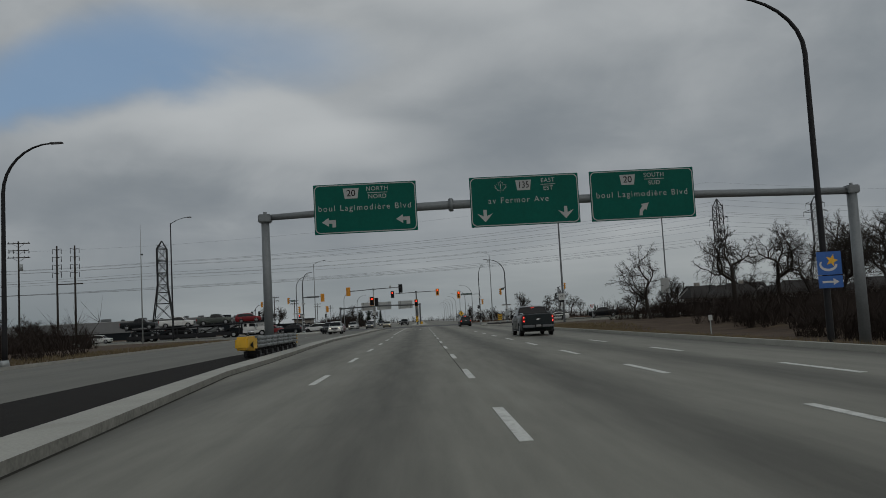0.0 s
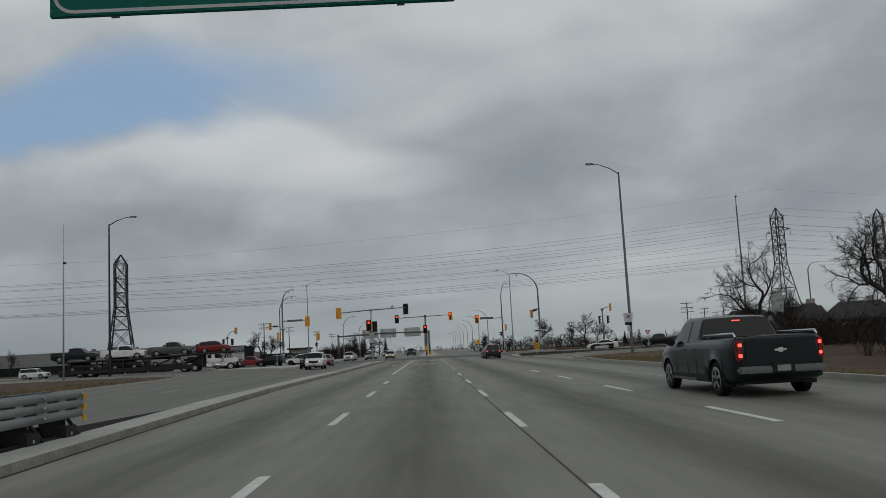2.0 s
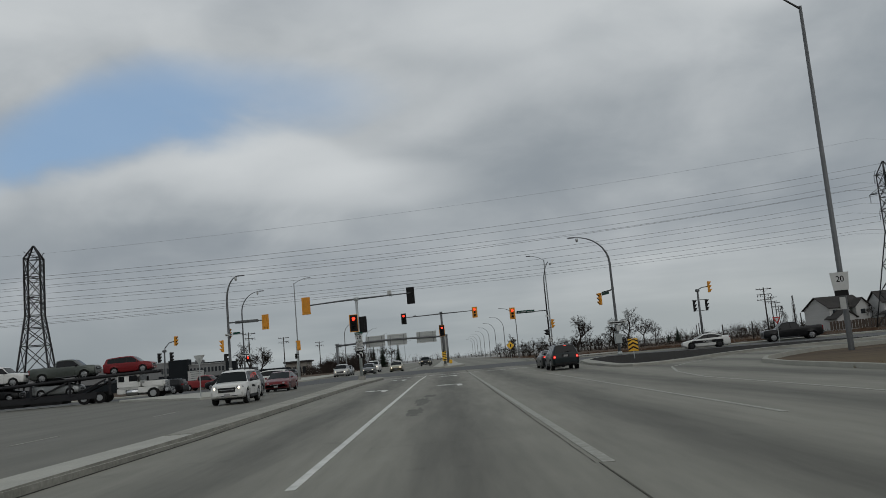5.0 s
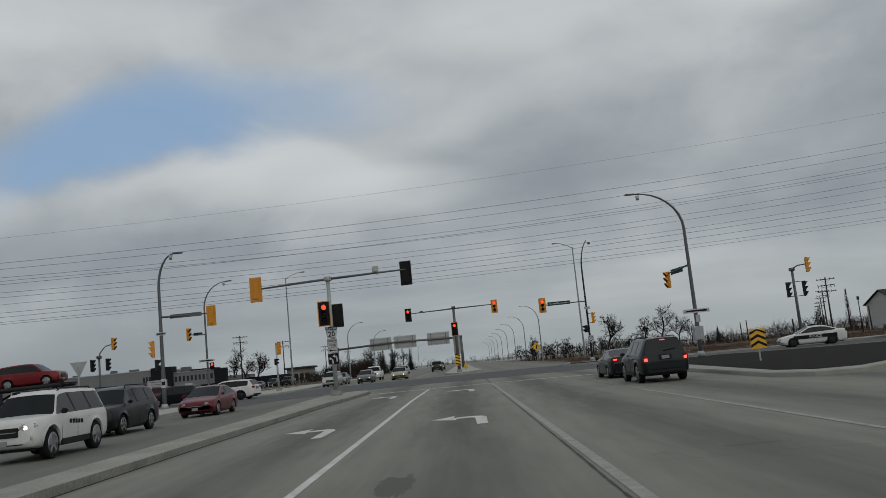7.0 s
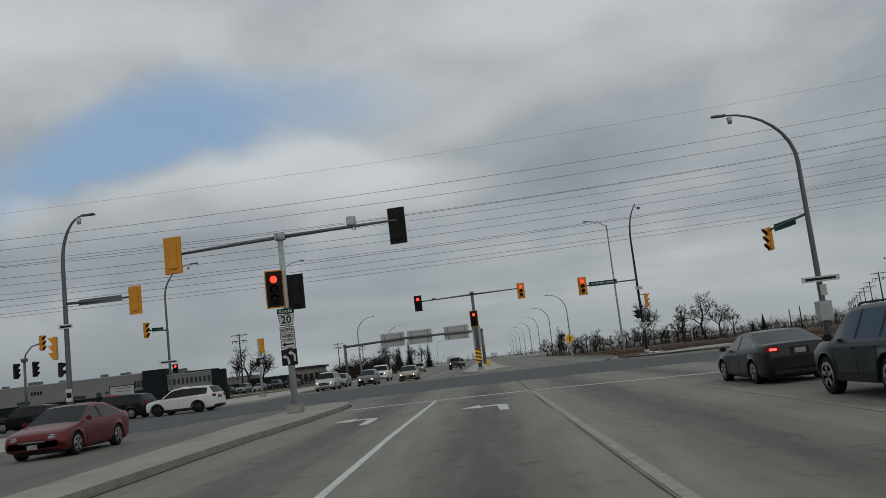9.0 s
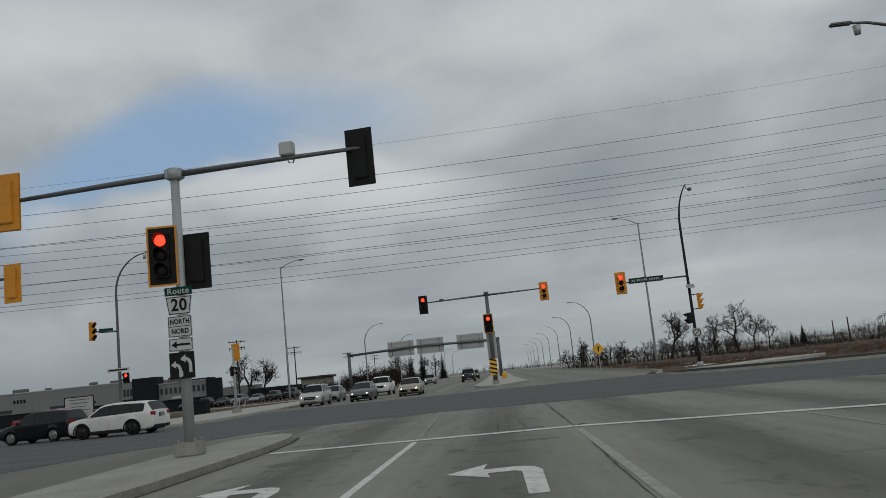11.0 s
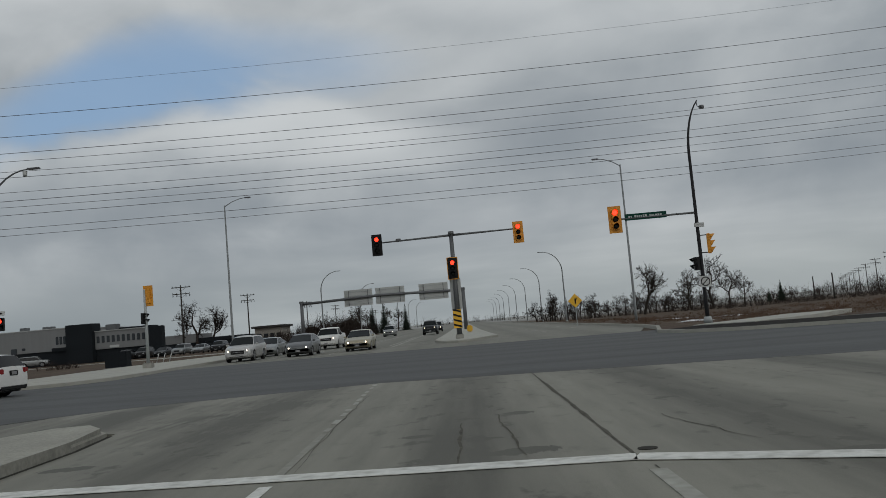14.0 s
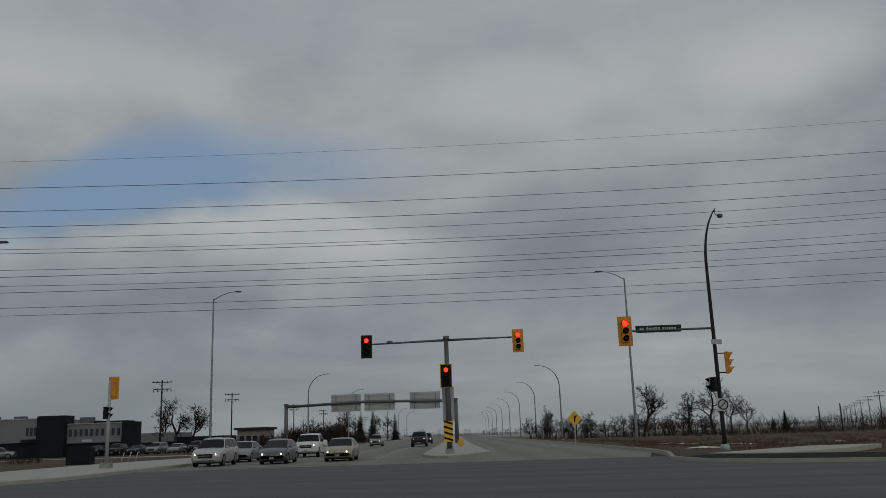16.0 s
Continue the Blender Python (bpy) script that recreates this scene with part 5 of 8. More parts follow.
# far right lamp post with signals and a green street sign
m3 = davit_lamp(13.4, 179.5, 12.5, 0.9, 60, 0.15, "pole_dark", rise=3.0, bend=62, thick=0.8, head=False, group="", camera_box=True, label="dark curved lamp post with signals and a green street sign")
m3.matrix_world = pose(13.4, 179.5, 0.15, 0, 0, 20)
ax = Matrix.Rotation(radians(-20), 4, "Z")


def on(t, ob, rz):
    """Turns a part back so that it is set square to the road."""
    ob.matrix_basis = Matrix.Rotation(radians(-rz), 4, "Z") @ ob.matrix_basis
    return ob


bm = B()
tube(bm, [(0, 0, 6.06), (-4.2, 0, 6.05)], [0.06, 0.045], 8)
on(m3, part("arm", bm, "galv_dark", m3), 20)
on(m3, bar_sign(m3, -2.75, -0.02, 6.12, 2.3, 0.36, "green_dark", "street_sign", label="green street name sign"), 20)
sb = bpy.data.objects["street_sign"]
rb = random.Random(6)
bx_ = -0.95
while bx_ < 0.9:
    bw = rb.uniform(0.05, 0.11)
    bm = B()
    box(bm, (bx_ + bw / 2, -0.012, rb.choice((0.0, 0.0, 0.02))), (bw, 0.004, 0.13))
    part("printed_bar", bm, "alu_back", sb)
    bx_ += bw + (0.035 if rb.random() > 0.18 else 0.14)
on(m3, signal_head(m3, -4.45, -0.1, 6.05, 0, 0, True, None, "amber", "amber", s=1.05), 20)
for zz in (3.82, 4.78):
    bm = B()
    tube(bm, [(0, 0, zz), (0.5, -0.05, zz)], 0.03, 6)
    on(m3, part("bracket", bm, "trim", m3), 20)
on(m3, signal_head(m3, 0.5, -0.1, 4.3, 75, None, False, None, "amber", "amber"), 20)
on(m3, ped_head(m3, -0.28, -0.1, 3.25, -72), 20)
on(m3, bar_sign(m3, 0.05, -0.2, 5.35, 0.75, 0.24, "alu_back", "route_tab", face=30), 20)
p = on(m3, bar_sign(m3, 0.05, -0.2, 2.25, 0.6, 0.6, "white", "no_turn_sign"), 20)
part("ban_ring", ring_outline(B(), rounded(-0.26, -0.26, 0.26, 0.26, 0.259), rounded(-0.20, -0.20, 0.20, 0.20, 0.199), -0.012, -0.016), "black", p)
bm = B()
box(bm, (0, -0.014, 0), (0.05, 0.005, 0.44), ry=45)
part("ban_bar", bm, "black", p)

# right island lamp post with a signal facing the cross street
m4 = davit_lamp(16.05, 150.0, 11.45, 3.1, 180, 0.15, "galv_dark", group="", rise=2.65, camera_box=True, label="dark curved lamp post with a signal on the island")
bm = B()
tube(bm, [(0, 0, 6.15), (0.45, -3.8, 6.0)], [0.07, 0.05], 8)
part("arm", bm, "galv_dark", m4)
signal_head(m4, 0.5, -4.0, 5.55, 105, None, False, None, "amber", "amber", s=1.08)
bar_sign(m4, 0.29, -2.2, 6.0, 2.2, 0.36, "green_dark", "street_sign", face=-83, label="green street name sign seen edgewise")
bar_sign(m4, 0.0, 0.22, 3.02, 1.75, 0.26, "white", "street_blade", face=180, bars=1, label="white street name blade")
bar_sign(m4, -0.05, 0.22, 2.5, 0.3, 0.5, "alu_back", "small_sign", face=180)
bm = B()
box(bm, (0, 0, 1.55), (0.62, 0.5, 0.9), bevel=0.03)
part("control_box", bm, "galv", m4)

# chevron board on the island
chev = thing("chevron_board", "yellow and black chevron board on a post", "sign", 12.9, 130.0, 0.15)
chev.matrix_world = pose(12.9, 130.0, -0.10) @ Matrix.Diagonal((0.9, 0.9, 0.9, 1))
bm = B()
box(bm, (0, 0, 1.33), (0.76, 0.03, 0.95), bevel=0.006)
pan = part("panel", bm, "yellow", chev)
for k in range(3):
    z0 = 0.92 + 0.30 * k
    pts = [(-0.37, z0), (0, z0 + 0.2), (0.37, z0), (0.37, z0 + 0.13), (0, z0 + 0.33), (-0.37, z0 + 0.13)]
    part("stripe", plate_xz(B(), [(x, min(z, 1.79)) for x, z in pts], -0.017, -0.021), "black", pan)
bm = B()
box(bm, (0, 0.04, 0.6), (0.07, 0.04, 1.2))
part("post", bm, "galv", chev)

# signal pole on the right median of the cross street
m5 = thing("signal_pole", "grey signal pole with amber and black heads", "traffic signal", 27.4, 161.4, 0.15)
mast_pole(m5, 6.0, 0.13, 0.10, mt="galv_dark")
bm = B()
tube(bm, [(0, 0, 5.95), (0.5, 0, 6.2), (1.2, 0, 6.25)], [0.06, 0.05, 0.05], 8)
tube(bm, [(-0.7, 0, 4.9), (0.95, 0, 4.9)], 0.03, 6)
tube(bm, [(-0.7, 0, 3.75), (0.95, 0, 3.75)], 0.03, 6)
part("arm", bm, "galv_dark", m5)
signal_head(m5, 1.25, 0, 6.2, 78, None, False, None, "amber", "amber", s=1.1)
signal_head(m5, -0.55, 0, 4.3, 76, None, False, None, "trim", "black", s=1.1)
signal_head(m5, 0.75, 0, 4.3, 72, None, False, None, "trim", "black", s=1.1)

# near left corner post
m6 = davit_lamp(-20.38, 151.6, 10.85, 1.2, 0, 0.15, "galv_dark", group="", rise=2.4, camera_box=True, label="curved lamp post with signals and a green street sign")
bm = B()
tube(bm, [(0, 0, 6.3), (3.4, 0.3, 6.3)], [0.07, 0.05], 8)
part("arm", bm, "galv_dark", m6)
bar_sign(m6, 1.75, 0.14, 6.3, 2.2, 0.28, "galv_dark", "street_sign", label="street name sign seen from behind")
signal_head(m6, 3.5, 0.25, 6.1, 175, None, True, None, "amber", "amber")
signal_head(m6, -0.62, 0, 4.15, -75, None, False, None, "amber", "amber", s=1.05)
ped_head(m6, -0.42, 0, 3.05, 120)
bar_sign(m6, 0.05, -0.18, 5.15, 0.7, 0.22, "white", "route_tab", bars=1)
bar_sign(m6, 0.05, -0.2, 1.75, 0.32, 0.62, "white", "small_sign", bars=1)

# far left corner post
m7 = davit_lamp(-25.55, 179.0, 11.9, 2.4, 0, 0.15, "galv_dark", group="", thick=0.8, rise=2.6, camera_box=True, label="curved lamp post with a signal on the far corner")
bm = B()
tube(bm, [(0, 0, 6.5), (-1.5, -0.2, 6.6)], [0.06, 0.05], 8)
part("arm", bm, "galv_dark", m7)
bar_sign(m7, -0.75, -0.15, 6.62, 0.9, 0.3, "green_dark", "street_sign", face=30)
signal_head(m7, -1.72, -0.2, 6.65, 70, None, False, None, "amber", "amber", s=1.18)
bar_sign(m7, 0.0, -0.2, 3.85, 1.6, 0.24, "white", "street_blade", bars=1, label="white street name blade")
ped_head(m7, 0.5, -0.1, 3.25, 0, True)

# pole on the left median of the cross street
m8 = thing("signal_pole", "grey signal pole with amber and black heads", "traffic signal", -32.5, 169.5, 0.15)
mast_pole(m8, 4.9, 0.11, 0.085, mt="galv_dark")
bm = B()
tube(bm, [(0, 0, 4.6), (0.1, 0, 5.2), (0.6, 0, 5.75), (1.3, 0, 5.9)], [0.06, 0.055, 0.05, 0.05], 8)
part("arm", bm, "galv_dark", m8)
signal_head(m8, 1.35, 0, 5.9, 75, None, False, None, "amber", "amber")
signal_head(m8, -0.65, 0, 4.1, 75, None, False, None, "trim", "black")
signal_head(m8, 0.75, 0, 4.1, 80, None, False, None, "trim", "black")

# walk-signal pole on the far left corner
m9 = thing("signal_pole", "thin grey pole with an amber head and a walk signal", "traffic signal", -20.36, 187.6, 0.15)
mast_pole(m9, 5.1, 0.11, 0.09, clamp=False)
signal_head(m9, 0.24, 0, 4.65, 176, None, True, None, "amber", "amber", s=0.95)
ped_head(m9, -0.1, -0.1, 3.2, 70)

# small roadside signs
def post_sign(x, y, z0, h, w, sh, material, kind, label, diamond=False, zb=0.0, bars=0, ink="black", face=0):
    t = thing("road_sign", label, "sign", x, y, zb, face)
    bm = B()
    box(bm, (0, 0.03, h / 2), (0.06, 0.04, h))
    part("post", bm, "galv", t)
    p = bar_sign(t, 0, -0.01, z0, w, sh, material, "panel", bars=bars, ink=ink)
    if diamond:
        p.matrix_basis = pose(0, -0.01, z0, 0, 45, 0)
        bm = B()
        plate_xz(bm, [(-0.06, -0.3), (0.06, -0.3), (0.1, 0.05), (0.25, 0.3), (0.05, 0.2), (0, 0.35), (-0.06, 0.1)], -0.012, -0.015)
        part("symbol", bm, "black", p).rotation_euler = (0, radians(-45), 0)
    return t


post_sign(10.95, 214, 2.5, 2.9, 0.95, 0.95, "yellow", "warning", "yellow diamond warning sign on a post", True, -0.1)
r20 = thing("route_sign", "white route shield fixed to the lamp pole", "sign", 19.9, 113.6, -0.9)
bm = B()
plate_xz(bm, shield(0, 4.3, 0.95, 0.9), -0.02, 0.0)
p = part("route_shield", bm, "white", r20)
text_part("lettering", "20", 0.42, 0, 4.4, -0.026, "black", p)
bm = B()
box(bm, (0, 0, 3.72), (0.7, 0.02, 0.28), bevel=0.004)
part("arrow_tab", bm, "black", r20)
bm = B()
box(bm, (0, 0, 3.2), (0.3, 0.02, 0.6), bevel=0.004)
part("small_panel", bm, "alu_back", r20)
post_sign(18.0, 50.0, 1.45, 1.6, 0.24, 0.32, "white", "plate", "small white plate on a thin post in the verge", zb=-0.95)

# ---- vehicles ----
def paint(name, col, rough=0.3, metal=0.1):
    if name not in M:
        M[name] = mat(name, col, rough, metal, var=0.10, scale=1.2, fine=9)
        bs = M[name].node_tree.nodes["Principled BSDF"]
        bs.inputs["Coat Weight"].default_value, bs.inputs["Coat Roughness"].default_value = 0.28, 0.10
        bs.inputs["Coat IOR"].default_value, bs.inputs["IOR"].default_value = 1.40, 1.30
    return name


M["bumper_steel"] = mat("dull_bumper_steel", (0.13, 0.135, 0.14), 0.4, 0.6, var=0.1)
paint("paint_slate", (0.006, 0.012, 0.014))
paint("paint_dark", (0.008, 0.010, 0.012))
paint("paint_black", (0.006, 0.006, 0.007))
paint("paint_white_car", (0.62, 0.62, 0.60), 0.35, 0.0)
paint("paint_pearl", (0.46, 0.46, 0.45), 0.3, 0.3)
paint("paint_silver", (0.25, 0.26, 0.26), 0.3, 0.6)
paint("paint_grey", (0.12, 0.125, 0.128), 0.3, 0.5)
paint("paint_beige", (0.33, 0.30, 0.22), 0.3, 0.4)
paint("paint_maroon", (0.13, 0.018, 0.022), 0.3, 0.3)
paint("paint_red", (0.17, 0.014, 0.017), 0.3, 0.2)
paint("paint_oldred", (0.22, 0.028, 0.03), 0.5, 0.0)
paint("paint_olive", (0.085, 0.095, 0.085), 0.3, 0.5)

KINDS = {
    # length, width, height, wheelbase, wheel radius, clearance, top line (fraction of length from the front, height), belt line,
    # fractions: cowl, roof start, roof end, foot of the rear window; end of the side glass; door pillars
    "sedan": (4.62, 1.80, 1.42, 2.70, 0.325, 0.17, ((0, 0.50), (0.006, 0.62), (0.02, 0.69), (0.06, 0.76), (0.15, 0.84), (0.25, 0.92), (0.44, 1.36), (0.49, 1.40), (0.56, 1.42), (0.64, 1.41), (0.70, 1.37), (0.885, 1.07), (0.96, 1.05), (0.98, 1.02), (0.993, 0.93), (1, 0.70)), ((0, 0.60), (0.25, 0.89), (0.9, 0.99), (1, 0.9)), (0.25, 0.44, 0.70, 0.885), 0.83, (0.53,)),
    "hatch": (4.45, 1.75, 1.49, 2.7, 0.32, 0.17, ((0, 0.50), (0.006, 0.62), (0.02, 0.70), (0.06, 0.79), (0.18, 0.95), (0.40, 1.40), (0.46, 1.47), (0.55, 1.49), (0.66, 1.47), (0.76, 1.42), (0.955, 1.10), (0.975, 1.05), (0.992, 0.96), (1, 0.70)), ((0, 0.60), (0.18, 0.91), (0.9, 1.02), (1, 0.9)), (0.18, 0.40, 0.76, 0.955), 0.86, (0.50, 0.70)),
    "suv": (4.62, 1.86, 1.70, 2.70, 0.36, 0.21, ((0, 0.62), (0.005, 0.78), (0.015, 0.88), (0.05, 0.96), (0.14, 1.04), (0.235, 1.09), (0.375, 1.59), (0.42, 1.66), (0.52, 1.70), (0.70, 1.69), (0.85, 1.65), (0.92, 1.60), (0.982, 1.16), (0.992, 1.02), (1, 0.74)), ((0, 0.75), (0.235, 1.03), (0.9, 1.12), (1, 1.0)), (0.235, 0.375, 0.92, 0.982), 0.90, (0.50, 0.74)),
    "boxy": (4.44, 1.80, 1.70, 2.62, 0.385, 0.29, ((0, 0.72), (0.004, 0.88), (0.012, 0.98), (0.04, 1.03), (0.14, 1.07), (0.24, 1.10), (0.35, 1.59), (0.385, 1.66), (0.47, 1.70), (0.75, 1.70), (0.90, 1.69), (0.945, 1.66), (0.983, 1.13), (0.991, 1.06), (1, 0.78)), ((0, 0.80), (0.24, 1.05), (0.9, 1.08), (1, 1.0)), (0.24, 0.35, 0.945, 0.983), 0.935, (0.50, 0.72)),
    "pickup": (5.75, 1.98, 1.84, 3.65, 0.39, 0.30, ((0, 0.78), (0.004, 0.98), (0.012, 1.08), (0.04, 1.14), (0.14, 1.19), (0.225, 1.22), (0.32, 1.73), (0.35, 1.80), (0.42, 1.84), (0.53, 1.83), (0.575, 1.78), (0.607, 1.30), (0.66, 1.29), (0.98, 1.31), (0.995, 1.28), (1, 1.0)), ((0, 0.9), (0.225, 1.16), (0.6, 1.20), (1, 1.20)), (0.225, 0.32, 0.575, 0.607), 0.575, (0.455,)),
}


def lerp_line(pts, f):
    for (a, za), (b, zb) in zip(pts, pts[1:]):
        if a <= f <= b:
            return za + (zb - za) * (f - a) / (b - a)
    return pts[0][1] if f < pts[0][0] else pts[-1][1]


def vehicle(kind, x, y, rz, colour, label, category="car", z=0.0, head=False, brake=False, name=None, rim="rim", chrome=True, tilt=0.0, scale=1.0, trim_low=False, group="", rack=False):
    L, W, H, wb, wr, gc, top, beltl, (f_cowl, f_rs, f_re, f_rw), f_sg, mids = KINDS[kind]
    t = thing(name or {"pickup": "pickup_truck", "sedan": "sedan", "hatch": "hatchback"}.get(kind, "suv"), label, category, x, y, z, rz, group)
    t.matrix_world = pose(x, y, z, 0, 0, rz) @ pose(0, 0, 0, tilt) @ Matrix.Diagonal((*(scale if isinstance(scale, tuple) else (scale, scale, scale)), 1))
    ax_f, ax_r = L / 2 - (L - wb) * 0.44, L / 2 - (L - wb) * 0.44 - wb
    R = wr * 1.15
    y_at = lambda f: L / 2 - f * L
    pil = 0.022 if kind != "pickup" else 0.014
    fs = [0.03, 0.09, 0.2, 0.29, 0.33, 0.6, 0.66, 0.74, 0.8, 0.9, 0.94] + [f for f, _ in top]
    fs += [(L / 2 - a - R * math.cos(math.pi * k / 12)) / L for a in (ax_f, ax_r) for k in range(13)]
    fs += [m + d for m in mids for d in (-pil / 2, pil / 2)] + [f_sg, f_sg - 0.02]
    fs = sorted(f for f in fs if 0 <= f <= 1)
    fs = [f for i, f in enumerate(fs) if i == 0 or f - fs[i - 1] > 0.0015]

    def half_w(f):
        e = min(f, 1 - f)
        k = max(0, (0.14 - e) / 0.14)
        return W / 2 * (1 - 0.10 * k ** 2 - 0.10 * max(0, (0.025 - e) / 0.025) ** 2)

    def section(f):
        zt, w = lerp_line(top, f), half_w(f)
        e = min(f, 1 - f)
        belt = min(lerp_line(beltl, f), zt - 0.035)
        zb = gc + 0.10 * max(0, (0.10 - e) / 0.10) + 0.10 * max(0, (0.012 - e) / 0.012)
        h = max(0.0, zt - belt - 0.05)
        tum = 0.40 if kind != "pickup" else 0.30
        wg = w * 0.965 - tum * h
        lo = belt + min(0.03, 0.4 * (zt - belt))
        up = max(lo + 0.004, zt - 0.075 * min(1.0, h / 0.2) - 0.012)
        mid = zb + (belt - zb) * 0.52
        p = [(0, zb), (w * 0.82, zb), (w * 0.95, zb + 0.03), (w * 0.985, zb + 0.14), (w * 0.993, mid - 0.06), (w, mid + 0.05), (w * 0.992, belt - 0.13), (w * 0.985, belt - 0.04), (w * 0.965, belt),
             (w * 0.952, lo), (wg * 0.985 if h > 0.02 else w * 0.90, up), (wg * 0.925 if h > 0.02 else w * 0.85, zt - 0.006), (wg * 0.55 if h > 0.02 else w * 0.45, zt + 0.016), (0, zt + 0.024)]
        arch = 0.0
        for a in (ax_f, ax_r):
            d = abs(y_at(f) - a)
            if d < R:
                arch = max(arch, wr + math.sqrt(max(0, R * R - d * d)))
        if arch:
            p = [(px + (0.012 if i in (3, 4) else 0), max(pz, min(arch + 0.003 * i, belt - 0.06 + 0.004 * i))) if i < 7 else (px, pz) for i, (px, pz) in enumerate(p)]
        return p

    secs = [section(f) for f in fs]
    bms = {k: B() for k in ("body", "roof", "windscreen", "rear_window", "side_left", "side_right", "recess", *["pillar%d%d" % (k, q) for k in range(len(mids)) for q in (-1, 1)])}
    cache = {k: {} for k in bms}

    def vert(key, i, j, sgn):
        c = cache[key]
        if j in (0, 13):
            sgn = 1
        if (i, j, sgn) not in c:
            px, pz = secs[i][j]
            c[(i, j, sgn)] = bms[key].verts.new((sgn * px, y_at(fs[i]), pz))
        return c[(i, j, sgn)]

    for i in range(len(fs) - 1):
        fm = (fs[i] + fs[i + 1]) / 2
        zt, bl = lerp_line(top, fm), lerp_line(beltl, fm)
        cabin = f_cowl < fm < f_rw
        for j in range(13):
            for sgn in (-1, 1):
                key = "body"
                if cabin and j >= 11:
                    key = "windscreen" if fm < f_rs else "roof" if fm < f_re else "rear_window"
                elif cabin and j == 9 and zt - bl > 0.10 and fm < f_sg:
                    near = [k for k, m in enumerate(mids) if abs(fm - m) < pil / 2]
                    key = "pillar%d%d" % (near[0], sgn) if near else "side_left" if sgn < 0 else "side_right"
                elif cabin and j == 10 and f_rs < fm < f_re:
                    key = "roof"
                q = [vert(key, i, j, sgn), vert(key, i, j + 1, sgn), vert(key, i + 1, j + 1, sgn), vert(key, i + 1, j, sgn)]
                q = [v for n_, v in enumerate(q) if v not in q[:n_]]
                if len(q) > 2:
                    try:
                        bms[key].faces.new(q if sgn > 0 else q[::-1]).smooth = True
                    except ValueError:
                        pass
    for i in (0, len(fs) - 1):
        ring = [vert("body", i, j, 1) for j in range(14)] + [vert("body", i, j, -1) for j in range(12, 0, -1)]
        bms["body"].faces.new(ring)
    for key, bm in bms.items():
        if not bm.faces:
            bm.free()
            continue
        bmesh.ops.recalc_face_normals(bm, faces=bm.faces)
        if key in ("windscreen", "rear_window", "side_left", "side_right"):
            bmesh.ops.translate(bm, verts=bm.verts, vec=(0, 0, -0.004))
            part("side_glass" if key.startswith("side") else key, bm, "screen_glass" if key == "windscreen" else "glass", t, "dark glass")
        else:
            part("door_pillar" if key.startswith("pillar") else key, bm, "trim" if key.startswith("pillar") else colour, t)
    # cabin lining closes the shell behind the glass
    bm = B()
    box(bm, (0, y_at((f_cowl + f_rw) / 2), lerp_line(beltl, 0.5) - 0.06), (W * 0.86, (f_rw - f_cowl) * L * 0.96, 0.03))
    part("cabin_shelf", bm, "trim", t)
    # wheels
    for sx in (-1, 1):
        for a in (ax_f, ax_r):
            b2 = B()
            cx = sx * (W / 2 - 0.125)
            tube(b2, [(cx - 0.11, a, wr), (cx - 0.09, a, wr), (cx + 0.09, a, wr), (cx + 0.11, a, wr)], [wr - 0.035, wr, wr, wr - 0.035], 24)
            ty = part("wheel", b2, "rubber", t)
            b2 = B()
            ox = cx + sx * 0.100
            tube(b2, [(ox, a, wr), (ox + sx * 0.008, a, wr)], [wr * 0.66, wr * 0.62], 20)
            part("brake_disc", b2, "galv_dark" if rim == "rim" else "rim_black", ty)
            b2 = B()
            tube(b2, [(ox, a, wr), (ox + sx * 0.016, a, wr), (ox + sx * 0.016, a, wr), (ox, a, wr)], [wr * 0.70, wr * 0.70, wr * 0.60, wr * 0.58], 20, cap=False)
            for k in range(5):
                an = 2 * math.pi * k / 5 + 0.3
                box(b2, (ox + sx * 0.014, a + wr * 0.33 * math.cos(an), wr + wr * 0.33 * math.sin(an)), (0.016, wr * 0.60, 0.085), rx=math.degrees(an), bevel=0.005)
            tube(b2, [(ox, a, wr), (ox + sx * 0.022, a, wr)], [wr * 0.2, wr * 0.16], 10)
            part("rim", b2, rim, ty)
    # underside, bumpers and lamps
    b2 = B()
    box(b2, (0, 0, gc + 0.04), (W * 0.80, L * 0.88, 0.14), bevel=0.03)
    part("underbody", b2, "trim", t)
    zg = lerp_line(top, 0.02)
    tall = kind in ("suv", "boxy", "pickup")
    b2 = B()
    box(b2, (0, L / 2 - 0.035, zg - (0.27 if tall else 0.20)), (W * (0.50 if tall else 0.44), 0.12, 0.26 if tall else 0.13), bevel=0.03)
    gr = part("grille", b2, "trim", t)
    if chrome:
        b2 = B()
        box(b2, (0, L / 2 + 0.03, zg - (0.25 if tall else 0.18)), (W * 0.42, 0.014, 0.025), bevel=0.005)
        part("chrome_bar", b2, "chrome", gr)
    b2 = B()
    box(b2, (0, L / 2 - 0.085, gc + 0.17), (W * (0.46 if not tall else 0.62), 0.14, 0.11 if not tall else 0.14), bevel=0.04)
    part("lower_intake", b2, "trim" if kind != "pickup" else "chrome", t)
    rbz = gc + (0.16 if kind != "pickup" else 0.30)
    b2 = B()
    box(b2, (0, -L / 2 + (0.09 if kind != "pickup" else 0.0), rbz), (W * (0.80 if kind != "pickup" else 0.92), 0.18, 0.20 if kind != "pickup" else 0.15), bevel=0.04)
    part("rear_bumper", b2, "trim" if kind != "pickup" else "bumper_steel", t)
    zt1 = {"sedan": 0.99, "hatch": 1.04, "suv": 1.10, "boxy": 1.02, "pickup": 1.24}[kind]
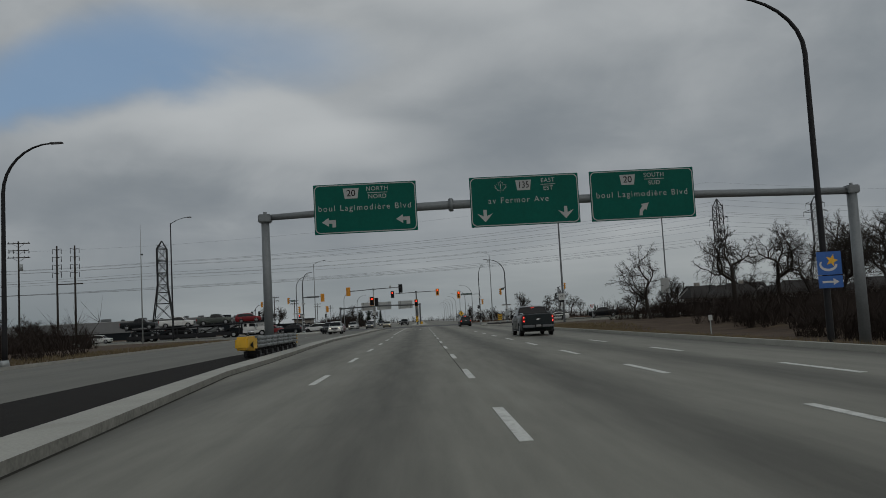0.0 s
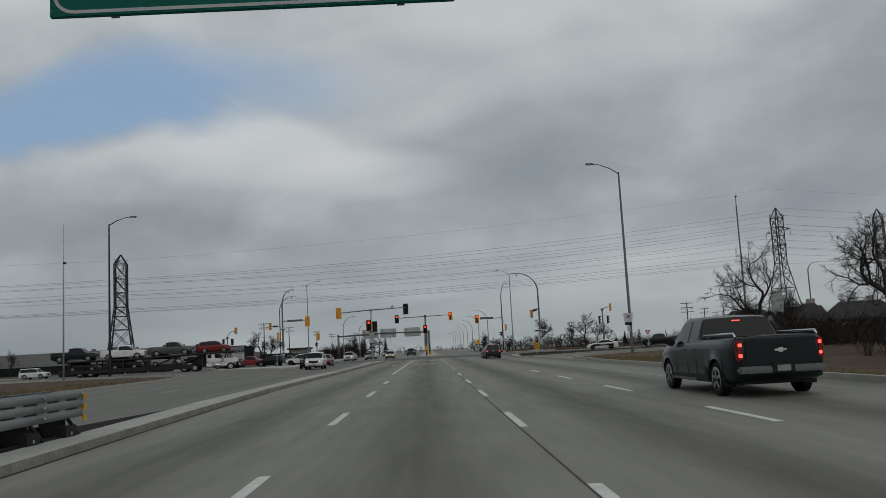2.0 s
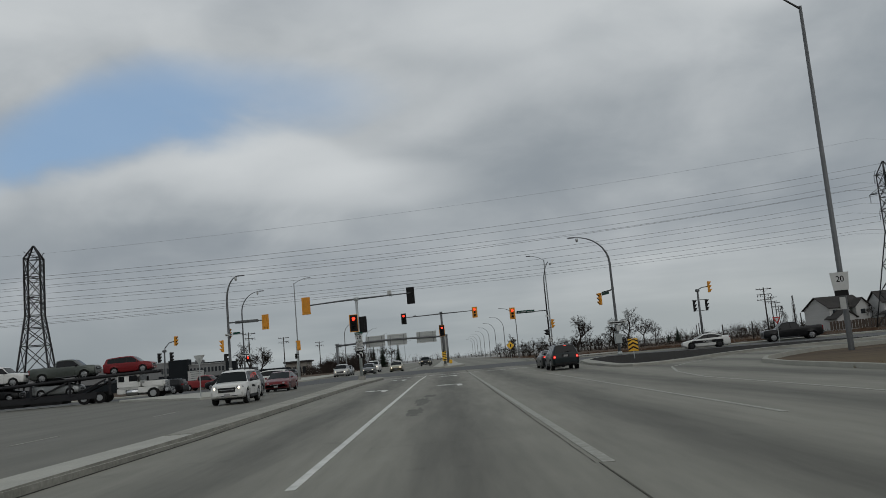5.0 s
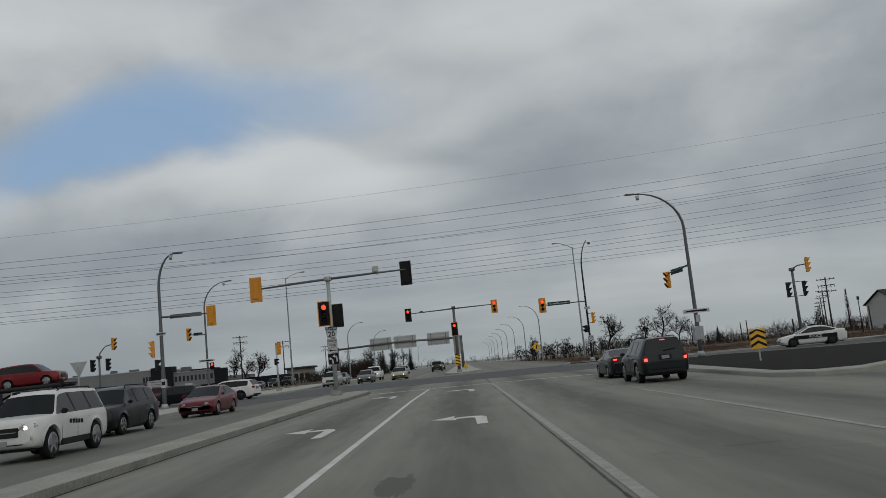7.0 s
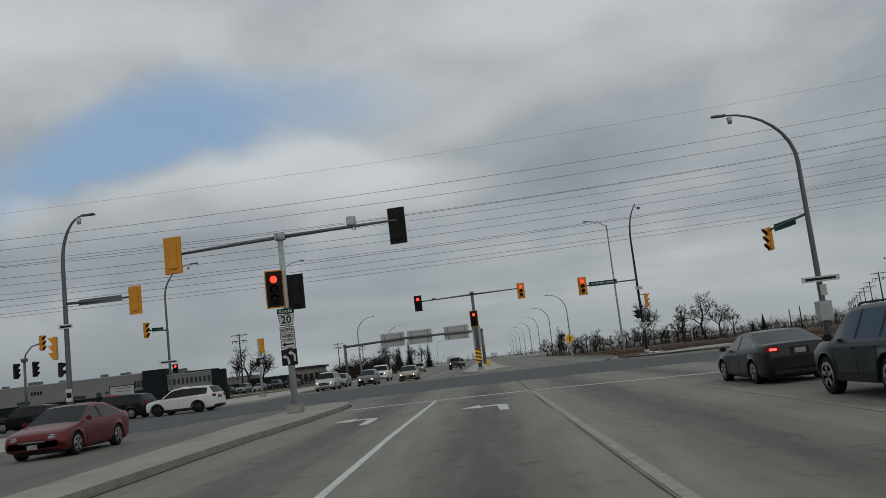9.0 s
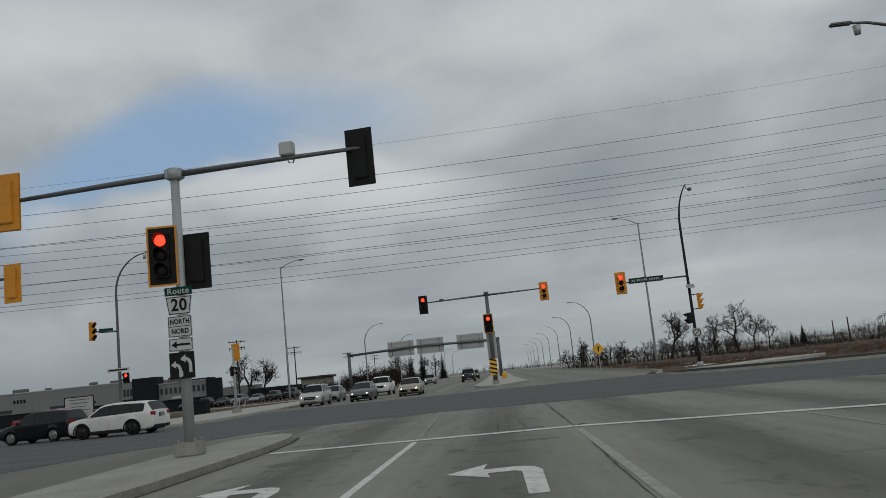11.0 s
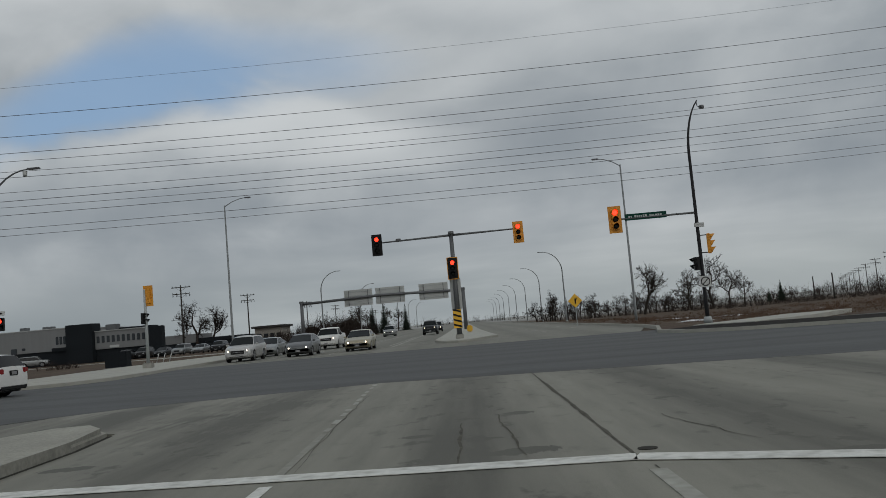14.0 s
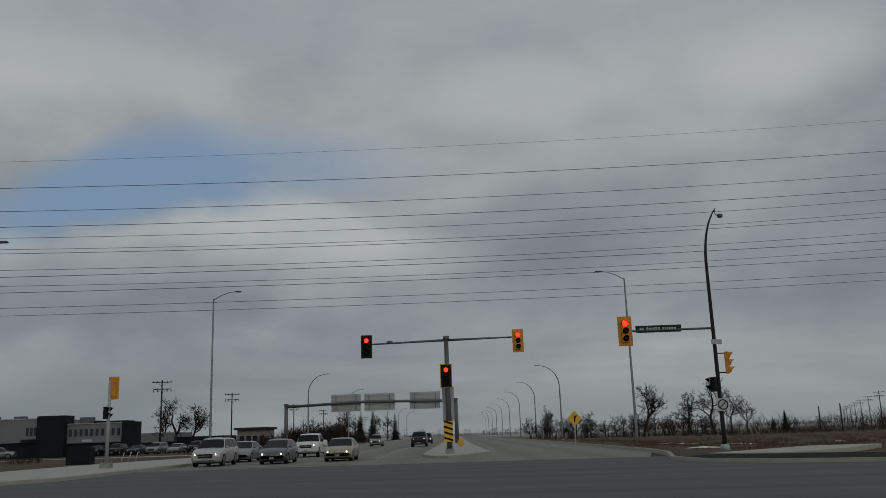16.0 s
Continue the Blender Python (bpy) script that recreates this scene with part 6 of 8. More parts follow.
    th = {"sedan": 0.15, "hatch": 0.24, "suv": 0.20, "boxy": 0.27, "pickup": 0.44}[kind]
    tw = {"sedan": 0.34, "hatch": 0.2, "suv": 0.30, "boxy": 0.20, "pickup": 0.15}[kind]
    for sx in (-1, 1):
        b2 = B()
        hw = 0.40 if kind != "pickup" else 0.30
        box(b2, (sx * W * 0.35, L / 2 - 0.105, zg - (0.09 if not tall else 0.15)), (hw, 0.17, 0.14 if not tall else 0.17), rz=-sx * 24, rx=-12, bevel=0.045)
        hl = part("headlight", b2, "head_off", t)
        if head:
            b2 = B()
            bmesh.ops.create_uvsphere(b2, u_segments=10, v_segments=6, radius=0.05, matrix=pose(sx * W * 0.33, L / 2 + 0.0, zg - (0.10 if not tall else 0.16)) @ Matrix.Diagonal((1, 0.4, 1, 1)))
            part("lamp", b2, "head", hl, "lit headlamp")
        b2 = B()
        tx_ = sx * (W * 0.455 - tw / 2)
        box(b2, (tx_, -L / 2 + 0.075, zt1 - th / 2), (tw, 0.14, th), rz=sx * 14, bevel=0.025)
        tl = part("taillight", b2, "tail_off", t)
        if brake:
            for dz in {"pickup": (0.27, -0.25), "boxy": (0.0,), "suv": (0.0,)}.get(kind, (0.0,)):
                b2 = B()
                box(b2, (tx_, -L / 2 + 0.004, zt1 - th / 2 + dz * th), (tw * (0.5 if kind != "boxy" else 0.6), 0.02, th * (0.42 if kind != "pickup" else 0.16)), rz=sx * 14, bevel=0.006)
                part("lit_lens", b2, "tail", tl, "lit brake light")
        # mirror
        b2 = B()
        fy = f_cowl + 0.055
        box(b2, (sx * (W / 2 + 0.07), y_at(fy), lerp_line(beltl, fy) + 0.09), (0.20, 0.10, 0.13 if kind != "pickup" else 0.20), bevel=0.04)
        part("mirror", b2, colour if kind in ("sedan", "suv", "hatch") else "trim", t)
        # door seams and handles
        seams = (f_cowl + 0.055, mids[0], min(0.70, f_sg - 0.05)) if kind != "pickup" else (0.30, mids[0], 0.572)
        for k, fd in enumerate(seams):
            b2 = B()
            zs_, ze_ = gc + 0.14, lerp_line(beltl, fd) - 0.03
            for (xa, za), (xb, zb_) in (((half_w(fd) * 0.991, zs_), (half_w(fd) * 1.0, (zs_ + ze_) / 2)), ((half_w(fd), (zs_ + ze_) / 2), (half_w(fd) * 0.98, ze_))):
                tube(b2, [(sx * xa, y_at(fd), za), (sx * xb, y_at(fd), zb_)], 0.0035, 4)
            part("door_seam", b2, "trim", t)
            if k < 2:
                b2 = B()
                fh = (seams[k + 1] - 0.03)
                box(b2, (sx * (W / 2 + 0.008), y_at(fh), lerp_line(beltl, fh) - 0.13), (0.03, 0.16, 0.028), bevel=0.008)
                part("door_handle", b2, "chrome" if chrome and kind == "sedan" else colour, t)
    if brake:
        b2 = B()
        fr = f_re + 0.004
        box(b2, (0, y_at(fr) - 0.0, lerp_line(top, fr) - (0.0 if kind != "sedan" else 0.03)), (0.20, 0.05, 0.022), bevel=0.006)
        part("high_brake_light", b2, "tail", t, "lit high brake light")
    b2 = B()
    zp = {"sedan": 0.84, "hatch": 0.86, "suv": 0.92, "boxy": 0.95, "pickup": rbz + 0.02}[kind]
    yp = -L / 2 - (0.004 if kind != "pickup" else 0.10)
    box(b2, (0, yp + 0.012, zp), (0.46, 0.03, 0.20), bevel=0.01)
    pr = part("plate_recess", b2, "trim", t)
    b2 = B()
    box(b2, (0, yp - 0.008, zp), (0.28, 0.012, 0.13), bevel=0.004)
    part("plate", b2, "plate", pr)
    b2 = B()
    box(b2, (0, L / 2 + 0.012, gc + 0.20), (0.30, 0.02, 0.13), bevel=0.005)
    part("plate", b2, "plate", t)
    if kind == "pickup":
        y0, y1 = y_at(0.625), y_at(0.98)
        b2 = B()
        box(b2, (0, (y0 + y1) / 2, 1.312), (W * 0.74, abs(y1 - y0), 0.05), bevel=0.02)
        part("bed_liner", b2, "trim", t)
        for sx in (-1, 1):
            if rack:
                b2 = B()
                tube(b2, [(sx * W * 0.43, y0 + 0.02, 1.30), (sx * W * 0.43, y0 - 0.04, 1.385), (sx * W * 0.43, y1 + 0.12, 1.395), (sx * W * 0.43, y1 + 0.05, 1.30)], 0.026, 8)
                part("bed_rail", b2, "chrome", t)
            b2 = B()
            box(b2, (sx * (W / 2 + 0.01), y_at(0.43), gc + 0.05), (0.16, 1.9, 0.05), bevel=0.02)
            part("side_step", b2, "bumper_steel", t)
            b2 = B()
            box(b2, (sx * (W / 2 - 0.13), ax_r - R - 0.05, wr * 0.95), (0.26, 0.03, 0.30), bevel=0.008)
            part("mud_flap", b2, "trim", t)
        b2 = B()
        box(b2, (0, -L / 2 - 0.004, 0.98), (W * 0.74, 0.03, 0.56), bevel=0.012)
        tg = part("tailgate", b2, colour, t)
        b2 = B()
        plate_xz(b2, [(-0.13, 1.03), (-0.05, 1.03), (-0.04, 1.06), (0.05, 1.06), (0.05, 1.03), (0.13, 1.03), (0.11, 0.985), (0.04, 0.985), (0.04, 0.955), (-0.05, 0.955), (-0.05, 0.985), (-0.13, 0.985)], -L / 2 - 0.022, -L / 2 - 0.028)
        part("emblem", b2, "chrome", tg)
        b2 = B()
        box(b2, (0, -L / 2 - 0.024, 1.12), (0.34, 0.02, 0.07), bevel=0.01)
        part("tailgate_handle", b2, "trim", tg)
    if rack and kind != "pickup":
        for sx in (-1, 1):
            b2 = B()
            ya, yb = y_at(0.42), y_at(0.88)
            xr = W * 0.30
            tube(b2, [(sx * xr, ya, H - 0.02), (sx * xr, ya - 0.12, H + 0.045), (sx * xr, yb + 0.12, H + 0.045), (sx * xr, yb, H - 0.03)], 0.02, 8)
            part("roof_rail", b2, "trim", t)
        b2 = B()
        tube(b2, [(-0.02, y_at(0.984) - 0.03, lerp_line(top, 0.982) + 0.06), (0.42, y_at(0.98) - 0.03, lerp_line(top, 0.978) + 0.06)], 0.012, 6)
        part("wiper", b2, "trim", t)
    if trim_low:
        for sx in (-1, 1):
            b2 = B()
            box(b2, (sx * (W / 2 - 0.035), (ax_f + ax_r) / 2, gc + 0.09), (0.08, wb - 2 * R - 0.02, 0.18), bevel=0.025)
            part("sill_cladding", b2, "trim", t)
            if rim == "rim_black":
                for a in (ax_f, ax_r):
                    b2 = B()
                    rows = []
                    for q in range(15):
                        an = math.pi * (q / 14 * 1.12 - 0.06)
                        rows.append([b2.verts.new((sx * (W / 2 + ox_), a + rr * math.cos(an), wr + rr * math.sin(an))) for ox_, rr in ((0.004, R - 0.015), (0.018, R - 0.005), (0.018, R + 0.05), (0.0, R + 0.06))])
                    for r0_, r1_ in zip(rows, rows[1:]):
                        for q in range(3):
                            b2.faces.new((r0_[q], r0_[q + 1], r1_[q + 1], r1_[q]))
                    bmesh.ops.recalc_face_normals(b2, faces=b2.faces)
                    part("arch_cladding", b2, "trim", t)
    return t


XR = 80.5   # heading of traffic leaving to the left on the cross street
vehicle("pickup", 7.55, 52.0, 0, "paint_slate", "dark slate pickup truck with lit brake lights in the lane", "pickup", brake=True, trim_low=True, rack=True, scale=(1.02, 1.0, 0.965))
vehicle("boxy", 7.2, 125.0, 0, "paint_slate", "dark grey boxy suv stopped with its brake lights lit", "suv", brake=True, rack=True, trim_low=True, scale=(0.95, 0.92, 0.90))
vehicle("sedan", 7.4, 132.4, 0, "paint_dark", "dark grey sedan stopped ahead of the suv", "car", brake=True, scale=(0.94, 0.92, 0.87))
# oncoming traffic in the opposite carriageway
wsuv = vehicle("boxy", -11.1, 116.3, 181, "paint_white_car", "white suv with lit headlights coming the other way", "suv", head=True, rack=True, trim_low=True)
vehicle("suv", -12.9, 125.2, 180, "paint_dark", "dark suv following in the oncoming lane", "suv", rack=True)
vehicle("sedan", -12.6, 136.0, 180, "paint_maroon", "maroon sedan in the oncoming lane", "car")
for sx in (-1, 1):
    for k in range(5):
        bm = B()
        box(bm, (sx * 0.902, 0.42 - 0.17 * k, 0.86 - 0.01 * k), (0.012, 0.12, 0.11), bevel=0.003)
        part("printed_bar", bm, "black", wsuv)
# queue waiting on the far side
vehicle("suv", -14.8, 190.8, 180, "paint_pearl", "pearl white suv waiting in the queue with headlights lit", "suv", head=True, rack=True)
vehicle("sedan", -15.0, 198.8, 180, "paint_silver", "silver sedan waiting behind the white suv", "car")
vehicle("hatch", -11.0, 191.6, 180, "paint_grey", "grey hatchback waiting in the queue with headlights lit", "car", head=True)
vehicle("pickup", -11.7, 208.0, 180, "paint_white_car", "white pickup waiting behind the hatchback", "pickup", head=True)
vehicle("sedan", -7.2, 193.0, 180, "paint_beige", "beige sedan at the front of the queue with headlights lit", "car", head=True)
vehicle("suv", -11.6, 266.0, 180, "paint_silver", "silver suv further back on the far road", "suv", head=True)
vehicle("pickup", -4.3, 245.0, 180, "paint_dark", "dark pickup approaching with lit headlights", "pickup", head=True)
vehicle("suv", -4.4, 276.0, 180, "paint_black", "black suv far down the road", "suv", head=True)
vehicle("sedan", -7.5, 330.0, 180, "paint_grey", "grey car far down the road", "car", head=True)
# traffic crossing to the left
vehicle("suv", -20.0, 166.6, XR, "paint_white_car", "white crossover suv with black wheels crossing the junction", "suv", rim="rim_black", trim_low=True, scale=(1.02, 1.09, 1.0))
vehicle("suv", -25.4, 169.0, XR, "paint_dark", "dark blue suv crossing the junction", "suv")
pol = vehicle("sedan", 26.0, 156.3, XR, "paint_white_car", "black and white police sedan crossing the junction", "police car", name="police_car", rim="rim_black")
for sx in (-1, 1):
    bm = B()
    box(bm, (sx * 0.905, -0.1, 0.66), (0.012, 3.0, 0.26))
    st = part("dark_stripe", bm, "paint_black", pol)
    text_part("lettering", "POLICE", 0.26, 0, 0, 0, "white", st, base=pose(sx * 0.913, -0.1, 0.66, 0, 0, 90 * sx))
bm = B()
box(bm, (0, -0.15, 1.50), (1.1, 0.28, 0.10), bevel=0.03)
part("light_bar", bm, "trim", pol)
vehicle("pickup", -31.5, 181.4, -99, "paint_oldred", "faded red pickup waiting on the cross street", "pickup")
vehicle("suv", -32.4, 169.6, XR, "paint_black", "black suv crossing the junction", "suv")
vehicle("pickup", 35.0, 157.0, XR, "paint_black", "black pickup on the cross street", "pickup")
vehicle("suv", 48.0, 152.5, XR, "paint_dark", "dark suv on the cross street", "suv")


# ---- car hauler ----
def hauler(x, y, rz):
    t = thing("car_transporter", "white car transporter truck with a two-deck dark steel trailer", "truck", x, y, 0, rz)
    # tractor: front at +y
    bm = B()
    box(bm, (0, -1.1, 0.85), (2.1, 3.4, 0.5), bevel=0.05)
    box(bm, (0, 0.2, 1.32), (1.75, 1.9, 0.62), bevel=0.15)
    part("bonnet", bm, "paint_white_car", t)
    bm = B()
    box(bm, (0, -1.8, 1.72), (2.35, 1.9, 1.28), bevel=0.12)
    cab = part("cab", bm, "paint_white_car", t)
    bm = B()
    box(bm, (0, -0.84, 1.98), (2.0, 0.04, 0.5), bevel=0.015)
    part("windscreen", bm, "glass", cab)
    for sx in (-1, 1):
        bm = B()
        box(bm, (sx * 1.18, -1.35, 1.95), (0.03, 0.72, 0.52), bevel=0.01)
        part("side_window", bm, "glass", cab)
        bm = B()
        box(bm, (sx * 1.18, -2.35, 1.95), (0.03, 0.5, 0.5), bevel=0.01)
        part("side_window", bm, "glass", cab)
        bm = B()
        tube(bm, [(sx * 1.0, -1.0, 0.72), (sx * 1.0, -2.0, 0.72)], 0.3, 12)
        part("fuel_tank", bm, "chrome", t)
        bm = B()
        box(bm, (sx * 1.42, -0.85, 1.85), (0.08, 0.2, 0.5), bevel=0.02)
        part("mirror", bm, "trim", cab)
    bm = B()
    box(bm, (0, 1.19, 1.25), (1.3, 0.06, 0.6), bevel=0.02)
    part("grille", bm, "chrome", t)
    bm = B()
    box(bm, (0, 1.35, 0.75), (2.3, 0.25, 0.36), bevel=0.06)
    part("bumper", bm, "chrome", t)
    for sx in (-1, 1):
        for yy in (0.25, -4.2, -5.5, -17.0, -18.3):
            bm = B()
            tube(bm, [(sx * 1.0 - 0.15, yy, 0.5), (sx * 1.0 + 0.15, yy, 0.5)], [0.5, 0.5], 18)
            w = part("wheel", bm, "rubber", t)
            bm = B()
            tube(bm, [(sx * 1.16, yy, 0.5), (sx * 1.18, yy, 0.5)], [0.28, 0.26], 14)
            part("rim", bm, "rim", w)
    for sx in (-1, 1):
        bm = B()
        box(bm, (sx * 1.2, -12.6, 0.74), (0.14, 16.4, 0.58), bevel=0.02)
        part("lower_beam", bm, "pole_dark", t)
        bm = B()
        tube(bm, [(sx * 1.2, 0.4, 2.44), (sx * 1.2, -4.0, 2.36), (sx * 1.2, -12, 2.10), (sx * 1.2, -21, 2.10)], 0.15, 6)
        part("upper_beam", bm, "pole_dark", t)
        for yy in (-3.3, -6.6, -9.8, -13.0, -16.2, -19.6):
            bm = B()
            box(bm, (sx * 1.2, yy, 1.42), (0.14, 0.18, 1.5))
            part("upright", bm, "pole_dark", t)
        for yy in (-5.0, -8.2, -14.6):
            bm = B()
            tube(bm, [(sx * 1.2, yy - 1.4, 0.8), (sx * 1.2, yy + 1.4, 2.1)], 0.09, 6)
            part("brace", bm, "pole_dark", t)
    for (ya, za), (yb, zb) in (((0.6, 2.50), (-4.2, 2.44)), ((-4.6, 2.40), (-9.6, 2.22)), ((-10.0, 2.22), (-15, 2.16)), ((-15.4, 2.16), (-20, 2.16)), ((-5.0, 0.95), (-12, 0.8)), ((-12.4, 0.8), (-20, 0.8))):
        bm = B()
        for sx in (-1, 1):
            d = math.degrees(math.atan2(za - zb, ya - yb))
            box(bm, (sx * 0.72, (ya + yb) / 2, (za + zb) / 2), (0.62, ya - yb, 0.14), rx=d)
        part("deck", bm, "pole_dark", t)
    for yy, ln in ((-8.6, 2.6), (-11.6, 2.2), (-14.6, 2.4), (-20.0, 1.8)):
        bm = B()
        box(bm, (0, yy, 0.46), (2.2, ln, 0.5), bevel=0.04)
        part("toolbox", bm, "trim", t)
    return t


HX, HY, HR = -28.4, 153.6, -87.5
hm = pose(HX, HY, 0, 0, 0, HR) @ Matrix.Diagonal((1, 1.13, 1.05, 1))
hauler(HX, HY, HR).matrix_world = hm
for k, (kind, yy, zz, col, lab, rev) in enumerate((
    ("suv", -1.9, 2.52, "paint_red", "red suv carried on the upper deck of the transporter", 0),
    ("pickup", -7.3, 2.38, "paint_olive", "grey-green pickup carried on the upper deck of the transporter", 0),
    ("pickup", -13.2, 2.24, "paint_white_car", "white pickup carried on the upper deck of the transporter", 0),
    ("pickup", -19.2, 2.22, "paint_dark", "dark pickup carried at the tail of the upper deck", 0),
    ("suv", -8.0, 0.95, "paint_silver", "silver suv carried on the lower deck of the transporter", 0),
    ("suv", -13.0, 0.84, "paint_black", "black suv carried on the lower deck of the transporter", 0),
    ("sedan", -18.2, 0.84, "paint_dark", "dark sedan carried on the lower deck of the transporter", 0),
)):
    p = hm @ Vector((0, yy, 0))
    vehicle(kind, p.x, p.y, HR + rev, col, lab, "pickup" if kind == "pickup" else "car", z=zz, group="transported cars", tilt=1.5 if k < 2 else 0, scale=1.08 if kind == "pickup" else 1.0)

# parked vehicles by the left buildings
for k, (px, py, rz, kind, col, lab) in enumerate((
    (-62.0, 166, -95, "boxy", "paint_white_car", "white suv parked in the yard"),
    (-56.0, 172, -95, "suv", "paint_grey", "grey suv parked in the yard"),
    (-66.5, 262, -75, "boxy", "paint_silver", "silver suv parked beside the grass before the warehouse"),
    (-71.8, 263, -75, "suv", "paint_dark", "dark suv parked beside the grass before the warehouse"),
)):
    vehicle(kind, px, py, rz, col, lab, "pickup" if kind == "pickup" else "car", group="parked cars")

# row of cars on the lot before the warehouse
lot = random.Random(31)
for k in range(7):
    col, word = lot.choice((("paint_dark", "dark"), ("paint_dark", "dark"), ("paint_grey", "grey"), ("paint_black", "black"), ("paint_white_car", "white"), ("paint_silver", "silver"), ("paint_maroon", "maroon")))
    kd = lot.choice(("sedan", "suv", "sedan", "hatch", "pickup"))
    vehicle(kd, -52.5 + 2.9 * k, 263.0 + 0.12 * k + (0.8 if kd == "pickup" else 0), 180 + lot.uniform(-4, 4), col, word + " car parked in the row before the warehouse", "pickup" if kd == "pickup" else "car", group="parked row", chrome=False)

# ---- transmission line ----
M["tower_steel"] = mat("dull_tower_steel", (0.022, 0.023, 0.025), 0.6, 0.3, var=0.2, scale=0.5, fine=6)


def lattice_tower(x, y, peak, base_w, waist_w, waist_z, arms, rz, label):
    t = thing("transmission_tower", label, "pylon", x, y, -0.2, rz, "transmission towers")
    top_z = arms[0][0]

    def hw(z):
        if z < waist_z:
            return (base_w + (waist_w - base_w) * z / waist_z) / 2
        return waist_w / 2 * (1.0 if z <= top_z else max(0.04, (peak - z) / (peak - top_z)))

    zs = [0, waist_z * 0.36, waist_z * 0.66, waist_z * 0.86, waist_z]
    n = max(3, int((top_z - waist_z) / (waist_w * 1.0)))
    zs += [waist_z + (top_z - waist_z) * k / n for k in range(1, n + 1)] + [peak]
    for sx in (-1, 1):
        for sy in (-1, 1):
            bm = B()
            tube(bm, [(sx * hw(z), sy * hw(z), z) for z in zs], 0.13, 4)
            part("leg", bm, "tower_steel", t)
    bm = B()
    for za, zb in zip(zs, zs[1:]):
        a, b = hw(za), hw(zb)
        for (p, q) in (((-1, -1), (1, -1)), ((1, -1), (1, 1)), ((1, 1), (-1, 1)), ((-1, 1), (-1, -1))):
            tube(bm, [(p[0] * a, p[1] * a, za), (q[0] * b, q[1] * b, zb)], 0.07, 3, cap=False)
            tube(bm, [(q[0] * a, q[1] * a, za), (p[0] * b, p[1] * b, zb)], 0.07, 3, cap=False)
            tube(bm, [(p[0] * b, p[1] * b, zb), (q[0] * b, q[1] * b, zb)], 0.07, 3, cap=False)
    tagged(part("bracing", bm, "tower_steel", t), kind="stuff")
    for z, reach in arms:
        for sy in (-1, 1):
            bm = B()
            w = hw(z)
            for sx in (-1, 1):
                tube(bm, [(sx * w, sy * w, z), (0, sy * reach, z + 0.25)], 0.06, 4)
                tube(bm, [(sx * w, sy * w, z + 0.9), (0, sy * reach, z + 0.25)], 0.05, 4)
            part("cross_arm", bm, "tower_steel", t)
            bm = B()
            for k in range(8):
                tube(bm, [(0, sy * reach, z + 0.2 - 0.19 * k), (0, sy * reach, z + 0.12 - 0.19 * k)], [0.13, 0.05], 6)
            part("insulator", bm, "trim", t)
    return t


TL, TR = Vector((-56.5, 188.4, 0)), Vector((80.2, 217.4, 0))
LINE = math.degrees(math.atan2(TR.y - TL.y, TR.x - TL.x))
lattice_tower(TL.x, TL.y, 22.2, 5.2, 2.1, 12.4, ((20.4, 3.4), (17.3, 5.2), (14.3, 3.4)), LINE, "lattice steel transmission tower beyond the yard")
lattice_tower(TR.x, TR.y, 29.1, 7.0, 1.9, 16.5, ((26.8, 2.6), (23.6, 4.4), (20.2, 2.6)), LINE, "lattice steel transmission tower beyond the houses")
lattice_tower(128.0, 262.0, 34.0, 8.6, 2.3, 19.0, ((31.6, 2.8), (29.0, 3.6), (26.4, 2.8)), LINE + 60, "lattice steel transmission tower above the woods")


def wire(p, q, sag, r=0.022, n=22):
    bm = B()
    tube(bm, [p.lerp(q, k / n) + Vector((0, 0, -4 * sag * (k / n) * (1 - k / n))) for k in range(n + 1)], r, 4, cap=False)
    return bm


# two circuits side by side, three levels of four conductors, and a thin shield wire on top
spans = [(4.1, 21.5, 34.1, 1.54)]
for off, zl, zr, sag in ((-5.9, 16.8, 27.8, 1.9), (0.6, 17.2, 27.4, 1.85), (8.6, 17.4, 26.8, 1.95), (13.6, 17.7, 26.4, 1.92),
                         (-5.9, 14.5, 24.2, 1.92), (0.6, 14.5, 23.1, 2.0), (8.6, 14.9, 22.9, 1.75), (13.6, 14.6, 21.9, 1.65),
                         (-5.9, 11.4, 18.9, 1.45), (0.6, 11.6, 18.4, 1.28), (8.6, 11.8, 17.9, 1.05), (13.6, 12.0, 17.8, 1.05)):
    spans.append((off, zl, zr, sag))
for k, (off, zl, zr, sag) in enumerate(spans):
    rw = 0.010 if k == 0 else 0.018
    for p, q in ((Vector((TL.x, TL.y + off, zl)), Vector((TR.x, TR.y + off, zr))),
                 (Vector((TL.x, TL.y + off, zl)), Vector((-200, 158 + off, zl + 2))),
                 (Vector((TR.x, TR.y + off, zr)), Vector((215, 246 + off, zr - 3)))):
        tagged(part("power_line", wire(p, q, sag, rw), "wire"), "thin overhead power line conductor", "cable", "power lines")


